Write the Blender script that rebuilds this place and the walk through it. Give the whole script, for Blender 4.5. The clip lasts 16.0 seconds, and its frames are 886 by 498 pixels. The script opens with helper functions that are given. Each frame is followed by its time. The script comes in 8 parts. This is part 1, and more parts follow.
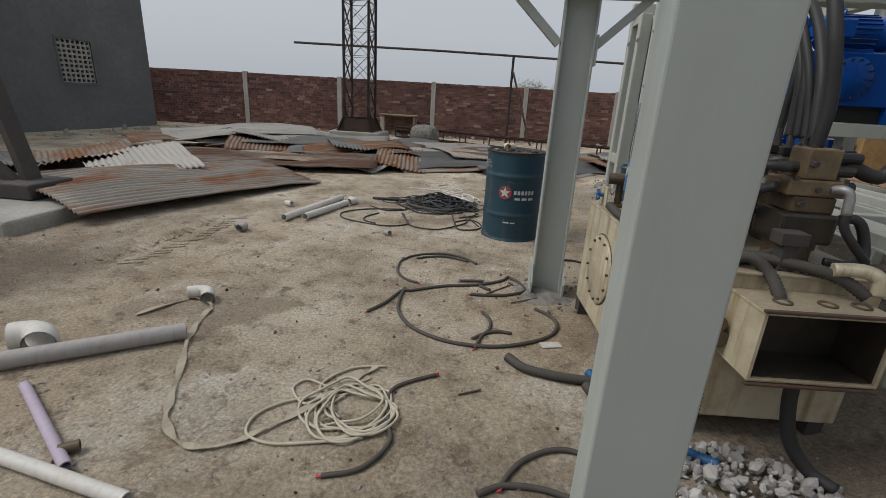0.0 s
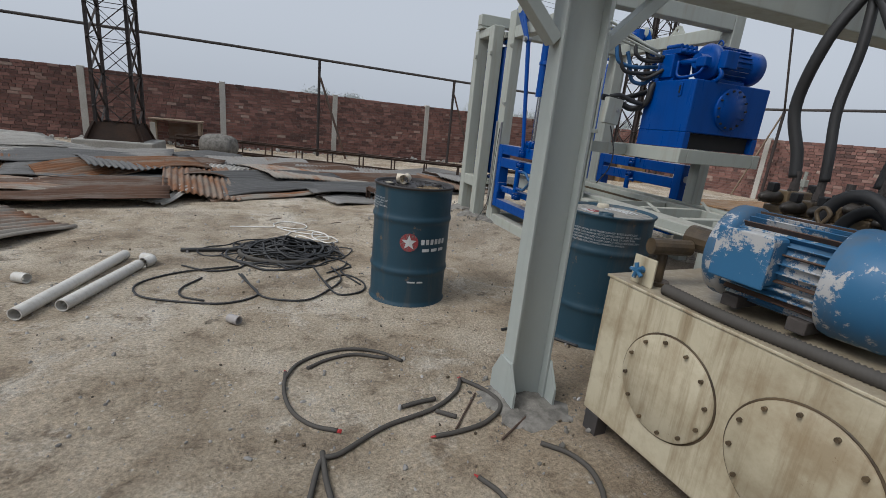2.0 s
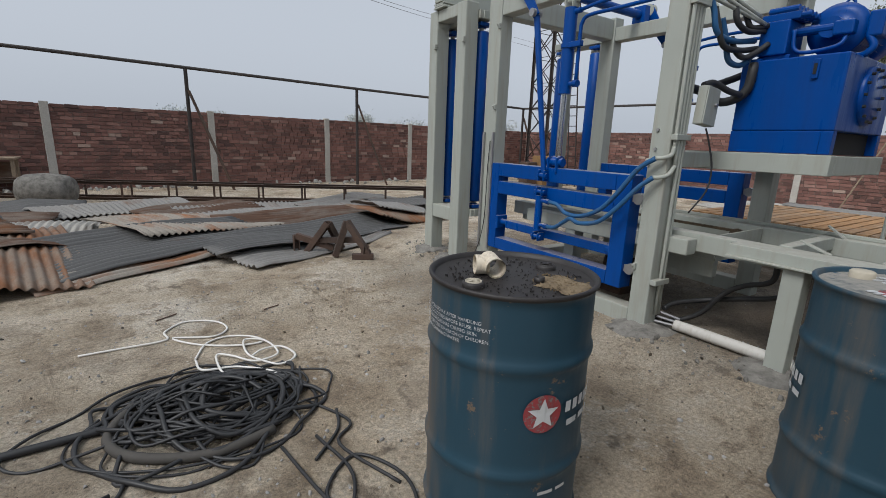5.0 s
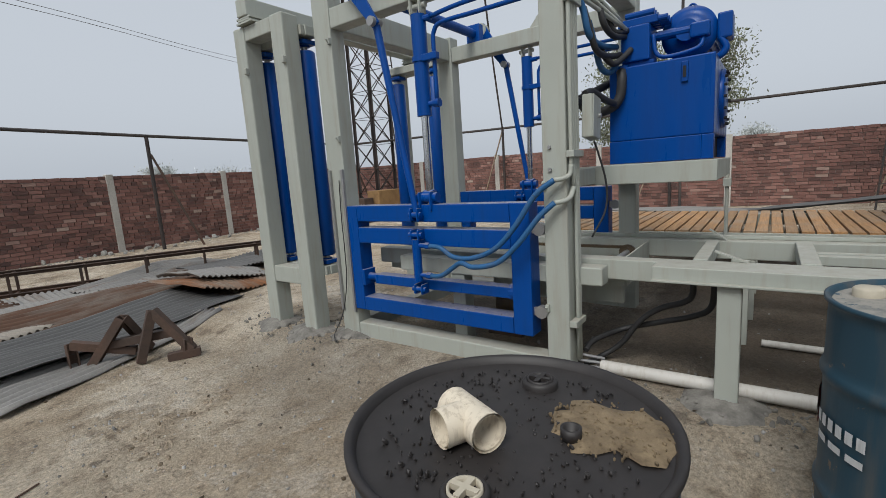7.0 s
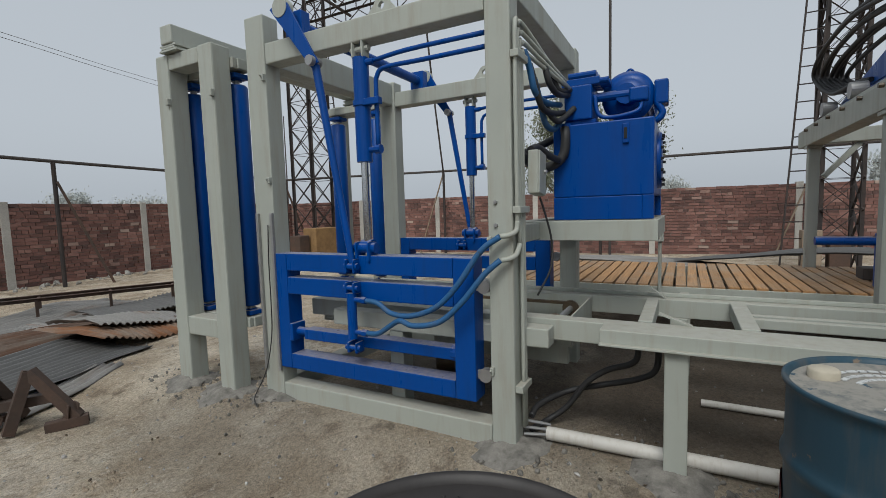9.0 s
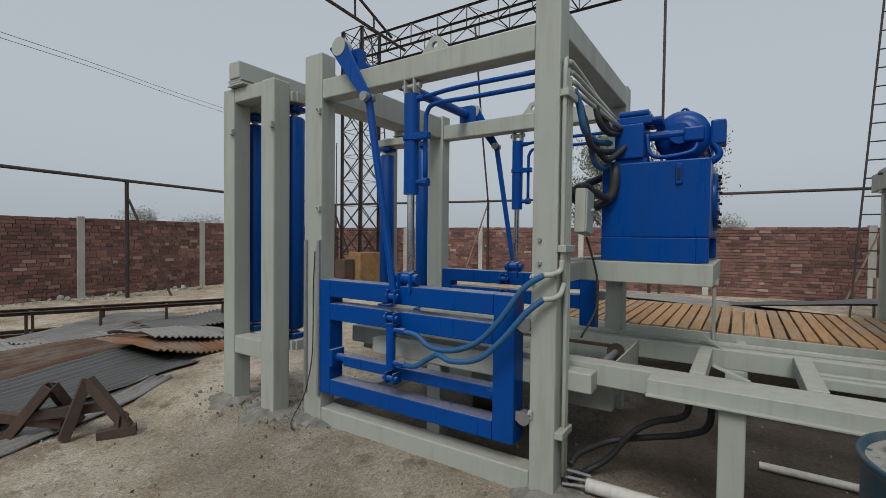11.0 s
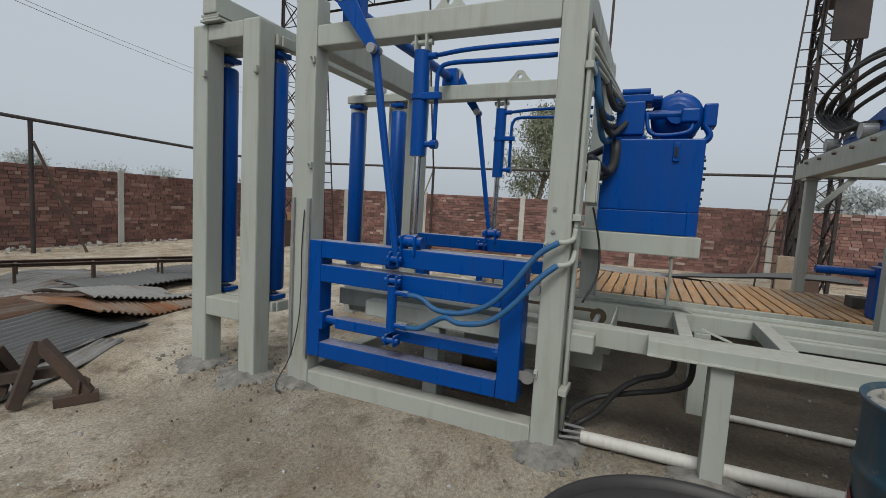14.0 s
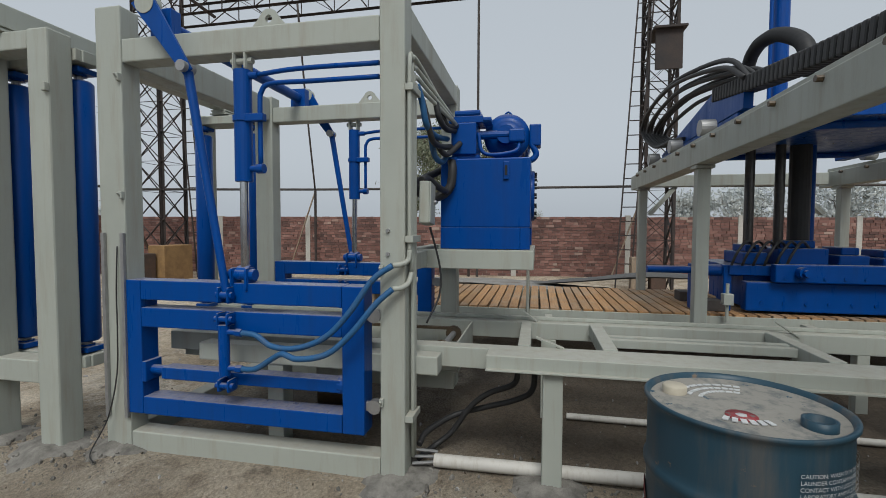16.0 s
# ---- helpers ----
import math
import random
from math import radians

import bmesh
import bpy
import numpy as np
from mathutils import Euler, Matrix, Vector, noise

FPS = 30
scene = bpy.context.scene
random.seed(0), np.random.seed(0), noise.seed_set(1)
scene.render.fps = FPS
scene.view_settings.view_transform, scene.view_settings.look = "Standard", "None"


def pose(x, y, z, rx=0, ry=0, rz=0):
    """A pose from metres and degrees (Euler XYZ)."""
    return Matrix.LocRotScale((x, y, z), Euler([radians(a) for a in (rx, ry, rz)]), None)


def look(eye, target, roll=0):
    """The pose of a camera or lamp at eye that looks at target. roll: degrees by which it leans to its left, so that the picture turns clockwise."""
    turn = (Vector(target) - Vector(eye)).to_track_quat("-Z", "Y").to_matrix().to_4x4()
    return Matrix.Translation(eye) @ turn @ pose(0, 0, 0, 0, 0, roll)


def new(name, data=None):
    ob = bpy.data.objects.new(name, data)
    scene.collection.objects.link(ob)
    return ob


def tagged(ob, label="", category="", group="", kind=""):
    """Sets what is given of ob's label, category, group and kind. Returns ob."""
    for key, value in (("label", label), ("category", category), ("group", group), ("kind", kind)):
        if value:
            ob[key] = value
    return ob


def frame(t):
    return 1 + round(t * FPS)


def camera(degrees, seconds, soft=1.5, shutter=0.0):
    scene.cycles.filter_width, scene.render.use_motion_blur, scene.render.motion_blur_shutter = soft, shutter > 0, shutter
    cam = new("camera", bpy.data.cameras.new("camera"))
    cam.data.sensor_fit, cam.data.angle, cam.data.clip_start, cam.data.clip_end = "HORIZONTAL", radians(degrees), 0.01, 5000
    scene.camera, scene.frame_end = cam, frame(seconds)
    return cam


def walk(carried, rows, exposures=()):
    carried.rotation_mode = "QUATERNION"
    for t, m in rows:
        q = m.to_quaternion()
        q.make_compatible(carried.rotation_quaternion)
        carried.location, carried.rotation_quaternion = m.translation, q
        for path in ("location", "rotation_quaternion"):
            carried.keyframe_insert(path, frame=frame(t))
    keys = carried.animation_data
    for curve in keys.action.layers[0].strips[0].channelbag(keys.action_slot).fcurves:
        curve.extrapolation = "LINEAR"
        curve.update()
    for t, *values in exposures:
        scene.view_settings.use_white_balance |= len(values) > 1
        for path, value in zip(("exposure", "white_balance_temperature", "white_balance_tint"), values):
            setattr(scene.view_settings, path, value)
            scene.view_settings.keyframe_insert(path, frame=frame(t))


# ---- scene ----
cam = camera(88.3, 16.0, soft=0.5)
METRES, EYE, TILT, LEAN, TURN = 5.9, 1.321, 0.0, 0.0, 6.3
ROWS = [
    (0.0, 0.0, 0.0, 0.0, 1.02, -18.34, -3.09),
    (0.5, -0.0368, 0.0684, -0.0025, -10.04, -18.0, -4.56),
    (1.0, -0.0557, 0.1275, -0.007, -14.89, -18.12, -4.07),
    (1.5, -0.068, 0.1846, -0.0015, -19.39, -16.9, -4.93),
    (2.0, -0.0977, 0.251, -0.0009, -24.6, -15.48, -5.58),
    (2.5, -0.1111, 0.3004, -0.0038, -24.13, -16.33, -4.11),
    (3.0, -0.1082, 0.3675, 0.0009, -26.96, -16.94, -3.66),
    (3.5, -0.1064, 0.444, -0.0032, -32.73, -16.52, -4.66),
    (6.0, -0.0653, 0.6834, -0.0023, -44.18, -12.29, 1.34),
    (6.5, -0.0343, 0.7121, 0.0006, -50.18, -12.5, 3.17),
    (7.0, -0.0065, 0.7324, -0.001, -60.96, -9.32, 3.79),
    (7.5, 0.0142, 0.7537, 0.0026, -66.83, -6.46, 3.69),
    (8.0, 0.0198, 0.75, 0.0062, -68.39, -5.78, 2.34),
    (10.5, 0.0258, 0.7476, 0.0169, -65.36, -1.96, 0.07),
    (11.0, 0.0255, 0.749, 0.0177, -63.0, -1.41, -0.64),
    (11.5, 0.0265, 0.7497, 0.0174, -61.6, -1.41, -1.43),
    (12.0, 0.0253, 0.7511, 0.018, -59.17, -2.21, -2.03),
    (12.5, 0.0174, 0.754, 0.0147, -57.66, -4.7, -2.24),
    (13.0, 0.0034, 0.7845, 0.0094, -63.56, -5.48, -2.34),
    (13.5, -0.0031, 0.8148, 0.0131, -68.55, -5.62, -2.54),
    (14.0, -0.0048, 0.8207, 0.013, -71.82, -5.35, -3.29),
    (14.5, -0.0069, 0.8263, 0.0118, -74.25, -5.01, -4.47),
    (15.0, -0.0046, 0.8248, 0.013, -76.87, -5.09, -4.54),
    (15.5, 0.0079, 0.807, 0.0151, -80.39, -4.74, -2.59),
    (16.0, 0.0209, 0.7677, 0.0193, -84.62, -2.63, -0.21),
]
EXPOSURES = [(0.0, 0.08, 6500, 10), (1.5, 0.18, 6250, 10), (3.5, 0.16, 6150, 10), (7.0, 0.26, 6350, 9), (8.0, 0.20, 6350, 8), (10.5, 0.0, 6350, 7), (12.5, 0.0, 6300, 7), (13.5, 0.12, 6350, 7), (16.0, 0.11, 6350, 7)]
walk(cam, [(t, pose(0, 0, EYE, TILT, LEAN, TURN) @ pose(METRES * x, METRES * y, METRES * z, 90 + pitch, roll, yaw)) for t, x, y, z, yaw, pitch, roll in ROWS], EXPOSURES)

# ---- world, sun and exposure ----
world = bpy.data.worlds.new("overcast_sky")
scene.world = world
world.use_nodes = True
wn, wl = world.node_tree.nodes, world.node_tree.links
sky = wn.new("ShaderNodeTexSky")
sky.sky_type = "NISHITA"
sky.sun_disc = False
sky.sun_elevation = radians(52)
sky.sun_rotation = radians(260)
sky.air_density = 1.0
sky.dust_density = 6.0
grey = wn.new("ShaderNodeHueSaturation")
grey.inputs["Saturation"].default_value = 0.18
cloud = wn.new("ShaderNodeMix")
cloud.data_type = "RGBA"
cloud.inputs[0].default_value = 0.72
cloud.inputs[7].default_value = (5.35, 5.75, 6.3, 1)
wl.new(sky.outputs[0], grey.inputs["Color"])
wl.new(grey.outputs[0], cloud.inputs[6])
wl.new(cloud.outputs[2], wn["Background"].inputs["Color"])
wn["Background"].inputs["Strength"].default_value = 0.1
sun = new("sun", bpy.data.lights.new("sun", "SUN"))
sun.data.energy = 1.6
sun.data.angle = radians(25)
sun.data.color = (1.0, 0.97, 0.92)
sun.matrix_basis = look((-11, -2, 14), (0, 0, 0))
scene.view_settings.exposure = 0.12


# ---- materials ----
def material(name):
    m = bpy.data.materials.new(name)
    m.use_nodes = True
    return m, m.node_tree.nodes, m.node_tree.links, m.node_tree.nodes["Principled BSDF"]


def noise_node(n, l, co, scale, detail=6, rough=0.6, stretch=None):
    t = n.new("ShaderNodeTexNoise")
    t.inputs["Scale"].default_value = scale
    t.inputs["Detail"].default_value = detail
    t.inputs["Roughness"].default_value = rough
    if stretch:
        mp = n.new("ShaderNodeMapping")
        mp.inputs["Scale"].default_value = stretch
        l.new(co, mp.inputs["Vector"])
        co = mp.outputs[0]
    l.new(co, t.inputs["Vector"])
    return t.outputs["Fac"]


def ramp(n, l, fac, stops):
    r = n.new("ShaderNodeValToRGB")
    e = r.color_ramp.elements
    while len(e) < len(stops):
        e.new(0.5)
    for el, (p, c) in zip(e, stops):
        el.position = p
        el.color = (*c, 1) if len(c) == 3 else c
    l.new(fac, r.inputs[0])
    return r.outputs[0]


def blend(n, l, fac, a, b, mode="MIX"):
    m = n.new("ShaderNodeMix")
    m.data_type = "RGBA"
    m.blend_type = mode
    for value, slot in ((fac, 0), (a, 6), (b, 7)):
        if isinstance(value, (int, float)):
            m.inputs[slot].default_value = value
        elif isinstance(value, tuple):
            m.inputs[slot].default_value = (*value, 1)
        else:
            l.new(value, m.inputs[slot])
    return m.outputs[2]


def bump(n, l, bsdf, height, strength=0.3, distance=0.01):
    b = n.new("ShaderNodeBump")
    b.inputs["Strength"].default_value = strength
    b.inputs["Distance"].default_value = distance
    l.new(height, b.inputs["Height"])
    l.new(b.outputs[0], bsdf.inputs["Normal"])


def painted(name, colour, dirt=(0.22, 0.19, 0.15), amount=0.35, rough=0.45, wear=(0.16, 0.08, 0.04), chips=0.03, scale=1.0, dust=0.0, gloss=0.4):
    """Painted steel: tone drift, grime in patches, vertical streaks, chips of rust, and dust on upward faces."""
    m, n, l, p = material(name)
    geo = n.new("ShaderNodeNewGeometry")
    co = geo.outputs["Position"]
    big = noise_node(n, l, co, 1.7 * scale, 5, 0.6)
    streak = noise_node(n, l, co, 6 * scale, 6, 0.65, (2.2, 2.2, 0.25))
    fine = noise_node(n, l, co, 45 * scale, 5, 0.7)
    dark = tuple(c * 0.84 for c in colour)
    light = tuple(min(1, c * 1.1) for c in colour)
    col = blend(n, l, big, dark, light)
    grime = ramp(n, l, streak, [(0.5, (0, 0, 0)), (0.78, (1, 1, 1))])
    gm = n.new("ShaderNodeMath")
    gm.operation = "MULTIPLY"
    gm.inputs[1].default_value = amount
    l.new(grime, gm.inputs[0])
    col = blend(n, l, gm.outputs[0], col, dirt)
    if dust:
        sep = n.new("ShaderNodeSeparateXYZ")
        l.new(geo.outputs["Normal"], sep.inputs[0])
        up = ramp(n, l, sep.outputs[2], [(0.55, (0, 0, 0)), (0.95, (dust, dust, dust))])
        patch = blend(n, l, 1.0, up, ramp(n, l, fine, [(0.3, (0.45, 0.45, 0.45)), (0.6, (1, 1, 1))]), "MULTIPLY")
        col = blend(n, l, patch, col, (0.36, 0.32, 0.26))
    chip = ramp(n, l, noise_node(n, l, co, 14 * scale, 8, 0.75), [(0.70 - chips, (0, 0, 0)), (0.73 - chips, (1, 1, 1))])
    col = blend(n, l, chip, col, wear)
    l.new(col, p.inputs["Base Color"])
    r = ramp(n, l, streak, [(0.3, (rough - 0.08,) * 3), (0.8, (min(1, rough + 0.3),) * 3)])
    l.new(r, p.inputs["Roughness"])
    p.inputs["Specular IOR Level"].default_value = gloss
    bump(n, l, p, fine, 0.12, 0.004)
    return m


def stained_cream():
    """Old cream gloss paint: yellowed, with oil smears, runs and rusty scuffs."""
    m, n, l, p = material("stained_cream_paint")
    geo = n.new("ShaderNodeNewGeometry")
    co = geo.outputs["Position"]
    big = noise_node(n, l, co, 2.6, 8, 0.7)
    run = noise_node(n, l, co, 5, 8, 0.7, (3.0, 3.0, 0.22))
    fine = noise_node(n, l, co, 48, 6, 0.7)
    col = blend(n, l, big, (0.42, 0.37, 0.255), (0.60, 0.55, 0.42))
    smear = ramp(n, l, noise_node(n, l, co, 2.0, 9, 0.68), [(0.44, (0, 0, 0)), (0.64, (0.8, 0.8, 0.8))])
    col = blend(n, l, smear, col, (0.25, 0.185, 0.105))
    col = blend(n, l, ramp(n, l, run, [(0.48, (0, 0, 0)), (0.72, (0.85, 0.85, 0.85))]), col, (0.19, 0.125, 0.06))
    sep = n.new("ShaderNodeSeparateXYZ")
    l.new(geo.outputs["Normal"], sep.inputs[0])
    top = blend(n, l, 1.0, ramp(n, l, sep.outputs[2], [(0.6, (0, 0, 0)), (0.95, (0.85, 0.85, 0.85))]), ramp(n, l, fine, [(0.25, (0.3, 0.3, 0.3)), (0.55, (1, 1, 1))]), "MULTIPLY")
    col = blend(n, l, top, col, (0.25, 0.205, 0.145))
    chip = ramp(n, l, noise_node(n, l, co, 11, 10, 0.78), [(0.655, (0, 0, 0)), (0.68, (1, 1, 1))])
    col = blend(n, l, chip, col, (0.13, 0.068, 0.032))
    l.new(col, p.inputs["Base Color"])
    l.new(ramp(n, l, smear, [(0.0, (0.34, 0.34, 0.34)), (0.8, (0.6, 0.6, 0.6))]), p.inputs["Roughness"])
    bump(n, l, p, fine, 0.12, 0.003)
    return m


def rusty(name, a, b, rough=0.8, scale=1.0, metal=0.0):
    """Bare weathered metal between two tones, with pits and streaks."""
    m, n, l, p = material(name)
    co = n.new("ShaderNodeNewGeometry").outputs["Position"]
    big = noise_node(n, l, co, 2.2 * scale, 7, 0.65)
    fine = noise_node(n, l, co, 38 * scale, 6, 0.7)
    col = ramp(n, l, big, [(0.35, a), (0.62, b)])
    col = blend(n, l, ramp(n, l, fine, [(0.4, (0, 0, 0)), (0.75, (0.55, 0.55, 0.55))]), col, tuple(c * 0.45 for c in b))
    l.new(col, p.inputs["Base Color"])
    p.inputs["Roughness"].default_value = rough
    p.inputs["Metallic"].default_value = metal
    bump(n, l, p, fine, 0.25, 0.004)
    return m


def plain(name, colour, rough=0.6, metal=0.0, vary=0.25, scale=20):
    """A single stuff (rubber, plastic, cable) with slight unevenness and dust."""
    m, n, l, p = material(name)
    co = n.new("ShaderNodeNewGeometry").outputs["Position"]
    f = noise_node(n, l, co, scale, 6, 0.65)
    l.new(blend(n, l, f, tuple(c * (1 - vary) for c in colour), tuple(min(1, c * (1 + vary)) for c in colour)), p.inputs["Base Color"])
    p.inputs["Roughness"].default_value = rough
    p.inputs["Metallic"].default_value = metal
    bump(n, l, p, f, 0.1, 0.003)
    return m


def ground_material():
    m, n, l, p = material("worn_concrete_and_soil")
    co = n.new("ShaderNodeNewGeometry").outputs["Position"]
    huge = noise_node(n, l, co, 0.30, 7, 0.62)
    mid = noise_node(n, l, co, 1.5, 9, 0.60)
    small = noise_node(n, l, co, 6.0, 10, 0.75)
    grit = noise_node(n, l, co, 55, 6, 0.8)
    warp = n.new("ShaderNodeVectorMath")
    warp.operation = "ADD"
    wn2 = n.new("ShaderNodeTexNoise")
    wn2.inputs["Scale"].default_value = 3.0
    wn2.inputs["Detail"].default_value = 6
    l.new(co, wn2.inputs["Vector"])
    l.new(co, warp.inputs[0])
    l.new(wn2.outputs["Color"], warp.inputs[1])
    col = ramp(n, l, mid, [(0.30, (0.20, 0.154, 0.108)), (0.41, (0.36, 0.292, 0.211)), (0.50, (0.465, 0.391, 0.296)), (0.60, (0.56, 0.488, 0.388)), (0.72, (0.66, 0.597, 0.50))])
    col = blend(n, l, ramp(n, l, huge, [(0.48, (0, 0, 0)), (0.62, (0.45, 0.45, 0.45))]), col, (0.46, 0.35, 0.235))
    # spilt cement, in chalky splashes
    pale = ramp(n, l, noise_node(n, l, warp.outputs[0], 1.3, 10, 0.72), [(0.54, (0, 0, 0)), (0.60, (0.4, 0.4, 0.4)), (0.68, (0.85, 0.85, 0.85))])
    col = blend(n, l, pale, col, (0.68, 0.63, 0.55))
    # damp and oily patches
    stain = ramp(n, l, noise_node(n, l, warp.outputs[0], 0.9, 9, 0.62), [(0.57, (0, 0, 0)), (0.66, (0.5, 0.5, 0.5))])
    col = blend(n, l, stain, col, (0.20, 0.15, 0.10))
    spot = ramp(n, l, noise_node(n, l, co, 3.1, 5, 0.55), [(0.66, (0, 0, 0)), (0.70, (0.7, 0.7, 0.7))])
    col = blend(n, l, spot, col, (0.10, 0.08, 0.062))
    col = blend(n, l, ramp(n, l, small, [(0.36, (0.85, 0.85, 0.85)), (0.45, (0, 0, 0))]), col, (0.20, 0.155, 0.11))
    # trowel and tyre drags
    drag = ramp(n, l, noise_node(n, l, warp.outputs[0], 2.4, 8, 0.7, (5.0, 0.8, 1)), [(0.56, (0, 0, 0)), (0.64, (0.6, 0.6, 0.6))])
    col = blend(n, l, drag, col, (0.22, 0.175, 0.13))
    chips = n.new("ShaderNodeTexVoronoi")
    chips.inputs["Scale"].default_value = 26
    l.new(co, chips.inputs["Vector"])
    flake = ramp(n, l, chips.outputs["Distance"], [(0.10, (1, 1, 1)), (0.24, (0, 0, 0))])
    where = ramp(n, l, noise_node(n, l, co, 1.9, 8, 0.75), [(0.50, (0, 0, 0)), (0.60, (0.85, 0.85, 0.85))])
    col = blend(n, l, blend(n, l, 1.0, flake, where, "MULTIPLY"), col, (0.66, 0.62, 0.55))
    # bare dark earth beside the scrap pile; under the conveyor its tone also paints in shade
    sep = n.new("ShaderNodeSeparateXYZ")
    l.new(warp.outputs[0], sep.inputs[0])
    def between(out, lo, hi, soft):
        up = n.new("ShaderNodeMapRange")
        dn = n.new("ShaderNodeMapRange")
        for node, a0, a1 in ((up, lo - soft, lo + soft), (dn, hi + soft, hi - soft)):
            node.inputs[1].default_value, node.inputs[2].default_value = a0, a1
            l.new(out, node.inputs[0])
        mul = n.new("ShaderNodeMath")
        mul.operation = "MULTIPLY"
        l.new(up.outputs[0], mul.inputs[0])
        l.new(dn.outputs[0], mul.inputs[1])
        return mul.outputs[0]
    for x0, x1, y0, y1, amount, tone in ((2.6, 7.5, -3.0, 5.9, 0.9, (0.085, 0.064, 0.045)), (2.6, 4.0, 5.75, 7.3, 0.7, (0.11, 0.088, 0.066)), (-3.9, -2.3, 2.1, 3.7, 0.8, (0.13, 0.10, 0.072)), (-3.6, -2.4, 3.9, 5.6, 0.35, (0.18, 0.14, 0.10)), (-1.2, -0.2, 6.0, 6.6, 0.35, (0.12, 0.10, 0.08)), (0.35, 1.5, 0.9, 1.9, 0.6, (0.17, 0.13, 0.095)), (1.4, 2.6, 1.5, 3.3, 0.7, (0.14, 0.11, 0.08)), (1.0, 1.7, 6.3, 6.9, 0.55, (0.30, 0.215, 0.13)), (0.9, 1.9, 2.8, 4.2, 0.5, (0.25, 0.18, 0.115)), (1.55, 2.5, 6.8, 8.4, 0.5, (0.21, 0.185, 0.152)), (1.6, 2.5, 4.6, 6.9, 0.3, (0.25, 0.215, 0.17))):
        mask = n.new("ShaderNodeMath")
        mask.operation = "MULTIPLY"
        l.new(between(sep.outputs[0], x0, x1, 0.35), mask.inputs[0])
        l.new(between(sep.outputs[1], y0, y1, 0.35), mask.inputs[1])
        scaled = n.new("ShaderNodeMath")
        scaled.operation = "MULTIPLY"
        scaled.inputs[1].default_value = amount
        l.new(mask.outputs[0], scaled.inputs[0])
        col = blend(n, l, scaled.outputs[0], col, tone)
    speck = ramp(n, l, grit, [(0.30, (0.35, 0.34, 0.33)), (0.5, (0.98, 0.97, 0.95)), (0.70, (1.65, 1.60, 1.54))])
    col = blend(n, l, 0.85, col, speck, "MULTIPLY")
    l.new(col, p.inputs["Base Color"])
    l.new(ramp(n, l, stain, [(0.0, (0.92, 0.92, 0.92)), (0.6, (0.66, 0.66, 0.66))]), p.inputs["Roughness"])
    h = n.new("ShaderNodeMath")
    h.operation = "MULTIPLY_ADD"
    h.inputs[1].default_value = 2.2
    l.new(small, h.inputs[0])
    l.new(grit, h.inputs[2])
    bump(n, l, p, h.outputs[0], 0.85, 0.03)
    return m


def brick_material(name, source):
    m, n, l, p = material(name)
    geo = n.new("ShaderNodeNewGeometry")
    rnd = geo.outputs["Random Per Island"] if source == "island" else n.new("ShaderNodeObjectInfo").outputs["Random"]
    co = geo.outputs["Position"]
    col = ramp(n, l, rnd, [(0.0, (0.105, 0.062, 0.055)), (0.3, (0.175, 0.091, 0.076)), (0.7, (0.235, 0.122, 0.101)), (0.94, (0.295, 0.165, 0.138)), (1.0, (0.40, 0.31, 0.26))])
    soot = ramp(n, l, noise_node(n, l, co, 0.8, 6, 0.65), [(0.36, (0.74, 0.72, 0.72)), (0.64, (1.08, 1.06, 1.05))])
    col = blend(n, l, 1.0, col, soot, "MULTIPLY")
    pale = ramp(n, l, noise_node(n, l, co, 5, 8, 0.75), [(0.58, (0, 0, 0)), (0.74, (0.5, 0.5, 0.5))])
    col = blend(n, l, pale, col, (0.32, 0.24, 0.20))
    l.new(col, p.inputs["Base Color"])
    p.inputs["Roughness"].default_value = 0.92
    bump(n, l, p, noise_node(n, l, co, 60, 5, 0.7), 0.4, 0.006)
    return m


def sheet_material(name, base, rust, cover):
    """Corrugated sheet: zinc or old paint, with rust in large patches along the ridges."""
    m, n, l, p = material(name)
    tc = n.new("ShaderNodeTexCoord")
    co = tc.outputs["Object"]
    a = noise_node(n, l, co, 1.6, 7, 0.66, (0.5, 1.6, 1))
    s = noise_node(n, l, co, 3, 6, 0.65, (0.25, 9, 1))
    f = noise_node(n, l, co, 55, 5, 0.7)
    lo, hi = tuple(c * 0.7 for c in base), tuple(min(1, c * 1.25) for c in base)
    col = blend(n, l, s, lo, hi)
    mask = ramp(n, l, a, [(0.66 - cover * 0.4, (0, 0, 0)), (0.80 - cover * 0.4, (1, 1, 1))])
    rcol = ramp(n, l, s, [(0.3, tuple(c * 0.55 for c in rust)), (0.65, rust)])
    col = blend(n, l, mask, col, rcol)
    col = blend(n, l, ramp(n, l, f, [(0.35, (0.4, 0.4, 0.4)), (0.6, (0, 0, 0))]), col, tuple(c * 0.5 for c in base))
    l.new(col, p.inputs["Base Color"])
    l.new(ramp(n, l, mask, [(0, (0.6, 0.6, 0.6)), (1, (0.92, 0.92, 0.92))]), p.inputs["Roughness"])
    p.inputs["Metallic"].default_value = 0.0
    bump(n, l, p, f, 0.15, 0.003)
    return m


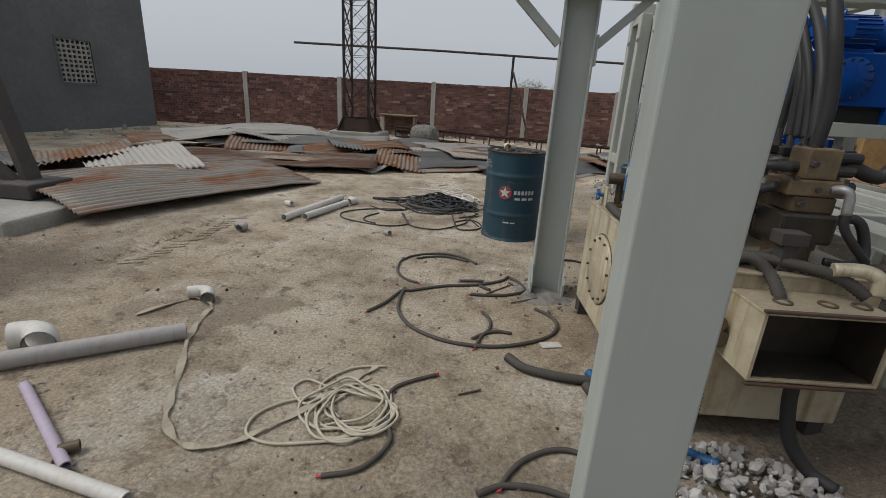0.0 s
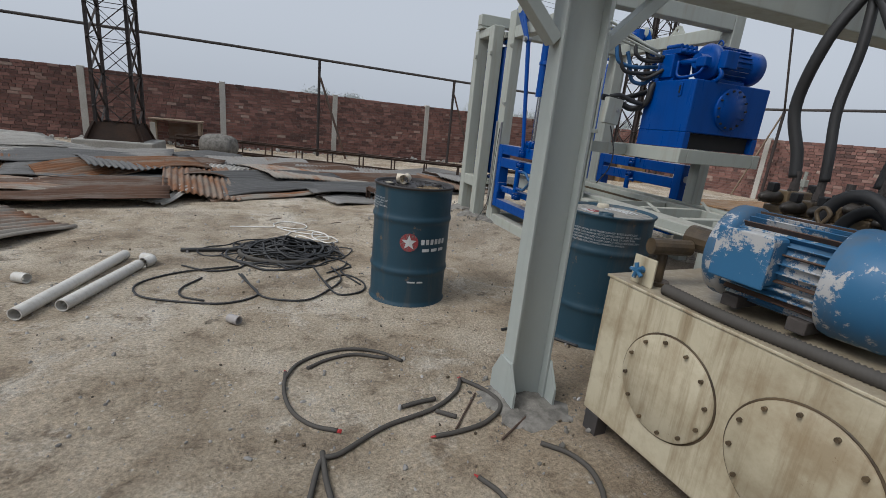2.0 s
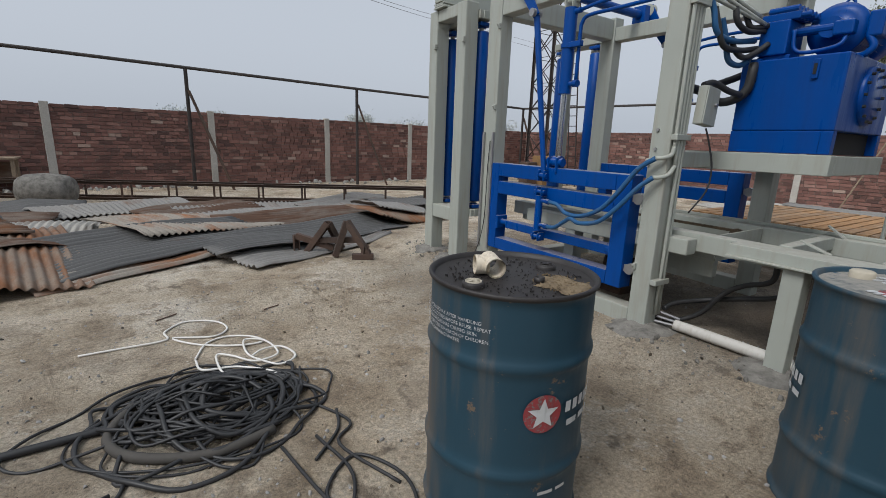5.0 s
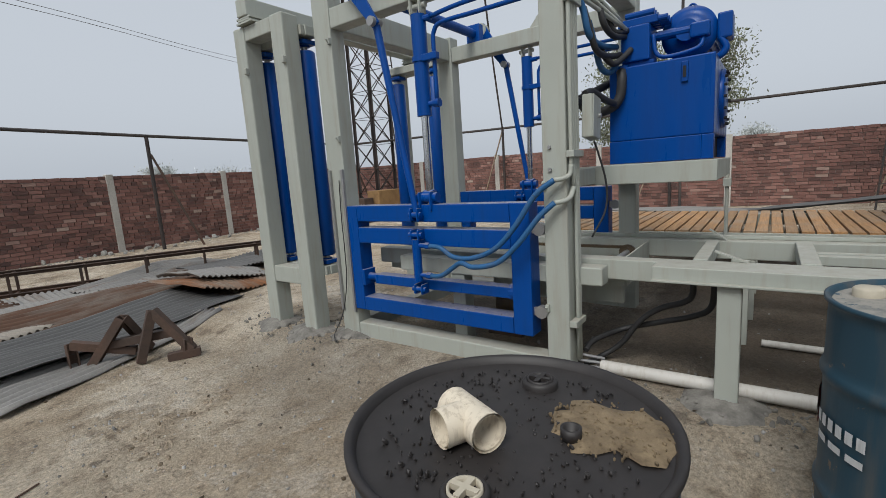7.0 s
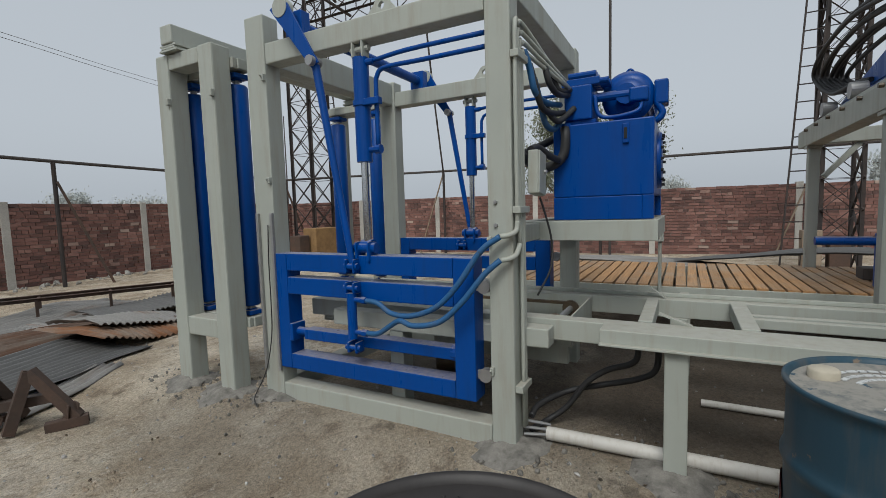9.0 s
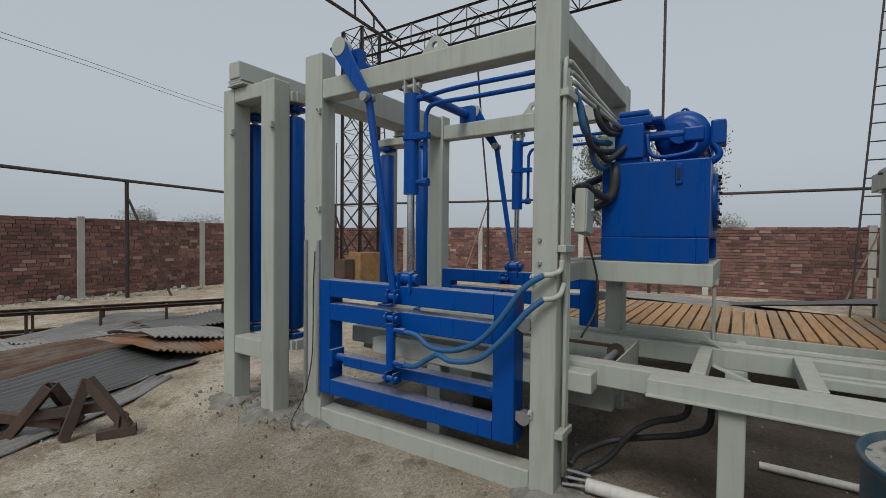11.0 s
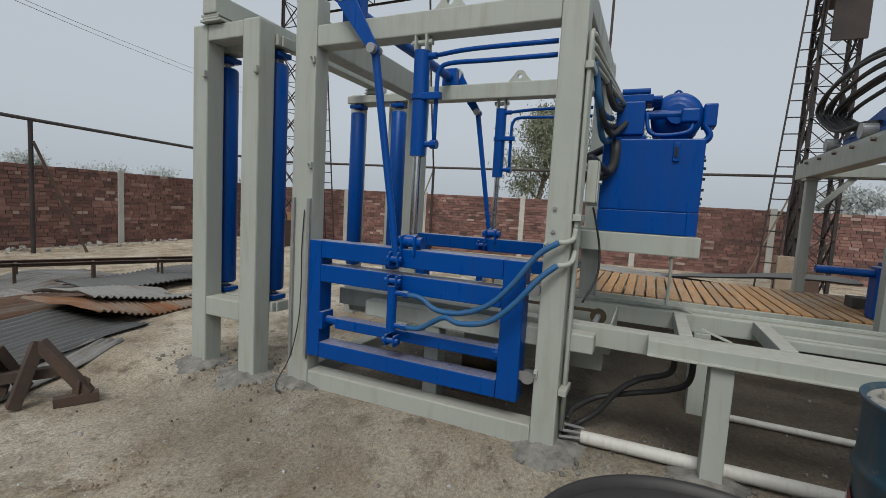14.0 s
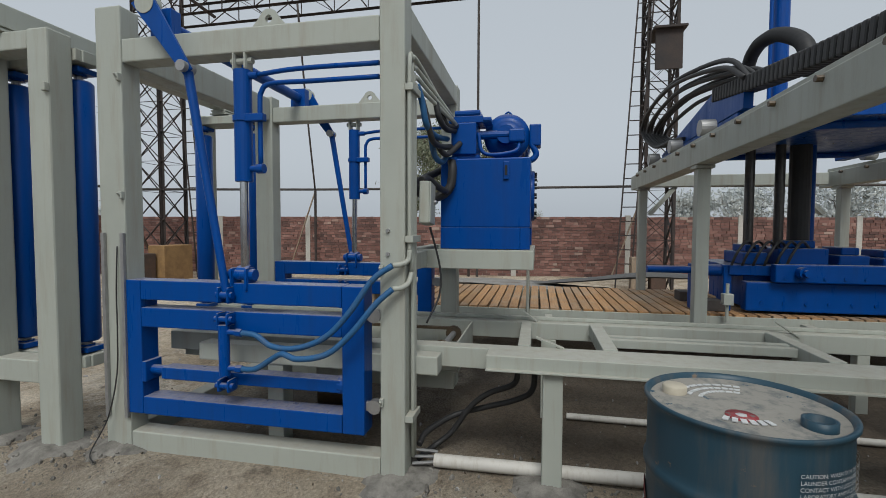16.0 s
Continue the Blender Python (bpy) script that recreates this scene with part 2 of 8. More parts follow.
def wood_material():
    m, n, l, p = material("raw_plank_wood")
    geo = n.new("ShaderNodeNewGeometry")
    rnd = n.new("ShaderNodeObjectInfo").outputs["Random"]
    co = geo.outputs["Position"]
    g = noise_node(n, l, co, 5, 7, 0.7, (0.8, 16, 16))
    col = ramp(n, l, g, [(0.3, (0.22, 0.115, 0.048)), (0.6, (0.44, 0.255, 0.115))])
    tone = ramp(n, l, rnd, [(0, (0.72, 0.72, 0.74)), (1, (1.12, 1.06, 1.0))])
    col = blend(n, l, 1.0, col, tone, "MULTIPLY")
    dusty = ramp(n, l, noise_node(n, l, co, 2.2, 6, 0.7), [(0.46, (0, 0, 0)), (0.66, (0.6, 0.6, 0.6))])
    col = blend(n, l, dusty, col, (0.30, 0.255, 0.20))
    l.new(col, p.inputs["Base Color"])
    p.inputs["Roughness"].default_value = 0.85
    bump(n, l, p, g, 0.2, 0.003)
    return m


def plaster_material():
    m, n, l, p = material("grey_cement_render")
    co = n.new("ShaderNodeNewGeometry").outputs["Position"]
    a = noise_node(n, l, co, 0.6, 6, 0.6)
    b = noise_node(n, l, co, 9, 7, 0.7)
    col = ramp(n, l, a, [(0.3, (0.10, 0.105, 0.11)), (0.7, (0.155, 0.16, 0.165))])
    col = blend(n, l, ramp(n, l, b, [(0.4, (0.4, 0.4, 0.4)), (0.6, (0, 0, 0))]), col, (0.085, 0.085, 0.085))
    l.new(col, p.inputs["Base Color"])
    p.inputs["Roughness"].default_value = 0.93
    bump(n, l, p, b, 0.3, 0.01)
    return m


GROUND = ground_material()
BRICK = brick_material("red_brick", "island")
BRICK_ONE = brick_material("red_brick_single", "object")
MORTAR = rusty("lime_mortar", (0.20, 0.145, 0.125), (0.31, 0.25, 0.22), 0.95)
PRECAST = rusty("precast_concrete", (0.42, 0.40, 0.36), (0.52, 0.50, 0.46), 0.9)
CONCRETE = rusty("rough_concrete", (0.26, 0.25, 0.23), (0.36, 0.35, 0.32), 0.95)
GROUT = rusty("dark_rough_grout", (0.10, 0.093, 0.083), (0.25, 0.235, 0.21), 0.97, 5.0)
GROUTSOIL = rusty("crumbled_dry_soil", (0.19, 0.145, 0.10), (0.36, 0.29, 0.21), 0.97, 4.0)
PLASTER = plaster_material()
GREY = painted("grey_green_machine_paint", (0.375, 0.395, 0.355), (0.27, 0.23, 0.17), 0.5, 0.5, (0.20, 0.13, 0.08), 0.0, dust=0.5)
POSTGREY = painted("smooth_grey_post_paint", (0.36, 0.39, 0.37), (0.26, 0.25, 0.22), 0.22, 0.42, (0.16, 0.13, 0.11), -0.06)
BLUE = painted("bright_blue_paint", (0.0, 0.057, 0.28), (0.008, 0.035, 0.12), 0.4, 0.3, (0.05, 0.06, 0.10), -0.02, dust=0.6, gloss=0.22)
BLUEBOX = painted("deep_blue_paint", (0.0, 0.054, 0.27), (0.003, 0.028, 0.13), 0.45, 0.28, (0.03, 0.06, 0.2), -0.05, gloss=0.22)
MOTORBLUE = painted("chipped_light_blue_paint", (0.03, 0.125, 0.25), (0.12, 0.12, 0.12), 0.7, 0.5, (0.40, 0.40, 0.40), 0.165, 0.45)
DRUMBLUE = painted("faded_dark_blue_drum_paint", (0.018, 0.054, 0.082), (0.15, 0.115, 0.082), 0.75, 0.42, (0.15, 0.11, 0.078), 0.085, 0.5)
CREAM = stained_cream()
RUSTSTEEL = rusty("rusty_dark_steel", (0.05, 0.038, 0.032), (0.10, 0.058, 0.04))
TOWERSTEEL = rusty("dark_tower_steel", (0.026, 0.024, 0.025), (0.05, 0.036, 0.031))
TANCAST = rusty("oil_stained_tan_casting", (0.075, 0.052, 0.03), (0.21, 0.15, 0.085), 0.4, 4.0)
DARKCAST = rusty("oil_black_casting", (0.02, 0.018, 0.016), (0.05, 0.04, 0.03), 0.35, 4.0)
PLUG = plain("black_plug_plastic", (0.015, 0.015, 0.016), 0.45)
OLDRED = painted("worn_red_print", (0.30, 0.045, 0.05), (0.12, 0.10, 0.10), 0.8, 0.6, (0.17, 0.165, 0.155), 0.16, 3.5)
OLDWHITE = painted("worn_white_print", (0.55, 0.56, 0.56), (0.2, 0.2, 0.2), 0.6, 0.6, (0.06, 0.08, 0.10), 0.05, 2.5)
BLACKSTEEL = rusty("blackened_steel", (0.045, 0.042, 0.042), (0.075, 0.062, 0.055))
OILY = rusty("oily_brown_castings", (0.035, 0.026, 0.018), (0.12, 0.083, 0.045), 0.45, 3.0)
CHROME = plain("polished_rod_steel", (0.62, 0.63, 0.64), 0.2, 1.0, 0.1)
GREASY = plain("greasy_guide_rod", (0.10, 0.095, 0.09), 0.3, 0.7, 0.4)
STEEL = plain("dull_steel", (0.36, 0.36, 0.36), 0.5, 0.7)
RUBBER = plain("dusty_black_hose", (0.022, 0.022, 0.023), 0.6)
CABLE = plain("dusty_grey_cable", (0.06, 0.054, 0.047), 0.75)
BLACKCABLE = plain("black_cable", (0.022, 0.022, 0.023), 0.5)
BLUEHOSE = painted("blue_sprayed_hose", (0.02, 0.10, 0.24), (0.10, 0.10, 0.11), 0.5, 0.5, (0.05, 0.05, 0.05), 0.08)
WHITEWIRE = plain("dusty_white_wire", (0.44, 0.395, 0.31), 0.7)
CLEANWIRE = plain("clean_white_wire", (0.72, 0.70, 0.66), 0.5, 0.0, 0.12)
TEEPVC = painted("dirty_cream_pvc", (0.66, 0.585, 0.465), (0.20, 0.14, 0.085), 0.75, 0.5, (0.16, 0.11, 0.07), 0.05, 6.0)
PVC = painted("grey_white_pvc", (0.56, 0.54, 0.50), (0.34, 0.29, 0.22), 0.5, 0.5, (0.36, 0.31, 0.25), 0.03, 3.0)
PVCDARK = painted("dirty_grey_pvc", (0.34, 0.32, 0.31), (0.2, 0.16, 0.12), 0.5, 0.55, (0.24, 0.2, 0.16), 0.04, 3.0)
LILAC = painted("lilac_pvc", (0.40, 0.34, 0.42), (0.3, 0.25, 0.22), 0.4, 0.55, (0.3, 0.25, 0.2), 0.03, 3.0)
TAPE = plain("dusty_film_tape", (0.33, 0.285, 0.215), 0.5)
# black for bolts and gauge glass, and for plates that paint in shade
DARK = plain("black_paint_and_shade", (0.012, 0.012, 0.013), 0.8)
BLACKPAINT = plain("oil_black_lid", (0.023, 0.0195, 0.0185), 0.55, 0.0, 0.6, 22)
SAND = rusty("dry_sand_crust", (0.11, 0.078, 0.045), (0.235, 0.175, 0.105), 0.95, 9)
WHITEPAINT = plain("white_print", (0.66, 0.66, 0.65), 0.6)
REDPAINT = plain("red_print", (0.42, 0.03, 0.03), 0.5)
LIDDUST = painted("dusty_drum_lid", (0.27, 0.255, 0.225), (0.04, 0.065, 0.085), 0.9, 0.6, (0.02, 0.06, 0.095), 0.10, 1.2)
WOOD = wood_material()
OLDWOOD = rusty("weathered_wood", (0.22, 0.16, 0.11), (0.33, 0.26, 0.19), 0.9)
ORANGE = rusty("old_yellow_brown_paint", (0.20, 0.115, 0.05), (0.30, 0.18, 0.075), 0.85, 2.0)
GRAVELMAT = brick_material("crushed_stone", "island")
ZINC = sheet_material("weathered_zinc_sheet", (0.225, 0.215, 0.20), (0.17, 0.09, 0.05), 0.25)
ZINCDARK = sheet_material("dark_zinc_sheet", (0.105, 0.103, 0.10), (0.12, 0.07, 0.045), 0.15)
ZINCPALE = sheet_material("pale_zinc_sheet", (0.38, 0.36, 0.325), (0.20, 0.12, 0.07), 0.22)
RUSTSHEET = sheet_material("rusted_sheet", (0.20, 0.15, 0.11), (0.23, 0.095, 0.038), 0.6)
BROWNSHEET = sheet_material("brown_rust_sheet", (0.15, 0.115, 0.09), (0.12, 0.06, 0.035), 0.6)
BARK = rusty("tree_bark", (0.10, 0.08, 0.06), (0.17, 0.14, 0.11), 0.95)


def leaf_material(name, a, b):
    m, n, l, p = material(name)
    geo = n.new("ShaderNodeNewGeometry")
    l.new(ramp(n, l, geo.outputs["Random Per Island"], [(0, a), (1, b)]), p.inputs["Base Color"])
    p.inputs["Roughness"].default_value = 0.7
    return m


LEAF = leaf_material("dusty_green_leaf", (0.10, 0.12, 0.07), (0.24, 0.25, 0.17))
# distance haze is put into this leaf colour, pale and low in contrast
FARLEAF = leaf_material("haze_tinted_far_leaf", (0.40, 0.43, 0.43), (0.50, 0.53, 0.53))
for node in GRAVELMAT.node_tree.nodes:
    if node.type == "VALTORGB" and len(node.color_ramp.elements) == 5:
        for el, c in zip(node.color_ramp.elements, (0.22, 0.30, 0.36, 0.42, 0.5)):
            el.color = (c, c * 0.98, c * 0.94, 1)


# ---- mesh helpers ----
def face_box(bm, m, sx, sy, sz, bevel=0.0):
    """A box of that size centred on the pose m."""
    made = bmesh.ops.create_cube(bm, size=1, matrix=m @ Matrix.Diagonal((sx, sy, sz, 1)))
    if bevel:
        edges = list({e for v in made["verts"] for e in v.link_edges})
        bmesh.ops.bevel(bm, geom=edges, offset=bevel, segments=2, affect="EDGES", profile=0.5)


def box(bm, x0, x1, y0, y1, z0, z1, bevel=0.006):
    face_box(bm, Matrix.Translation(((x0 + x1) / 2, (y0 + y1) / 2, (z0 + z1) / 2)), abs(x1 - x0), abs(y1 - y0), abs(z1 - z0), bevel)


def along(a, b):
    """A pose at the middle of a-b with its z axis along it, x as level as it can be."""
    a, b = Vector(a), Vector(b)
    z = (b - a).normalized()
    up = Vector((0, 0, 1)) if abs(z.z) < 0.99 else Vector((0, 1, 0))
    x = up.cross(z).normalized()
    y = z.cross(x)
    m = Matrix((x, y, z)).transposed().to_4x4()
    m.translation = (a + b) / 2
    return m, (b - a).length


def bar(bm, a, b, w, h=None, bevel=0.0):
    """A rectangular bar from a to b: w across, level, h the other way."""
    m, length = along(a, b)
    face_box(bm, m, w, h or w, length, bevel)


def rod(bm, a, b, r, r2=None, n=14):
    m, length = along(a, b)
    bmesh.ops.create_cone(bm, cap_ends=True, segments=n, radius1=r, radius2=r if r2 is None else r2, depth=length, matrix=m)


def angle_bar(bm, a, b, w, t=0.006):
    """An L-section bar."""
    m, length = along(a, b)
    face_box(bm, m @ Matrix.Translation((0, w / 2, 0)), w, t, length)
    face_box(bm, m @ Matrix.Translation((w / 2, 0, 0)), t, w, length)


def smooth_path(pts, step=6, closed=False):
    pts = [Vector(p) for p in pts]
    out = []
    n = len(pts)
    for i in range(n if closed else n - 1):
        p0 = pts[(i - 1) % n] if closed or i > 0 else pts[0] * 2 - pts[1]
        p1, p2 = pts[i], pts[(i + 1) % n]
        p3 = pts[(i + 2) % n] if closed or i + 2 < n else p2 * 2 - p1
        for k in range(step):
            t = k / step
            out.append(0.5 * ((2 * p1) + (p2 - p0) * t + (2 * p0 - 5 * p1 + 4 * p2 - p3) * t * t + (3 * p1 - p0 - 3 * p2 + p3) * t ** 3))
    if not closed:
        out.append(pts[-1])
    return out


def tube(bm, pts, r, n=8, smooth=6, rings=0.0, hollow=False):
    """A round tube through the points. rings: depth of a ribbed conduit's ridges."""
    path = smooth_path(pts, smooth) if smooth else [Vector(p) for p in pts]
    if rings:
        fine = []
        for a, b in zip(path, path[1:]):
            k = max(2, int((b - a).length / 0.006))
            fine += [a.lerp(b, i / k) for i in range(k)]
        path = fine + [path[-1]]
    side = None
    loops = []
    for i, p in enumerate(path):
        d = (path[min(i + 1, len(path) - 1)] - path[max(i - 1, 0)])
        d = d.normalized() if d.length > 1e-9 else Vector((1, 0, 0))
        if side is None:
            side = d.cross(Vector((0, 0, 1)) if abs(d.z) < 0.9 else Vector((1, 0, 0))).normalized()
        else:
            side = (side - d * side.dot(d)).normalized()
        other = d.cross(side)
        rr = r - (rings if (rings and i % 2) else 0)
        loops.append([bm.verts.new(p + (side * math.cos(2 * math.pi * k / n) + other * math.sin(2 * math.pi * k / n)) * rr) for k in range(n)])
    for a, b in zip(loops, loops[1:]):
        for k in range(n):
            f = bm.faces.new((a[k], a[(k + 1) % n], b[(k + 1) % n], b[k]))
            f.smooth = True
    if not hollow:
        bm.faces.new(loops[0][::-1])
        bm.faces.new(loops[-1])


def lathe(bm, profile, m, n=40, smooth=True):
    """A turned shape: (radius, height) pairs spun round the pose's z axis."""
    loops = []
    for r, z in profile:
        if r < 1e-6:
            loops.append([bm.verts.new(m @ Vector((0, 0, z)))])
        else:
            loops.append([bm.verts.new(m @ Vector((r * math.cos(2 * math.pi * k / n), r * math.sin(2 * math.pi * k / n), z))) for k in range(n)])
    for a, b in zip(loops, loops[1:]):
        for k in range(n):
            q = (k + 1) % n
            if len(a) == 1 and len(b) == 1:
                continue
            if len(a) == 1:
                f = bm.faces.new((a[0], b[q], b[k]))
            elif len(b) == 1:
                f = bm.faces.new((a[k], a[q], b[0]))
            else:
                f = bm.faces.new((a[k], a[q], b[q], b[k]))
            f.smooth = smooth


TOP = {}


def thing(name, base=(0, 0, 0), label="", category="", group="", kind=""):
    """An empty at the base of a thing that its parts hang under."""
    ob = new(name)
    ob.empty_display_size = 0.1
    m = base if isinstance(base, Matrix) else Matrix.Translation(base)
    ob.matrix_basis = m
    TOP[ob] = m
    return tagged(ob, label, category, group, kind)


def mesh_of(name, bm, mat):
    bmesh.ops.recalc_face_normals(bm, faces=bm.faces)
    me = bpy.data.meshes.new(name)
    bm.to_mesh(me)
    bm.free()
    me.materials.append(mat)
    return me


def part(name, bm, mat, parent=None, label="", local=False):
    """Links a bmesh, in world places unless local, as one mesh object under a thing or a part."""
    if parent is not None and not local:
        bmesh.ops.transform(bm, matrix=TOP[parent].inverted(), verts=bm.verts)
    ob = new(name, mesh_of(name, bm, mat))
    if parent is not None:
        ob.parent = parent
        TOP[ob] = TOP[parent]
    if label:
        ob["label"] = label
    return ob


def solo(name, bm, mat, label, category, group="", kind=""):
    """A thing of one mesh, with its origin at its base."""
    lo = Vector((min(v.co.x for v in bm.verts), min(v.co.y for v in bm.verts), min(v.co.z for v in bm.verts)))
    hi = Vector((max(v.co.x for v in bm.verts), max(v.co.y for v in bm.verts), 0))
    c = Vector(((lo.x + hi.x) / 2, (lo.y + hi.y) / 2, lo.z))
    bmesh.ops.translate(bm, vec=-c, verts=bm.verts)
    ob = new(name, mesh_of(name, bm, mat))
    ob.location = c
    TOP[ob] = Matrix.Translation(c)
    return tagged(ob, label, category, group, kind)


def step(t, a, b):
    t = max(0.0, min(1.0, (t - a) / (b - a)))
    return t * t * (3 - 2 * t)


def gz(x, y):
    """The ground's height: it rises a little towards the machine's slab."""
    rise = 0.1 * step(x, 1.25, 1.8) * (1 - step(y, 8.6, 10.2))
    fall = 1 - step(x, 8.5, 11)
    near = 1 - step(max(abs(x), abs(y - 5)), 16, 30)
    return rise * fall + near * (0.012 * noise.noise(Vector((x * 0.9, y * 0.9, 0))) + 0.006 * noise.noise(Vector((x * 4, y * 4, 3))))


# ---- ground ----
def build_ground():
    """One sheet: fine near the walk, coarse to the horizon."""
    xs = [-1500, -600, -250, -110, -60, -35, -22, -17] + [-14 + 0.4 * i for i in range(20)] + [-6 + 0.14 * i for i in range(93)] + [7.2 + 0.5 * i for i in range(17)] + [17, 22, 35, 60, 110, 250, 600, 1500]
    ys = [-1500, -600, -250, -110, -60, -35, -20, -12, -7] + [-4 + 0.4 * i for i in range(10)] + [0 + 0.14 * i for i in range(86)] + [12.2 + 0.5 * i for i in range(14)] + [21, 26, 35, 60, 110, 250, 600, 1500]
    verts = [(x, y, gz(x, y)) for y in ys for x in xs]
    w = len(xs)
    faces = [(j * w + i, j * w + i + 1, (j + 1) * w + i + 1, (j + 1) * w + i) for j in range(len(ys) - 1) for i in range(w - 1)]
    me = bpy.data.meshes.new("ground")
    me.from_pydata(verts, [], faces)
    me.polygons.foreach_set("use_smooth", [True] * len(faces))
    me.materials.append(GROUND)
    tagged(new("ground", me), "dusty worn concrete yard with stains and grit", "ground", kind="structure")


build_ground()

# ---- brick boundary walls ----
WALL_H = 1.78
BL, BH, JT = 0.226, 0.068, 0.013
one_brick = bpy.data.meshes.new("brick")
_b = bmesh.new()
face_box(_b, Matrix.Identity(4), BL, 0.03, BH)
_b.to_mesh(one_brick)
_b.free()
one_brick.materials.append(BRICK_ONE)


def brick_wall(name, a, b, label, single=None, posts=(), facing=1):
    """A wall from a to b on plan: mortar core, bricks proud of it on the yard side, and precast posts. single: the stretch whose bricks are objects."""
    a, b = Vector((*a, 0)), Vector((*b, 0))
    d = (b - a).normalized()
    nrm = Vector((d.y, -d.x, 0)) * facing
    length = (b - a).length
    yaw = math.degrees(math.atan2(d.y, d.x))
    wall = thing(name, pose(a.x, a.y, 0, 0, 0, yaw), label, "wall", kind="structure")
    side = -1 if facing > 0 else 1
    bm = bmesh.new()
    box(bm, 0, length, -side * 0.11, side * 0.0, -0.1, WALL_H - 0.015, 0)
    part("wall_core", bm, MORTAR, wall, local=True)
    rng = random.Random(hash(round(length * 10)) % 999)
    verts, faces, singles = [], [], []
    rows = int(WALL_H / (BH + JT)) + 1
    for r in range(rows):
        z = 0.02 + (r + 0.5) * (BH + JT) - 0.02
        x = (0.12 if r % 2 else 0.0) + rng.uniform(-0.01, 0.01)
        while x < length:
            bl = BL * (0.5 if r % 5 == 4 else 1) * rng.uniform(0.93, 1.02)
            y = side * (0.002 + rng.uniform(0, 0.008))
            zz = z + rng.uniform(-0.004, 0.004) + 0.012 * noise.noise(Vector((x * 0.4, r * 0.05, 7)))
            if single and single[0] < x < single[1] and len(singles) < 300:
                singles.append((x + bl / 2, y, zz, bl / BL, rng.uniform(-1.2, 1.2)))
            elif zz + BH / 2 < WALL_H + 0.02:
                k = len(verts)
                t = rng.uniform(-0.004, 0.004)
                x1 = min(x + bl, length)
                y0, y1 = sorted((y - 0.015, y + 0.015))
                for (px, pz) in ((x, zz - BH / 2 + t), (x1, zz - BH / 2 - t), (x1, zz + BH / 2 - t), (x, zz + BH / 2 + t)):
                    verts += [(px, y0, pz), (px, y1, pz)]
                faces += [(k, k + 2, k + 4, k + 6), (k + 1, k + 7, k + 5, k + 3), (k, k + 1, k + 3, k + 2), (k + 2, k + 3, k + 5, k + 4), (k + 4, k + 5, k + 7, k + 6), (k + 6, k + 7, k + 1, k)]
            x += bl + JT
    me = bpy.data.meshes.new("bricks")
    me.from_pydata(verts, [], faces)
    me.materials.append(BRICK)
    ob = new("bricks", me)
    ob.parent = wall
    tagged(ob, kind="stuff")
    for x in posts:
        bm = bmesh.new()
        h = WALL_H + rng.uniform(0.0, 0.06)
        box(bm, x - 0.075, x + 0.075, -0.09, side * 0.045 if side > 0 else 0.09, -0.1, h, 0.008) if side > 0 else box(bm, x - 0.075, x + 0.075, -0.045, 0.09, -0.1, h, 0.008)
        part("post", bm, PRECAST, wall, "pale precast concrete post", local=True)
    return wall, singles


def single_bricks(wall, singles):
    for x, y, z, s, turn in singles:
        ob = new("brick", one_brick)
        ob.parent = wall
        ob.matrix_basis = pose(x, y, z, 0, turn, 0) @ Matrix.Diagonal((s, 1, 1, 1))


NA, NB = (-13.4, 15.24), (12.25, 17.55)
NL = math.hypot(NB[0] - NA[0], NB[1] - NA[1])
_ux = (NB[0] - NA[0]) / NL
north, north_bricks = brick_wall("wall_north", NA, NB, "red brick boundary wall between pale concrete posts", (15.9, 20.5), [(x + 13.4) / _ux for x in (-8.85, -5.62, -2.42, 0.7, 3.74, 6.62, 9.4)], 1)
east, _e = brick_wall("wall_east", NB, (14.6, -6.0), "red brick boundary wall between pale concrete posts", None, [3.1, 6.0, 9.2, 12.4, 15.7, 18.8, 21.9], 1)
south, _e = brick_wall("wall_south", (14.6, -6.0), (-14.5, -8.6), "red brick boundary wall closing the yard", None, [], 1)
west, _e = brick_wall("wall_west", (-14.5, -8.6), NA, "red brick boundary wall closing the yard", None, [], 1)


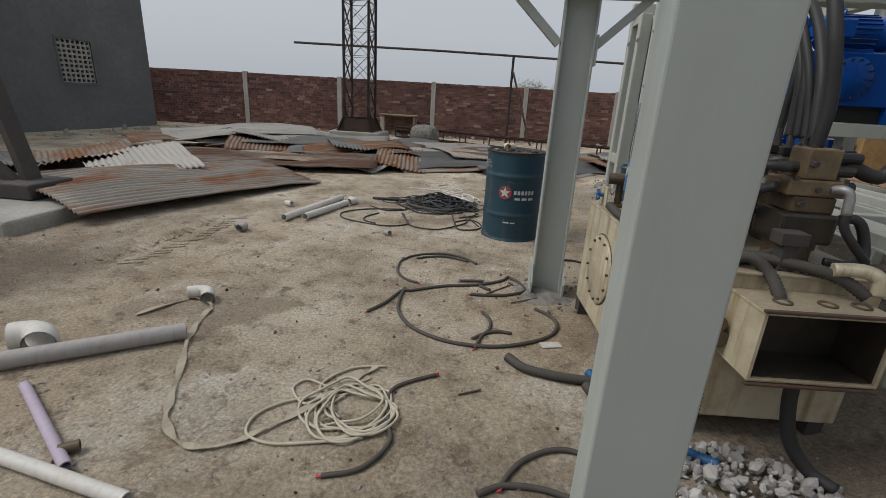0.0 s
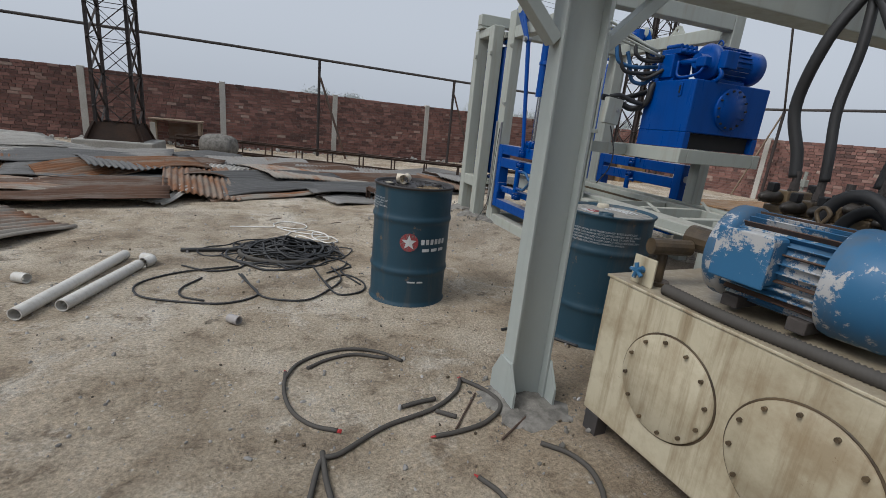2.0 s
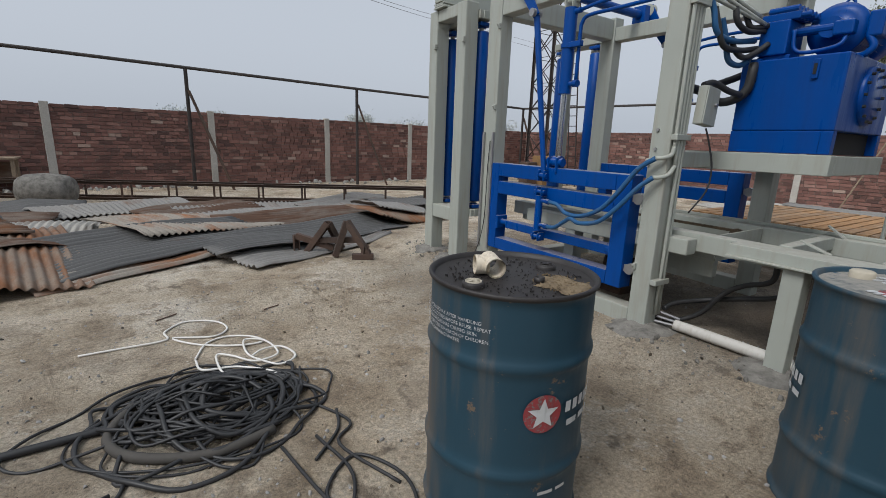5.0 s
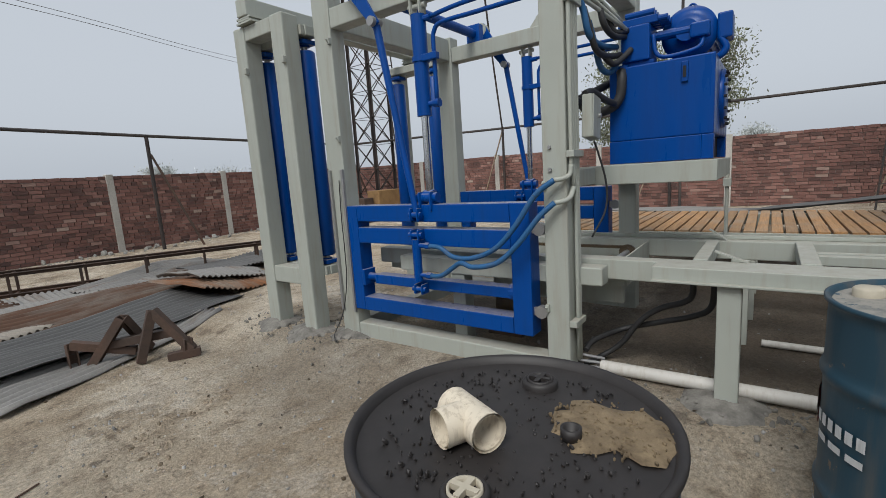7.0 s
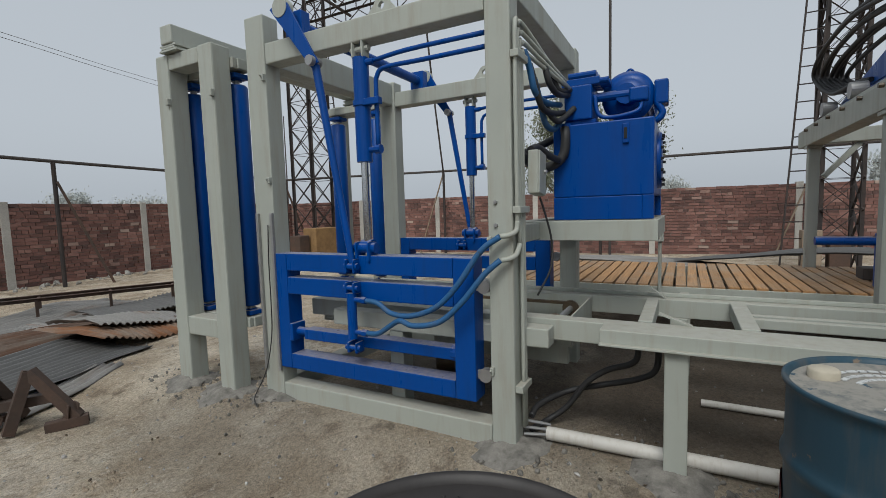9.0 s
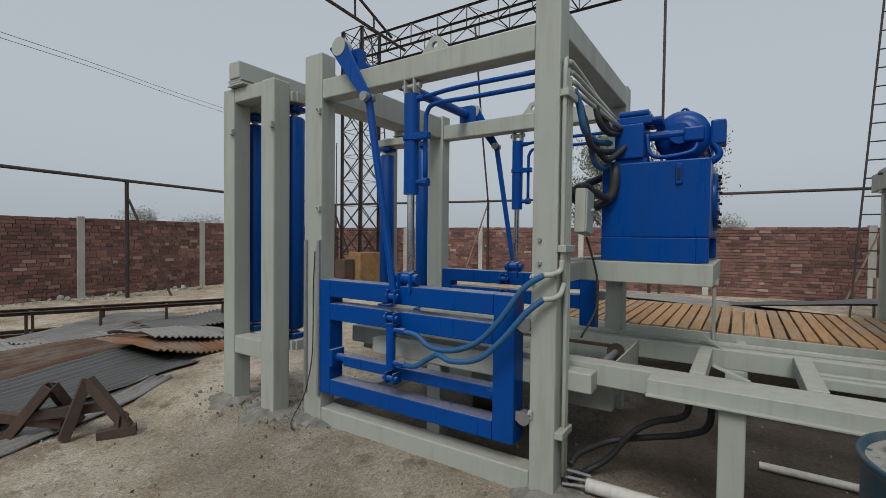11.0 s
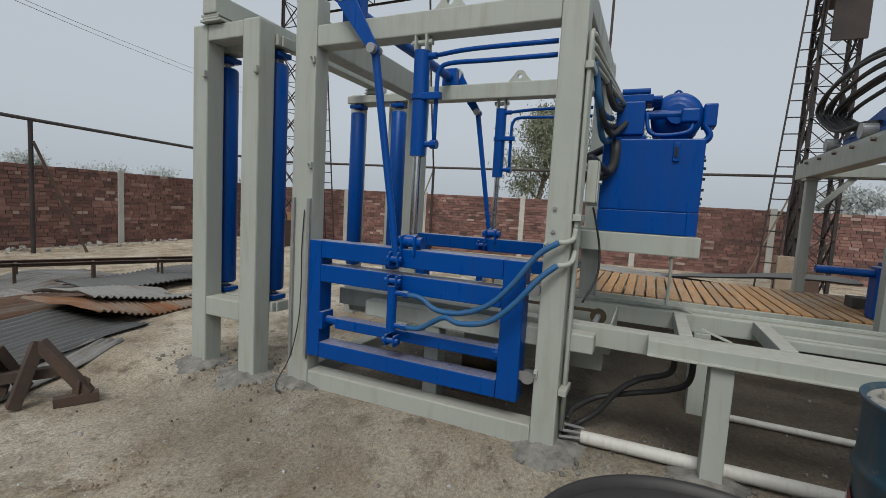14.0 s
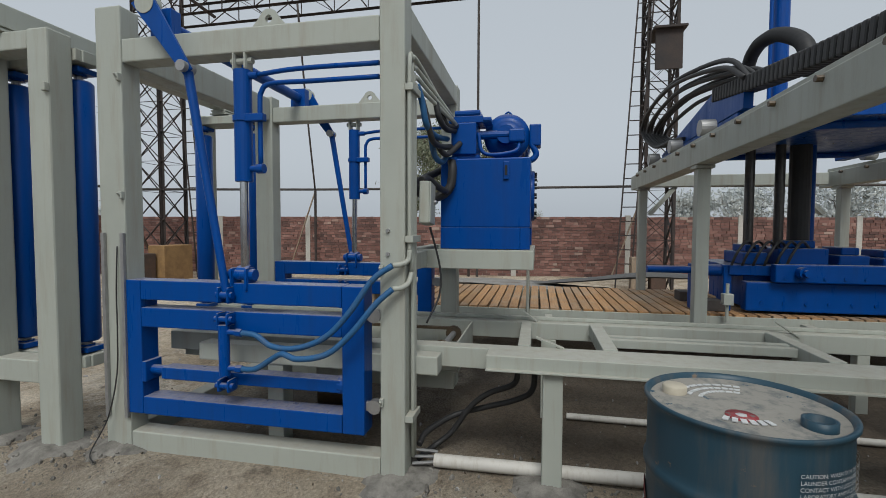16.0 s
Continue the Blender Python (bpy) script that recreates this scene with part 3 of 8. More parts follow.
# ---- grey building ----
def grey_building():
    house = thing("building", (-12.4, 11, 0), "grey cement-rendered building with a pierced vent window", "building")
    m = pose(-10.87, 13.75, 0, 0, 0, 85.0)
    # long wall facing the yard, with a real opening, and the walls that close it
    x0, x1, wz0, wz1 = -2.78, -1.86, 1.18, 2.22
    front = bmesh.new()
    rim = [[front.verts.new(m @ Vector((a, y, z))) for a, z in ((-10, -0.1), (0, -0.1), (0, 4.4), (-10, 4.4), (x0, wz0), (x1, wz0), (x1, wz1), (x0, wz1))] for y in (0.0, 0.24)]
    for k in range(4):
        q = (k + 1) % 4
        for v in rim:
            front.faces.new((v[k], v[q], v[4 + q], v[4 + k]))
        front.faces.new((rim[0][k], rim[0][q], rim[1][q], rim[1][k]))
        front.faces.new((rim[0][4 + k], rim[0][4 + q], rim[1][4 + q], rim[1][4 + k]))
    part("wall", front, PLASTER, house)
    for cx, cy, sx, sy in ((-0.12, 1.53, 0.24, 2.576), (-9.88, 1.53, 0.24, 2.576), (-5, 2.95, 10, 0.24)):
        bm = bmesh.new()
        face_box(bm, m @ Matrix.Translation((cx, cy, 2.15)), sx, sy, 4.5)
        part("wall", bm, PLASTER, house)
    bm = bmesh.new()
    face_box(bm, m @ Matrix.Translation((-5, 1.5, 4.46)), 10.3, 3.4, 0.12)
    part("roof", bm, CONCRETE, house)
    w, h = x1 - x0, wz1 - wz0
    bm = bmesh.new()
    for a, b, z0, z1 in ((x0 - 0.05, x1 + 0.05, wz1, wz1 + 0.05), (x0 - 0.05, x1 + 0.05, wz0 - 0.05, wz0), (x0 - 0.05, x0, wz0, wz1), (x1, x1 + 0.05, wz0, wz1)):
        face_box(bm, m @ Matrix.Translation(((a + b) / 2, -0.005, (z0 + z1) / 2)), b - a, 0.03, z1 - z0)
    v = part("window", bm, PLASTER, house, "pierced concrete vent window")
    for i in range(8):
        bm = bmesh.new()
        face_box(bm, m @ Matrix.Translation((x0 + w * i / 7, 0.05, (wz0 + wz1) / 2)), 0.05, 0.05, h)
        part("upright_bar", bm, CONCRETE, v)
    for i in range(10):
        bm = bmesh.new()
        face_box(bm, m @ Matrix.Translation(((x0 + x1) / 2, 0.05, wz0 + h * i / 9)), w, 0.046, 0.05)
        part("cross_bar", bm, CONCRETE, v)


grey_building()


# ---- steel gantry over the hydraulic tank ----
def i_column(bm, x, y, z0, z1, dep=0.21, fw=0.105, t=0.012):
    """An I-section: flanges square to x, web along x."""
    box(bm, x - dep / 2, x - dep / 2 + t, y - fw / 2, y + fw / 2, z0, z1, 0.002)
    box(bm, x + dep / 2 - t, x + dep / 2, y - fw / 2, y + fw / 2, z0, z1, 0.002)
    box(bm, x - dep / 2 + t, x + dep / 2 - t, y - 0.005, y + 0.005, z0, z1, 0)


def gantry():
    g = thing("gantry", (3.2, 2.1, 0), "grey painted steel gantry of columns and long beams", "gantry")
    for row in (1.0, 3.21):
        for x in (0.42, 3.70, 5.85):
            y = row
            bm = bmesh.new()
            foot = 0.0 if x < 1 else 0.55
            if x < 1 and y < 2:
                x, y = 0.385, 0.975
                box(bm, x - 0.108, x + 0.108, y - 0.055, y + 0.055, -0.02, 1.95, 0.006)
            elif x < 1:
                i_column(bm, x, y, -0.02, 1.95)
            else:
                box(bm, x - 0.05, x + 0.05, y - 0.05, y + 0.05, foot, 1.92, 0.006)
                box(bm, x - 0.075, x + 0.075, y - 0.07, y + 0.07, 1.9205, 1.949, 0.004)
            col = part("column", bm, POSTGREY if x < 1 else GREY, g)
            if x < 1:
                for sx in (-1, 1):
                    bm = bmesh.new()
                    xx = x + sx * 0.112
                    for off in (-0.006, 0.006):
                        vs = [bm.verts.new((xx + off, y + q, z)) for q, z in ((-0.125, 0.0), (0.125, 0.0), (0.125, 0.10), (0.052, 0.22), (-0.052, 0.22), (-0.125, 0.10))]
                        bm.faces.new(vs)
                    bm.verts.ensure_lookup_table()
                    for i in range(6):
                        j = (i + 1) % 6
                        bm.faces.new((bm.verts[i], bm.verts[j], bm.verts[6 + j], bm.verts[6 + i]))
                    part("foot_gusset", bm, POSTGREY, col)
                    bm = bmesh.new()
                    bar(bm, (x + sx * 0.115, y, 1.68), (x + sx * 0.42, y, 1.97), 0.07, 0.05, 0.004)
                    part("knee_brace", bm, POSTGREY, g)
                bm = bmesh.new()
                box(bm, x + 0.106, x + 0.122, y - 0.05, y + 0.05, 1.56, 1.74, 0.003)
                part("brace_plate", bm, POSTGREY, col)
        y = row
        bm = bmesh.new()
        box(bm, -0.35, 6.2, y - 0.075, y + 0.075, 1.95, 2.13, 0.006)
        part("beam", bm, GREY, g)
        bm = bmesh.new()
        box(bm, -0.3, 6.1, y - 0.04, y + 0.04, 2.13, 2.17, 0.003)
        rail = part("rail", bm, GREY, g)
        for i in range(14):
            bm = bmesh.new()
            rod(bm, (0.3 + i * 0.42, y + 0.06, 2.105), (0.3 + i * 0.42, y + 0.105, 2.105), 0.016, n=8)
            part("bolt", bm, OILY, rail)
    for x in (0.4, 5.95):
        bm = bmesh.new()
        box(bm, x - 0.07, x + 0.07, 1.14, 3.12, 1.97, 2.11, 0.006)
        part("cross_beam", bm, GREY, g)
    for ya, yb in ((1.15, 1.5), (3.1, 2.8)):
        bm = bmesh.new()
        bar(bm, (5.95, ya, 1.62), (5.95, yb, 1.97), 0.07, 0.05, 0.004)
        part("knee_brace", bm, GREY, g)


gantry()


# ---- oil drums ----
def text_mesh(body, size, align="LEFT"):
    cu = bpy.data.curves.new("lettering", "FONT")
    cu.body, cu.size, cu.align_x = body, size, align
    ob = bpy.data.objects.new("lettering", cu)
    scene.collection.objects.link(ob)
    bpy.context.view_layer.update()
    me = bpy.data.meshes.new_from_object(ob.evaluated_get(bpy.context.evaluated_depsgraph_get()))
    bpy.data.objects.remove(ob)
    return me


def wrap(bm, mesh, r, angle, z):
    """Lays a flat mesh round a drum of radius r, its origin at that angle and height."""
    vs = []
    for v in mesh.vertices:
        a = angle + v.co.x / r
        vs.append(bm.verts.new((r * math.cos(a), r * math.sin(a), z + v.co.y)))
    for p in mesh.polygons:
        try:
            bm.faces.new([vs[i] for i in p.vertices])
        except ValueError:
            pass


def wrapped_rect(bm, r, a0, a1, z0, z1):
    n = max(2, int(abs(a1 - a0) / 0.06))
    lo = [bm.verts.new((r * math.cos(a0 + (a1 - a0) * i / n), r * math.sin(a0 + (a1 - a0) * i / n), z0)) for i in range(n + 1)]
    hi = [bm.verts.new((r * math.cos(a0 + (a1 - a0) * i / n), r * math.sin(a0 + (a1 - a0) * i / n), z1)) for i in range(n + 1)]
    for i in range(n):
        bm.faces.new((lo[i], lo[i + 1], hi[i + 1], hi[i]))


def wrapped_disc(bm, r, a, z, rad, star=False):
    pts = []
    n = 10 if star else 28
    for k in range(n):
        q = rad * (0.42 if star and k % 2 else 1.0)
        t = math.pi / 2 + 2 * math.pi * k / n
        pts.append((q * math.cos(t), q * math.sin(t)))
    c = bm.verts.new((r * math.cos(a), r * math.sin(a), z))
    vs = [bm.verts.new((r * math.cos(a + x / r), r * math.sin(a + x / r), z + y)) for x, y in pts]
    for k in range(n):
        bm.faces.new((c, vs[k], vs[(k + 1) % n]))


DR, DH = 0.286, 0.88


def oil_drum(x, y, turn, label, lid_mat, rim_mat, text_at, again=0):
    """A 200 litre steel drum. turn: degrees to which its round badge faces."""
    z = gz(x, y) - 0.004
    d = thing("oil_drum", pose(x, y, z), label, "drum", "oil drums")
    prof = [(0.0, 0.014), (DR - 0.012, 0.012), (DR + 0.004, 0.0), (DR + 0.007, 0.008), (DR + 0.004, 0.018), (DR - 0.004, 0.026), (DR - 0.004, 0.05)]
    for zc in (0.265, 0.645):
        prof += [(DR - 0.003, zc - 0.05), (DR - 0.002, zc - 0.028), (DR + 0.002, zc - 0.018), (DR + 0.007, zc - 0.006), (DR + 0.007, zc + 0.006), (DR + 0.002, zc + 0.018), (DR - 0.002, zc + 0.028), (DR - 0.003, zc + 0.05)]
    prof += [(DR - 0.004, DH - 0.05), (DR - 0.004, DH - 0.03), (DR + 0.003, DH - 0.018)]
    bm = bmesh.new()
    lathe(bm, prof, Matrix.Identity(4), 56)
    part("body", bm, DRUMBLUE, d, local=True)
    bm = bmesh.new()
    lathe(bm, [(DR - 0.012, DH - 0.018), (DR - 0.03, DH - 0.022), (0.1, DH - 0.017), (0.0, DH - 0.016)], Matrix.Identity(4), 56)
    lid = part("lid", bm, lid_mat, d, local=True)
    bm = bmesh.new()
    lathe(bm, [(DR + 0.002, DH - 0.019), (DR + 0.008, DH - 0.012), (DR + 0.008, DH - 0.002), (DR + 0.002, DH), (DR - 0.006, DH - 0.003), (DR - 0.012, DH - 0.018)], Matrix.Identity(4), 56)
    part("rim", bm, rim_mat, d, local=True)
    for side in ((0, again) if again else (0,)):
        a = radians(turn + side)
        bm = bmesh.new()
        wrapped_disc(bm, DR + 0.0025, a, 0.495, 0.066)
        badge = part("badge", bm, OLDRED, d, "red round badge with a white star", local=True)
        bm = bmesh.new()
        wrapped_disc(bm, DR + 0.0045, a, 0.495, 0.056, True)
        part("star", bm, OLDWHITE, badge, local=True)
        for b0, b1, h0, h1 in [(0.30 + i * 0.125, 0.385 + i * 0.125, 0.482, 0.52) for i in range(6)] + [(0.34 + i * 0.24, 0.52 + i * 0.24, 0.430, 0.452) for i in range(3)]:
            bm = bmesh.new()
            wrapped_rect(bm, DR + 0.003, a + b0, a + b1, h0, h1)
            part("brand_bar", bm, OLDWHITE, badge, local=True)
    a = radians(turn)
    bm = bmesh.new()
    wrapped_rect(bm, DR + 0.003, a + 0.02, a + 0.22, 0.195, 0.207)
    wrapped_rect(bm, DR + 0.003, a + 0.27, a + 0.42, 0.195, 0.207)
    part("small_print", bm, OLDWHITE, d, local=True)
    lines = ("CAUTION: WASH SKIN THOROUGHLY AFTER HANDLING.", "LAUNDER CONTAMINATED CLOTHES BEFORE REUSE. REPEAT", "CONTACT WITH USED ENGINE OILS HAS CAUSED SKIN", "LABORATORY ANIMALS. KEEP OUT OF REACH OF CHILDREN.", "DO NOT USE FOR STORING DRINKING WATER")
    bm = bmesh.new()
    for i, line in enumerate(lines):
        wrap(bm, text_mesh(line, 0.0165), DR + 0.004, a + radians(text_at), 0.775 - i * 0.0185)
    part("warning_text", bm, OLDWHITE, d, "white warning text", local=True)
    return d, lid


drum1, lid1 = oil_drum(0.168, 4.665, 253, "oil-blackened dark blue steel drum on the concrete", BLACKPAINT, BLACKPAINT, -127)
drum2, lid2 = oil_drum(1.27, 3.85, 78, "dark blue steel drum with a dusty pale lid", LIDDUST, DRUMBLUE, 108, 203)


# ---- cream hydraulic tank ----
TK = pose(0.60, 2.95, 0, 0, 0, 5.0)  # local x into the tank, local y towards the start (negative)


def tk(x, y, z):
    return TK @ Vector((x, y, z))


def tank_box(bm, x0, x1, y0, y1, z0, z1, bevel=0.006):
    face_box(bm, TK @ Matrix.Translation(((x0 + x1) / 2, (y0 + y1) / 2, (z0 + z1) / 2)), abs(x1 - x0), abs(y1 - y0), abs(z1 - z0), bevel)


def hydraulic_tank():
    t = thing("hydraulic_tank", (1.0, 2.3, 0), "stained cream steel hydraulic oil tank on short feet", "tank")
    bm = bmesh.new()
    tank_box(bm, 0, 0.80, -1.22, 0, 0.10, 0.745, 0.008)
    body = part("body", bm, CREAM, t)
    bm = bmesh.new()
    tank_box(bm, -0.006, 0.808, -1.228, 0.008, 0.745, 0.757, 0.003)
    part("top_plate", bm, CREAM, t)
    for yy in (-0.06, -1.16):
        for xx in (0.03, 0.74):
            bm = bmesh.new()
            tank_box(bm, xx - 0.03, xx + 0.04, yy - 0.04, yy + 0.04, -0.01, 0.10, 0.003)
            part("foot", bm, BLACKSTEEL, t)
    for yc, r in ((-0.38, 0.2), (-0.845, 0.21)):
        m = TK @ pose(-0.001, yc, 0.43, 0, -90, 0)
        bm = bmesh.new()
        lathe(bm, [(0, 0.012), (r - 0.004, 0.012), (r, 0.009), (r, -0.004)], m, 48)
        cover = part("cover_plate", bm, CREAM, t, "round bolted cover plate")
        bm = bmesh.new()
        lathe(bm, [(r + 0.0, 0.002), (r + 0.006, 0.003), (r + 0.008, 0.0), (r, -0.003)], m, 48)
        part("gasket", bm, OILY, cover)
        for k in range(12):
            q = 2 * math.pi * (k + 0.3) / 12
            c = m @ Vector(((r - 0.022) * math.cos(q), (r - 0.022) * math.sin(q), 0.008))
            e = m @ Vector(((r - 0.022) * math.cos(q), (r - 0.022) * math.sin(q), 0.024))
            bm = bmesh.new()
            rod(bm, c, e, 0.0075, n=6)
            part("bolt", bm, OILY, cover)
    # lifting plates with blue valve knobs
    for yy in (-0.14, -1.12):
        bm = bmesh.new()
        tank_box(bm, 0.03, 0.04, yy - 0.055, yy + 0.055, 0.757, 0.875, 0.003)
        plate = part("valve_plate", bm, CREAM, t)
        bm = bmesh.new()
        rod(bm, tk(0.03, yy, 0.82), tk(-0.012, yy, 0.82), 0.012, n=10)
        for k in range(5):
            q = 2 * math.pi * k / 5
            rod(bm, tk(-0.004, yy, 0.82), tk(-0.004, yy + 0.032 * math.cos(q), 0.82 + 0.032 * math.sin(q)), 0.009, n=8)
        part("knob", bm, MOTORBLUE, plate, "blue star knob")
    # open junction box on the near end
    bm = bmesh.new()
    x0, x1, y0, y1, z0, z1 = 0.22, 0.68, -1.44, -1.222, 0.42, 0.69
    tank_box(bm, x0, x1, y0, y1, z1 - 0.012, z1, 0.003)
    tank_box(bm, x0, x1, y0, y1, z0, z0 + 0.012, 0.003)
    tank_box(bm, x0, x0 + 0.012, y0, y1, z0 + 0.012, z1 - 0.012, 0)
    tank_box(bm, x1 - 0.012, x1, y0, y1, z0 + 0.012, z1 - 0.012, 0)
    jb = part("junction_box", bm, CREAM, t, "open rust-edged steel terminal box")
    bm = bmesh.new()
    tank_box(bm, x0 + 0.012, x1 - 0.012, y1 - 0.012, y1 - 0.002, z0 + 0.012, z1 - 0.012, 0)
    part("box_interior", bm, DARKCAST, jb)
    for q0, q1, z00, z11 in ((x0 + 0.0125, x0 + 0.016, z0 + 0.016, z1 - 0.016), (x1 - 0.016, x1 - 0.0125, z0 + 0.016, z1 - 0.016), (x0 + 0.0125, x1 - 0.0125, z0 + 0.0125, z0 + 0.0155), (x0 + 0.0125, x1 - 0.0125, z1 - 0.0155, z1 - 0.0125)):
        bm = bmesh.new()
        tank_box(bm, q0, q1, y0 + 0.012, y1 - 0.0125, z00, z11, 0)
        part("oily_lining", bm, DARKCAST, jb)
    bm = bmesh.new()
    rod(bm, tk(0.62, -1.235, 0.63), tk(0.62, -1.25, 0.63), 0.022, n=12)
    part("hole_cap", bm, STEEL, jb)
    for xx in (0.34, 0.5, 0.62):
        bm = bmesh.new()
        lathe(bm, [(0.022, 0.0), (0.032, 0.0), (0.032, 0.006), (0.022, 0.006), (0.022, 0.0)], TK @ pose(xx, -1.34, z1 - 0.001), 20)
        part("cable_gland_ring", bm, OILY, jb)
    for xx, zz, w in ((x0 - 0.002, z1 + 0.002, 0), (x0 - 0.002, z0 - 0.012, 0)):
        bm = bmesh.new()
        tank_box(bm, x0 - 0.004, x1 + 0.004, y0 - 0.008, y0 + 0.010, zz - 0.006 if w else zz - 0.005, zz + 0.007, 0.003)
        part("rust_edge", bm, RUSTSTEEL, jb)
    for k, (xx, zz) in enumerate(((0.17, 0.56), (0.19, 0.5))):
        bm = bmesh.new()
        rod(bm, tk(xx, -1.22, zz), tk(xx, -1.29, zz), 0.035, n=12)
        part("port", bm, OILY, t)


hydraulic_tank()


def electric_motor():
    c = TK @ Vector((0.28, -0.57, 0.955))
    m = Matrix.Translation(c) @ Euler((radians(90), 0, radians(7))).to_matrix().to_4x4()
    # local z runs from the fan end (+) to the shaft end (-)
    mo = thing("electric_motor", (c.x, c.y, 0.757), "chipped light blue finned electric motor on the tank", "motor")
    R = 0.145
    bm = bmesh.new()
    lathe(bm, [(0, -0.2), (0.09, -0.2), (R, -0.19), (R, 0.13), (0, 0.13)], m, 40)
    part("housing", bm, MOTORBLUE, mo)
    for k in range(34):
        q = 2 * math.pi * k / 34
        if abs(math.sin(q) - 1) < 0.0:
            continue
        bm = bmesh.new()
        face_box(bm, m @ Matrix.Rotation(q, 4, "Z") @ Matrix.Translation((R + 0.009, 0, -0.03)), 0.024, 0.0045, 0.3)
        part("fin", bm, MOTORBLUE if k % 3 else RUSTSTEEL, mo)
    bm = bmesh.new()
    lathe(bm, [(R + 0.03, 0.12), (R + 0.035, 0.14), (R + 0.03, 0.27), (R + 0.012, 0.305), (R - 0.03, 0.315)], m, 40)
    cowl = part("fan_cowl", bm, MOTORBLUE, mo, "blue fan cowl with flaking paint")
    # black disc behind the grille paints in the dark inside of the cowl
    bm = bmesh.new()
    lathe(bm, [(R - 0.028, 0.308), (0, 0.31)], m, 32)
    part("cowl_shadow_plate", bm, DARK, cowl)
    bm = bmesh.new()
    for i in range(-7, 8):
        w = math.sqrt(max(0, 1 - (i / 7.6) ** 2)) * (R - 0.026)
        face_box(bm, m @ Matrix.Translation((i * 0.0165, 0, 0.318)), 0.006, 2 * w, 0.005)
        face_box(bm, m @ Matrix.Translation((0, i * 0.0165, 0.319)), 2 * w, 0.006, 0.005)
    part("fan_grille", bm, STEEL, cowl)
    bm = bmesh.new()
    lathe(bm, [(0.06, -0.30), (0.085, -0.29), (R + 0.03, -0.25), (R + 0.03, -0.2), (R, -0.19)], m, 36)
    part("end_bell", bm, MOTORBLUE, mo)
    side = m.to_3x3() @ Vector((-1, 0, 0))
    if side.x > 0:
        side = -side
    bm = bmesh.new()
    o = c + side * 0.17 + Vector((0, 0, 0.03)) - (m.to_3x3() @ Vector((0, 0, 1))) * 0.09
    fb = Matrix.Translation(o) @ m.to_3x3().to_4x4()
    face_box(bm, fb, 0.10, 0.16, 0.17, 0.012)
    tb = part("terminal_box", bm, MOTORBLUE, mo, "blue terminal box")
    bm = bmesh.new()
    face_box(bm, fb @ Matrix.Translation((-0.054 if (fb.to_3x3() @ Vector((-1, 0, 0))).dot(side) > 0 else 0.054, 0, 0)), 0.012, 0.175, 0.185, 0.005)
    part("cover", bm, MOTORBLUE, tb)
    bm = bmesh.new()
    for zz in (-0.14, 0.08):
        face_box(bm, m @ Matrix.Translation((0, -0.155, zz)), 0.26, 0.045, 0.06, 0.004)
    base = part("foot", bm, BLACKSTEEL, mo)
    bm = bmesh.new()
    bmesh.ops.create_cone(bm, cap_ends=True, segments=14, radius1=0.055, radius2=0.05, depth=0.14, matrix=m @ Matrix.Translation((0, 0, -0.36)))
    part("coupling", bm, OILY, mo)
    bm = bmesh.new()
    tube(bm, [c + Vector((0.0, 0, R + 0.01)), c + Vector((0.0, 0.02, R + 0.05)), c + Vector((0, 0, R + 0.07)), c + Vector((0, -0.02, R + 0.05)), c + Vector((0, 0, R + 0.01))], 0.007, 8, 5)
    part("lifting_eye", bm, OILY, mo)


electric_motor()


# ---- grey press frame with blue gates ----
FX, RX = 1.875, 3.54          # front and rear planes of the frame
YD0, YD1 = 5.18, 5.315        # near post on plan
YC0, YC1 = 6.885, 7.06        # far post on plan


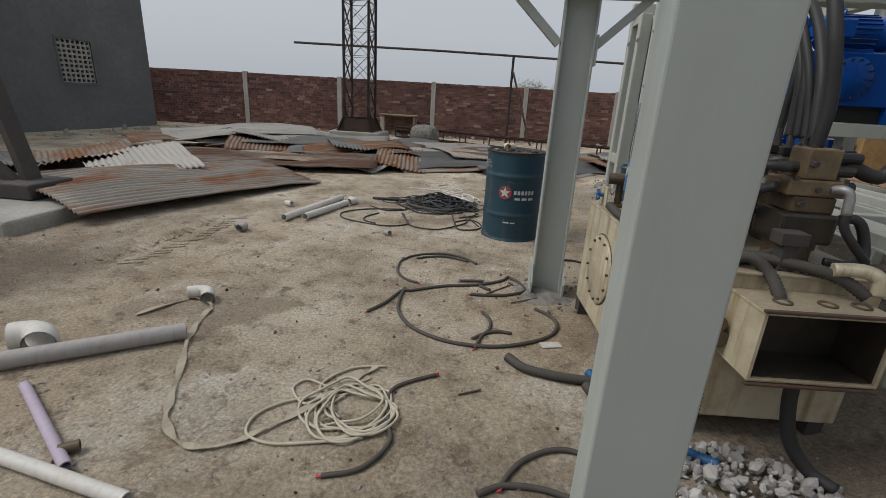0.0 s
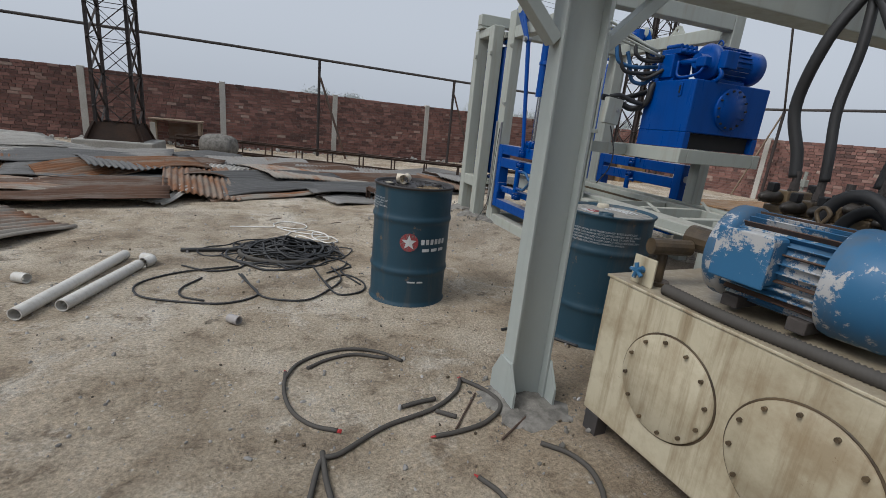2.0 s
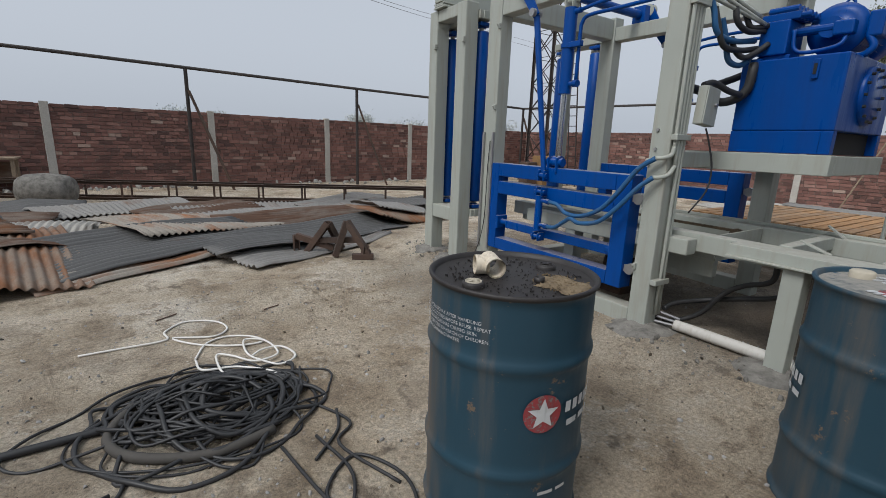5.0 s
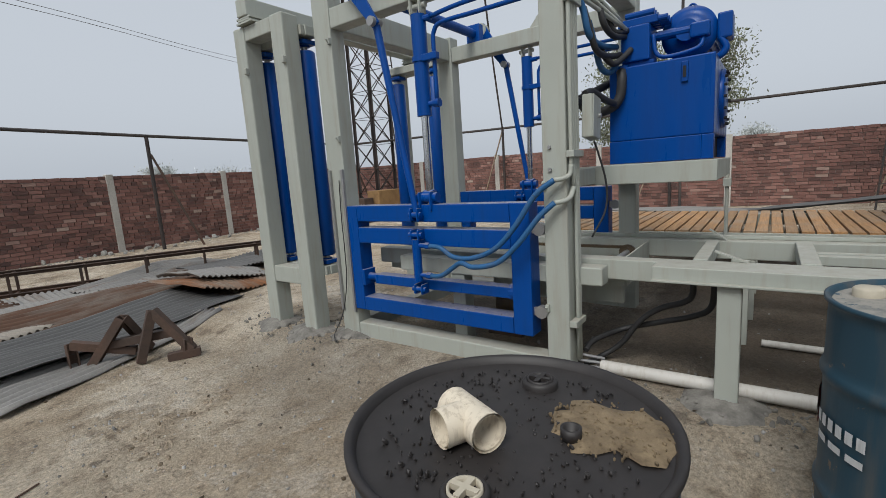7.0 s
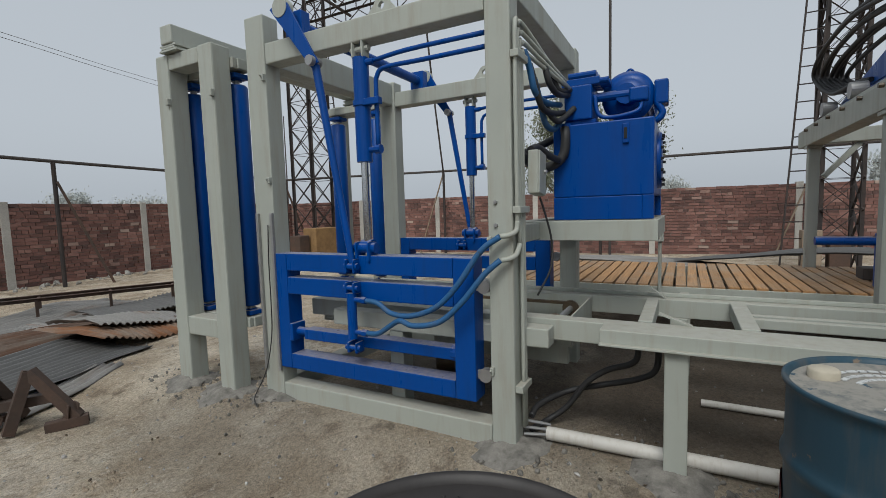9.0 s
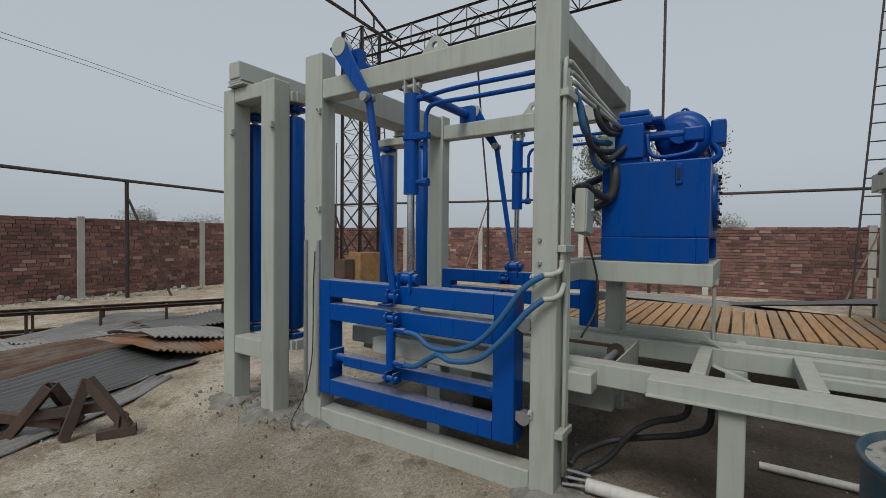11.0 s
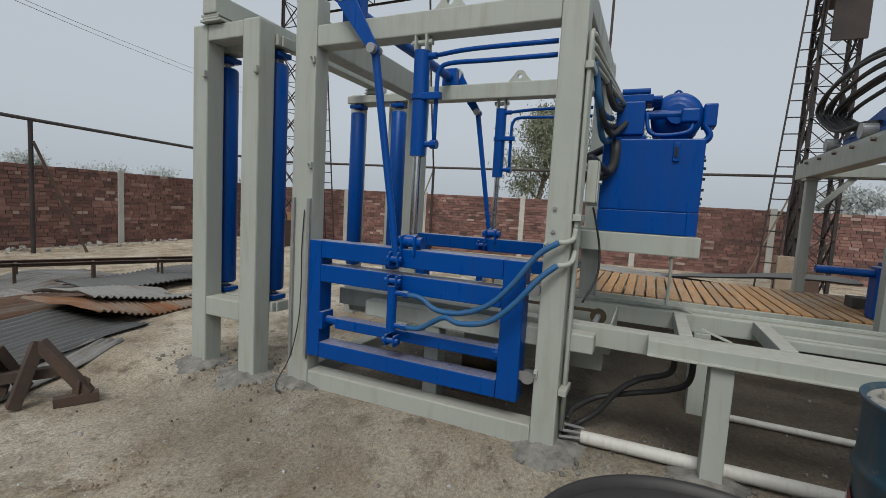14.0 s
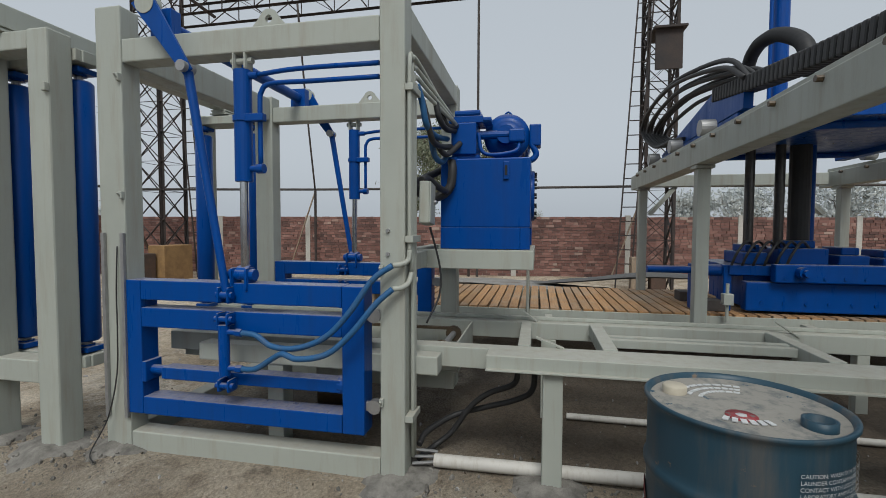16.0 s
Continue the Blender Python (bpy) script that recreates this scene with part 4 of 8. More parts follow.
def press_frame():
    f = thing("machine_frame", (2.7, 6.2, 0.08), "tall grey-green steel frame standing on the slab", "machine frame")
    for x0, x1, tag in ((FX, FX + 0.13, "f"), (RX - 0.13, RX, "r")):
        bm = bmesh.new()
        box(bm, x0, x1, YD0, YD1, 0.06, 2.78 if tag == "f" else 2.62, 0.008)
        part("post", bm, GREY, f)
        bm = bmesh.new()
        box(bm, x0, x1, YC0, YC1, 0.06, 2.71 if tag == "f" else 2.62, 0.008)
        part("post", bm, GREY, f)
        bm = bmesh.new()
        box(bm, x0 + 0.004, x1 - 0.004, YD1 + 0.002, YC0 - 0.002, 2.385, 2.52, 0.008)
        beam = part("top_beam", bm, GREY, f)
        # lifting lug with an eye
        bm = bmesh.new()
        yc, zc, xm = 5.97, 2.575, (x0 + x1) / 2
        outline = [(-0.12, 2.515), (0.12, 2.515)] + [(0.055 * math.cos(q), zc + 0.055 * math.sin(q)) for q in (0.3, 0.8, 1.3, 1.84, 2.34, 2.84)]
        hole = [(0.022 * math.cos(q * math.pi / 4), zc + 0.022 * math.sin(q * math.pi / 4)) for q in range(8)]
        ring = []
        for xx in (xm - 0.012, xm + 0.012):
            ring.append(([bm.verts.new((xx, yc + a, b)) for a, b in outline], [bm.verts.new((xx, yc + a, b)) for a, b in hole]))
        order = [5, 6, 7, 0, 1, 2, 3, 4]
        for o, h in ring:
            pair = [(1, 7), (2, 0), (3, 1), (4, 2), (5, 3), (6, 4), (7, 5), (0, 6)]
            for i in range(8):
                a, b = pair[i], pair[(i + 1) % 8]
                bm.faces.new((o[a[0]], o[b[0]], h[b[1]], h[a[1]]))
        for i in range(8):
            j = (i + 1) % 8
            bm.faces.new((ring[0][0][i], ring[0][0][j], ring[1][0][j], ring[1][0][i]))
            bm.faces.new((ring[0][1][i], ring[0][1][j], ring[1][1][j], ring[1][1][i]))
        part("lifting_lug", bm, GREY, beam)
        bm = bmesh.new()
        box(bm, x0 + 0.003, x1 - 0.003, YD1 + 0.002, YC0 - 0.002, 0.085, 0.215, 0.008)
        part("sill_beam", bm, GREY, f)
    for y0, y1 in ((YD0 + 0.003, YD1 - 0.003), (YC0 + 0.02, YC1 - 0.02)):
        bm = bmesh.new()
        box(bm, FX + 0.132, RX - 0.132, y0, y1, 2.46 if y0 < 6 else 2.40, 2.60, 0.008)
        part("side_beam", bm, GREY, f)
    bm = bmesh.new()
    box(bm, FX + 0.132, RX - 0.132, YC0 + 0.03, YC1 - 0.03, 0.085, 0.215, 0.008)
    part("sill_beam", bm, GREY, f)
    # guide rails and cable strips on the post faces
    for y in (YC0 + 0.01, YC1 - 0.03):
        bm = bmesh.new()
        bar(bm, (FX - 0.012, y, 0.3), (FX - 0.012, y, 1.4), 0.02, 0.022, 0.002)
        part("guide_strip", bm, STEEL, f)
    # bolts on the near post
    for z in (1.30, 1.42):
        bm = bmesh.new()
        rod(bm, (FX, YD0 + 0.09, z), (FX - 0.012, YD0 + 0.09, z), 0.011, n=6)
        part("bolt", bm, STEEL, f)
    # keeper lugs, foot plates and a thin loose cable on the posts
    for x, y, z in ((FX - 0.008, YC0 + 0.012, 2.30), (FX - 0.008, YC0 + 0.012, 1.62), (FX - 0.008, YD1 - 0.012, 0.52), (FX - 0.008, YD1 - 0.012, 1.22)):
        bm = bmesh.new()
        face_box(bm, Matrix.Translation((x, y, z)), 0.03, 0.022, 0.045, 0.005)
        rod(bm, (x - 0.012, y, z - 0.01), (x - 0.03, y, z + 0.012), 0.006, n=6)
        part("keeper_lug", bm, GREY, f)
    for x, y in ((FX + 0.065, (YD0 + YD1) / 2), (FX + 0.065, (YC0 + YC1) / 2)):
        bm = bmesh.new()
        box(bm, x - 0.10, x + 0.10, y - 0.11, y + 0.11, 0.085, 0.10, 0.003)
        part("foot_plate", bm, GREY, f)
    bm = bmesh.new()
    tube(bm, [(FX - 0.012, YC0 + 0.05, 1.32), (FX - 0.016, YC0 + 0.06, 1.05), (FX - 0.03, YC0 + 0.045, 0.8), (FX - 0.02, YC0 + 0.07, 0.55), (FX - 0.05, YC0 + 0.11, 0.3), (FX - 0.12, YC0 + 0.16, 0.125), (FX - 0.2, YC0 + 0.05, 0.115)], 0.004, 6, 6)
    part("loose_cable", bm, BLACKCABLE, f, "thin loose black cable")
    # concrete pads round the feet
    for (x, y, s) in ((FX + 0.06, YD0 + 0.05, 0.30), (FX + 0.06, YC0 + 0.1, 0.26), (1.82, 7.40, 0.28), (1.82, 7.86, 0.26)):
        pad = bmesh.new()
        mound(pad, x, y, s * 0.85, 0.045, 30, 8)
        solo("grout_pad", pad, GROUT, "rough grey grout heaped round a post foot", "concrete", "grout pads")


def mound(bm, x, y, r, h, n=22, rings=6, seed=0.0):
    """A low uneven heap on the ground."""
    c = bm.verts.new((x, y, gz(x, y) + h))
    prev = None
    for j in range(1, rings + 1):
        q = j / rings
        loop = []
        for k in range(n):
            a = 2 * math.pi * k / n
            rr = r * q * (1 + 0.3 * noise.noise(Vector((math.cos(a) * 1.3 + x, math.sin(a) * 1.3 + y, seed))) + 0.22 * noise.noise(Vector((math.cos(a) * 4 + x, math.sin(a) * 4 + y, seed + 5))))
            px, py = x + rr * math.cos(a), y + rr * math.sin(a)
            loop.append(bm.verts.new((px, py, gz(px, py) - 0.012 + (h + 0.012) * (1 - q ** 1.6) + (0.02 * noise.noise(Vector((px * 16, py * 16, seed))) + 0.012 * noise.noise(Vector((px * 45, py * 45, seed)))) * (1 - q * 0.6))))
        for k in range(n):
            if prev is None:
                f = bm.faces.new((c, loop[k], loop[(k + 1) % n]))
            else:
                f = bm.faces.new((prev[k], loop[k], loop[(k + 1) % n], prev[(k + 1) % n]))
            f.smooth = True
        prev = loop


press_frame()


def gate(x0, depth, label):
    """A welded blue frame of box sections with a lower turning bar and a short cylinder."""
    g = thing("gate", (x0 + 0.05, 6.14, 0.33), label, "gate", "blue gates")
    x1 = x0 + depth
    ya, yb = 5.40, 6.885
    for nm, y0, y1, z0, z1 in (("stile", ya, ya + 0.125, 0.33, 1.125), ("stile", yb - 0.10, yb, 0.33, 1.125), ("rail", ya + 0.127, yb - 0.102, 1.01, 1.125), ("rail", ya + 0.127, yb - 0.102, 0.85, 0.965), ("rail", ya + 0.127, yb - 0.102, 0.33, 0.435)):
        bm = bmesh.new()
        box(bm, x0, x1, y0, y1, z0, z1, 0.006)
        part(nm, bm, BLUE, g)
    bm = bmesh.new()
    box(bm, x0 + 0.01, x0 + 0.10, ya + 0.14, yb - 0.22, 0.545, 0.615, 0.006)
    part("turning_bar", bm, BLUE, g)
    bm = bmesh.new()
    rod(bm, (x0 + 0.055, yb - 0.22, 0.585), (x0 + 0.055, yb - 0.10, 0.585), 0.028)
    face_box(bm, Matrix.Translation((x0 + 0.055, yb - 0.115, 0.585)), 0.12, 0.03, 0.12, 0.006)
    part("bearing", bm, BLUE, g)
    bm = bmesh.new()
    rod(bm, (x0 + 0.055, ya + 0.126, 0.58), (x0 + 0.055, ya + 0.16, 0.58), 0.05)
    part("bearing", bm, BLUE, g)
    # short cylinder on the middle rail
    bm = bmesh.new()
    rod(bm, (x0 - 0.05, 6.195, 0.62), (x0 - 0.05, 6.195, 0.90), 0.03)
    cyl = part("short_cylinder", bm, BLUE, g)
    for z in (0.93, 0.56):
        bm = bmesh.new()
        for s in (-0.03, 0.03):
            face_box(bm, Matrix.Translation((x0 - 0.03, 6.195 + s, z)), 0.08, 0.014, 0.07, 0.012)
        rod(bm, (x0 - 0.05, 6.14, z), (x0 - 0.05, 6.25, z), 0.016)
        part("clevis", bm, BLUE, cyl)
    for z in (0.86, 0.66):
        bm = bmesh.new()
        rod(bm, (x0 - 0.05, 6.195, z), (x0 - 0.05, 6.10, z), 0.016, n=10)
        rod(bm, (x0 - 0.05, 6.12, z), (x0 - 0.05, 6.085, z), 0.022, n=6)
        part("hose_fitting", bm, BLUE, cyl)
    # pivot brackets on the top rail
    bm = bmesh.new()
    for s in (-0.045, 0.045):
        face_box(bm, Matrix.Translation((x0 + 0.03, 6.13 + s, 1.145)), 0.09, 0.016, 0.13, 0.014)
    rod(bm, (x0 + 0.03, 6.05, 1.17), (x0 + 0.03, 6.21, 1.17), 0.032)
    part("cylinder_bracket", bm, BLUE, g)
    bm = bmesh.new()
    for s in (-0.03, 0.03):
        face_box(bm, Matrix.Translation((x0 - 0.02, 6.20 + s, 1.06)), 0.07, 0.014, 0.09, 0.012)
    rod(bm, (x0 - 0.03, 6.15, 1.06), (x0 - 0.03, 6.25, 1.06), 0.02)
    part("link_bracket", bm, BLUE, g)
    # rollers that run on the posts
    for y, z in ((ya - 0.045, 0.48), (ya - 0.045, 0.97), (yb + 0.02, 0.45), (yb + 0.02, 1.0), (yb + 0.02, 0.63)):
        bm = bmesh.new()
        rod(bm, (x0 + 0.02, y, z), (x0 + 0.06, y, z), 0.038, n=16)
        face_box(bm, Matrix.Translation((x0 + 0.04, y + (0.025 if y < 6 else -0.015), z)), 0.025, 0.05, 0.05, 0.004)
        part("guide_roller", bm, STEEL if y < 6 else BLUE, g)
    return g


gate(FX - 0.01, 0.125, "bright blue welded lifting gate with a dusty top edge")
gate(RX - 0.115, 0.125, "bright blue welded lifting gate at the rear")


def lift_cylinder(x, label):
    c = thing("lift_cylinder", (x, 6.13, 1.17), label, "hydraulic cylinder", "lift cylinders")
    bm = bmesh.new()
    rod(bm, (x, 6.125, 1.69), (x, 6.125, 2.30), 0.048, n=20)
    barrel = part("barrel", bm, BLUE, c)
    bm = bmesh.new()
    rod(bm, (x, 6.127, 1.20), (x, 6.125, 1.70), 0.024, n=14)
    part("piston_rod", bm, CHROME, c)
    bm = bmesh.new()
    for s in (-0.035, 0.035):
        face_box(bm, Matrix.Translation((x, 6.125 + s, 2.345)), 0.07, 0.014, 0.10, 0.012)
    rod(bm, (x, 6.06, 2.35), (x, 6.19, 2.35), 0.018, n=10)
    part("top_clevis", bm, GREY, c)
    bm = bmesh.new()
    rod(bm, (x, 6.09, 1.18), (x, 6.165, 1.18), 0.04, n=16)
    part("rod_eye", bm, BLUE, c)
    bm = bmesh.new()
    rod(bm, (x, 6.125, 2.02), (x, 6.125, 2.05), 0.056, n=20)
    face_box(bm, Matrix.Translation((x - 0.02, 6.05, 2.035)), 0.04, 0.14, 0.04, 0.004)
    part("clamp", bm, BLUE, barrel)
    bm = bmesh.new()
    rod(bm, (x, 6.125, 1.76), (x, 6.02, 1.76), 0.018, n=10)
    rod(bm, (x, 6.04, 1.76), (x, 6.0, 1.76), 0.027, n=10)
    tube(bm, [(x, 6.02, 1.77), (x, 6.02, 2.1), (x, 6.01, 2.18), (x, 5.95, 2.22), (x, 5.7, 2.22), (x, 5.33, 2.22)], 0.014, 8, 5)
    rod(bm, (x, 6.125, 2.27), (x, 6.03, 2.27), 0.02, n=10)
    tube(bm, [(x, 6.05, 2.27), (x, 5.8, 2.29), (x, 5.33, 2.29)], 0.014, 8, 4)
    part("pipe", bm, BLUE, c)


lift_cylinder(FX + 0.04, "blue hydraulic lift cylinder with a chromed rod")
lift_cylinder(RX - 0.05, "blue hydraulic lift cylinder at the rear")


def crank_linkage():
    """A cross shaft with a tapered crank arm and a long link at each end."""
    k = thing("crank_linkage", (2.7, 6.5, 1.06), "blue cross shaft with tapered crank arms and long links", "linkage")
    bm = bmesh.new()
    rod(bm, (FX - 0.02, 6.64, 2.60), (RX + 0.02, 6.64, 2.60), 0.04, n=16)
    part("cross_shaft", bm, BLUE, k)
    for x in (FX + 0.07, RX - 0.07):
        bm = bmesh.new()
        box(bm, x - 0.04, x + 0.04, 6.57, 6.71, 2.52, 2.68, 0.006)
        part("shaft_bearing", bm, BLUE, k)
    for x in (FX - 0.07, RX + 0.05):
        bm = bmesh.new()
        a, b = Vector((x, 6.64, 2.665)), Vector((x, 6.395, 2.30))
        d = (b - a).normalized()
        s = Vector((0, -d.z, d.y))
        pts = [a + s * 0.07 - d * 0.05, a - s * 0.06 - d * 0.02, b - s * 0.028 + d * 0.03, b + s * 0.028 + d * 0.03]
        fr = [bm.verts.new(p - Vector((0.008, 0, 0))) for p in pts]
        bk = [bm.verts.new(p + Vector((0.008, 0, 0))) for p in pts]
        bm.faces.new(fr)
        bm.faces.new(bk[::-1])
        for i in range(4):
            bm.faces.new((fr[i], fr[(i + 1) % 4], bk[(i + 1) % 4], bk[i]))
        arm = part("crank_arm", bm, BLUE, k, "tapered blue crank arm")
        bm = bmesh.new()
        rod(bm, a + Vector((-0.012, 0, 0)), a + Vector((0.05, 0, 0)), 0.06, n=28)
        part("hub_disc", bm, GREY, arm)
        bm = bmesh.new()
        rod(bm, b + Vector((-0.04, 0, 0)), b + Vector((0.05, 0, 0)), 0.03, n=16)
        part("pin", bm, STEEL, arm)
        bm = bmesh.new()
        rod(bm, b + Vector((0.02, 0, -0.02)), (x + 0.04, 6.20, 1.08), 0.025, 0.021, n=14)
        part("link", bm, BLUE, k)


crank_linkage()


def roller_stand(x0, label, deep, ys, posts=((7.29, 7.44), (7.785, 7.93))):
    """Two posts, a bottom and a top member, and two upright blue rollers."""
    s = thing("roller_stand", (x0 + 0.1, 7.6, 0.08), label, "roller stand", "roller stands")
    w = 0.15
    for y0, y1 in posts:
        bm = bmesh.new()
        box(bm, x0, x0 + w, y0, y1, 0.06, 2.585, 0.012)
        part("post", bm, GREY, s)
    for z0, z1 in ((0.49, 0.63), (2.47, 2.58)):
        bm = bmesh.new()
        box(bm, x0 + 0.006, x0 + w - 0.006, posts[0][1] + 0.002, posts[1][0] - 0.002, z0, z1, 0.008)
        part("cross_member", bm, GREY, s)
    xr = x0 + deep
    for za, zb in ((0.55, 0.625), (2.445, 2.52)):
        bm = bmesh.new()
        box(bm, xr - 0.06, xr + 0.06, ys[1] - 0.11, ys[0] + 0.11, za, zb, 0.006)
        part("bearing_beam", bm, GREY, s)
        for y in (ys[1] - 0.06, ys[0]):
            bm = bmesh.new()
            if deep > 0:
                box(bm, x0 + w + 0.001, max(xr - 0.061, x0 + w + 0.012), y - 0.04, y + 0.04, za, zb, 0.006)
            else:
                box(bm, xr + 0.061, x0 - 0.001, y - 0.04, y + 0.04, za, zb, 0.006)
            part("arm", bm, GREY, s)
    for y0, y1 in posts:
        bm = bmesh.new()
        face_box(bm, Matrix.Translation((x0 - 0.01, y0 + 0.01, 2.24)), 0.03, 0.03, 0.05, 0.006)
        part("keeper_lug", bm, GREY, s)
    for y in ys:
        xc = xr
        bm = bmesh.new()
        lathe(bm, [(0, 0.70), (0.068, 0.70), (0.08, 0.715), (0.08, 2.335), (0.068, 2.35), (0, 2.35)], Matrix.Translation((xc, y, 0)), 32)
        r = part("roller", bm, BLUE, s, "upright blue roller")
        bm = bmesh.new()
        rod(bm, (xc, y, 2.35), (xc, y, 2.45), 0.025)
        part("shaft_end", bm, STEEL, r)
        bm = bmesh.new()
        rod(bm, (xc, y, 0.64), (xc, y, 0.70), 0.03)
        part("shaft_end", bm, STEEL, r)
        for zb in (2.41, 0.65):
            bm = bmesh.new()
            face_box(bm, Matrix.Translation((xc, y, zb)), 0.13, 0.15, 0.035, 0.006)
            rod(bm, (xc, y, zb - 0.028), (xc, y, zb + 0.028), 0.045)
            part("bearing", bm, BLUE, r)
    return s


roller_stand(1.78, "grey stand with two upright blue rollers", 0.25, (7.87, 7.37))
roller_stand(3.79, "grey stand with two upright blue rollers at the rear", -0.13, (7.80, 7.29), ((7.35, 7.50), (7.875, 8.0)))


def top_guide_beams():
    t = thing("guide_beam", (2.7, 7.72, 2.585), "grey steel beam lying across the roller stands", "beam")
    bm = bmesh.new()
    box(bm, 1.74, 3.98, 7.655, 7.785, 2.635, 2.765, 0.008)
    part("beam", bm, GREY, t)
    for x in (1.80, 3.83):
        for i, (w, z) in enumerate(((0.10, 2.586), (0.075, 2.603), (0.09, 2.619))):
            bm = bmesh.new()
            box(bm, x - 0.05, x + 0.10, 7.72 - w, 7.72 + w, z, z + 0.015, 0.002)
            part("packing_plate", bm, GREY, t)


top_guide_beams()


# ---- hydraulic power unit on its shelf ----
def power_unit():
    sh = thing("unit_shelf", (2.9, 4.9, 1.18), "grey steel shelf welded to the frame posts", "shelf")
    bm = bmesh.new()
    box(bm, 2.44, 2.52, 4.535, 5.40, 1.18, 1.30, 0.005)
    part("front_channel", bm, GREY, sh)
    bm = bmesh.new()
    box(bm, 3.30, 3.38, 4.535, 5.40, 1.18, 1.30, 0.005)
    part("rear_channel", bm, GREY, sh)
    for y in (4.535, 5.31):
        bm = bmesh.new()
        box(bm, 2.522, 3.298, y, y + 0.08, 1.182, 1.298, 0.005)
        part("end_channel", bm, GREY, sh)
    for xa, xb in ((FX + 0.131, 2.438), (3.382, RX - 0.132)):
        bm = bmesh.new()
        box(bm, xa, xb, YD0 + 0.02, YD1 - 0.02, 1.19, 1.29, 0.005)
        part("arm", bm, GREY, sh)
    u = thing("power_unit", (2.9, 4.85, 1.302), "bright blue hydraulic power unit tank on a steel shelf", "power unit")
    bm = bmesh.new()
    x0, x1, y0, y1 = 2.47, 3.32, 4.56, 5.12
    # tank with a recess under the near end
    box(bm, x0, x1, y0, y1, 1.44, 1.87, 0.008)
    box(bm, x0, x1, y0 + 0.06, y1, 1.304, 1.4395, 0.004)
    box(bm, x0, x0 + 0.06, y0, y0 + 0.0595, 1.304, 1.4395, 0.003)
    box(bm, x1 - 0.06, x1, y0, y0 + 0.0595, 1.304, 1.4395, 0.003)
    body = part("tank", bm, BLUEBOX, u)
    # black plate that paints in the shade of the hollow
    bm = bmesh.new()
    box(bm, x0 + 0.062, x1 - 0.062, y0 + 0.05, y0 + 0.059, 1.305, 1.438, 0)
    part("recess", bm, DARK, body)
    m = pose(2.9, y0 - 0.001, 1.66, 90, 0, 0)
    bm = bmesh.new()
    lathe(bm, [(0, 0.02), (0.17, 0.02), (0.175, 0.014), (0.175, -0.004)], m, 36)
    cov = part("cover_plate", bm, BLUEBOX, u, "round blue bolted cover")
    for k in range(14):
        q = 2 * math.pi * k / 14
        bm = bmesh.new()
        rod(bm, m @ Vector((0.155 * math.cos(q), 0.155 * math.sin(q), 0.018)), m @ Vector((0.155 * math.cos(q), 0.155 * math.sin(q), 0.036)), 0.009, n=6)
        part("bolt", bm, DARK, cov)
    bm = bmesh.new()
    box(bm, x0 - 0.014, x0, 4.69, 4.725, 1.735, 1.845, 0.004)
    gauge = part("level_gauge", bm, BLUEBOX, u)
    bm = bmesh.new()
    box(bm, x0 - 0.018, x0 - 0.0145, 4.70, 4.716, 1.76, 1.82, 0)
    part("gauge_glass", bm, DARK, gauge)
    # pump block
    bm = bmesh.new()
    box(bm, 2.50, 2.72, 4.90, 5.06, 1.90, 2.10, 0.008)
    pump = part("valve_block", bm, BLUE, u)
    rng = random.Random(5)
    for i in range(4):
        bm = bmesh.new()
        x = 2.52 + 0.055 * i
        box(bm, x, x + 0.045, 4.86, 5.08, 2.101, 2.145, 0.005)
        rod(bm, (x + 0.022, 4.88, 2.165), (x + 0.022, 5.04, 2.165), 0.02, n=10)
        rod(bm, (x + 0.022, 4.81, 2.12), (x + 0.022, 4.86, 2.12), 0.018, n=10)
        part("solenoid_valve", bm, BLUE, pump)
    bm = bmesh.new()
    box(bm, 2.52, 2.70, 4.88, 5.06, 1.871, 1.90, 0.003)
    part("block_base", bm, BLUEBOX, pump)
    # motor lying on the tank top
    mm = pose(2.87, 4.72, 2.035, 0, 90, 0)
    bm = bmesh.new()
    lathe(bm, [(0, -0.215), (0.03, -0.215), (0.035, -0.2), (0.10, -0.195), (0.15, -0.185), (0.15, -0.15), (0.132, -0.145), (0.132, 0.2), (0.142, 0.21), (0.142, 0.35), (0.115, 0.37), (0, 0.372)], mm, 36)
    motor = part("motor", bm, BLUE, u)
    for k in range(22):
        q = 2 * math.pi * k / 22
        bm = bmesh.new()
        face_box(bm, mm @ Matrix.Rotation(q, 4, "Z") @ Matrix.Translation((0.138, 0, 0.02)), 0.018, 0.004, 0.32)
        part("fin", bm, BLUE, motor)
    bm = bmesh.new()
    box(bm, 2.66, 2.80, 4.50, 4.575, 1.97, 2.11, 0.01)
    part("terminal_box", bm, BLUE, motor)
    bm = bmesh.new()
    box(bm, 2.72, 3.06, 4.62, 4.82, 1.872, 1.905, 0.004)
    part("motor_foot", bm, BLUE, motor)
    bm = bmesh.new()
    rod(bm, (2.68, 4.72, 2.035), (2.58, 4.72, 2.035), 0.06, n=12)
    rod(bm, (2.60, 4.64, 2.035), (2.60, 4.90, 2.035), 0.028, n=12)
    box(bm, 2.55, 2.62, 4.60, 4.70, 1.98, 2.06, 0.01)
    part("gear_pump", bm, BLUE, u)
    bm = bmesh.new()
    tube(bm, [(2.55, 4.89, 2.04), (2.54, 4.87, 1.93), (2.54, 4.80, 1.90), (2.55, 4.66, 1.92), (2.58, 4.63, 1.98)], 0.012, 8)
    tube(bm, [(2.68, 4.56, 1.98), (2.68, 4.53, 1.92), (2.68, 4.56, 1.88), (2.7, 4.62, 1.872)], 0.02, 8)
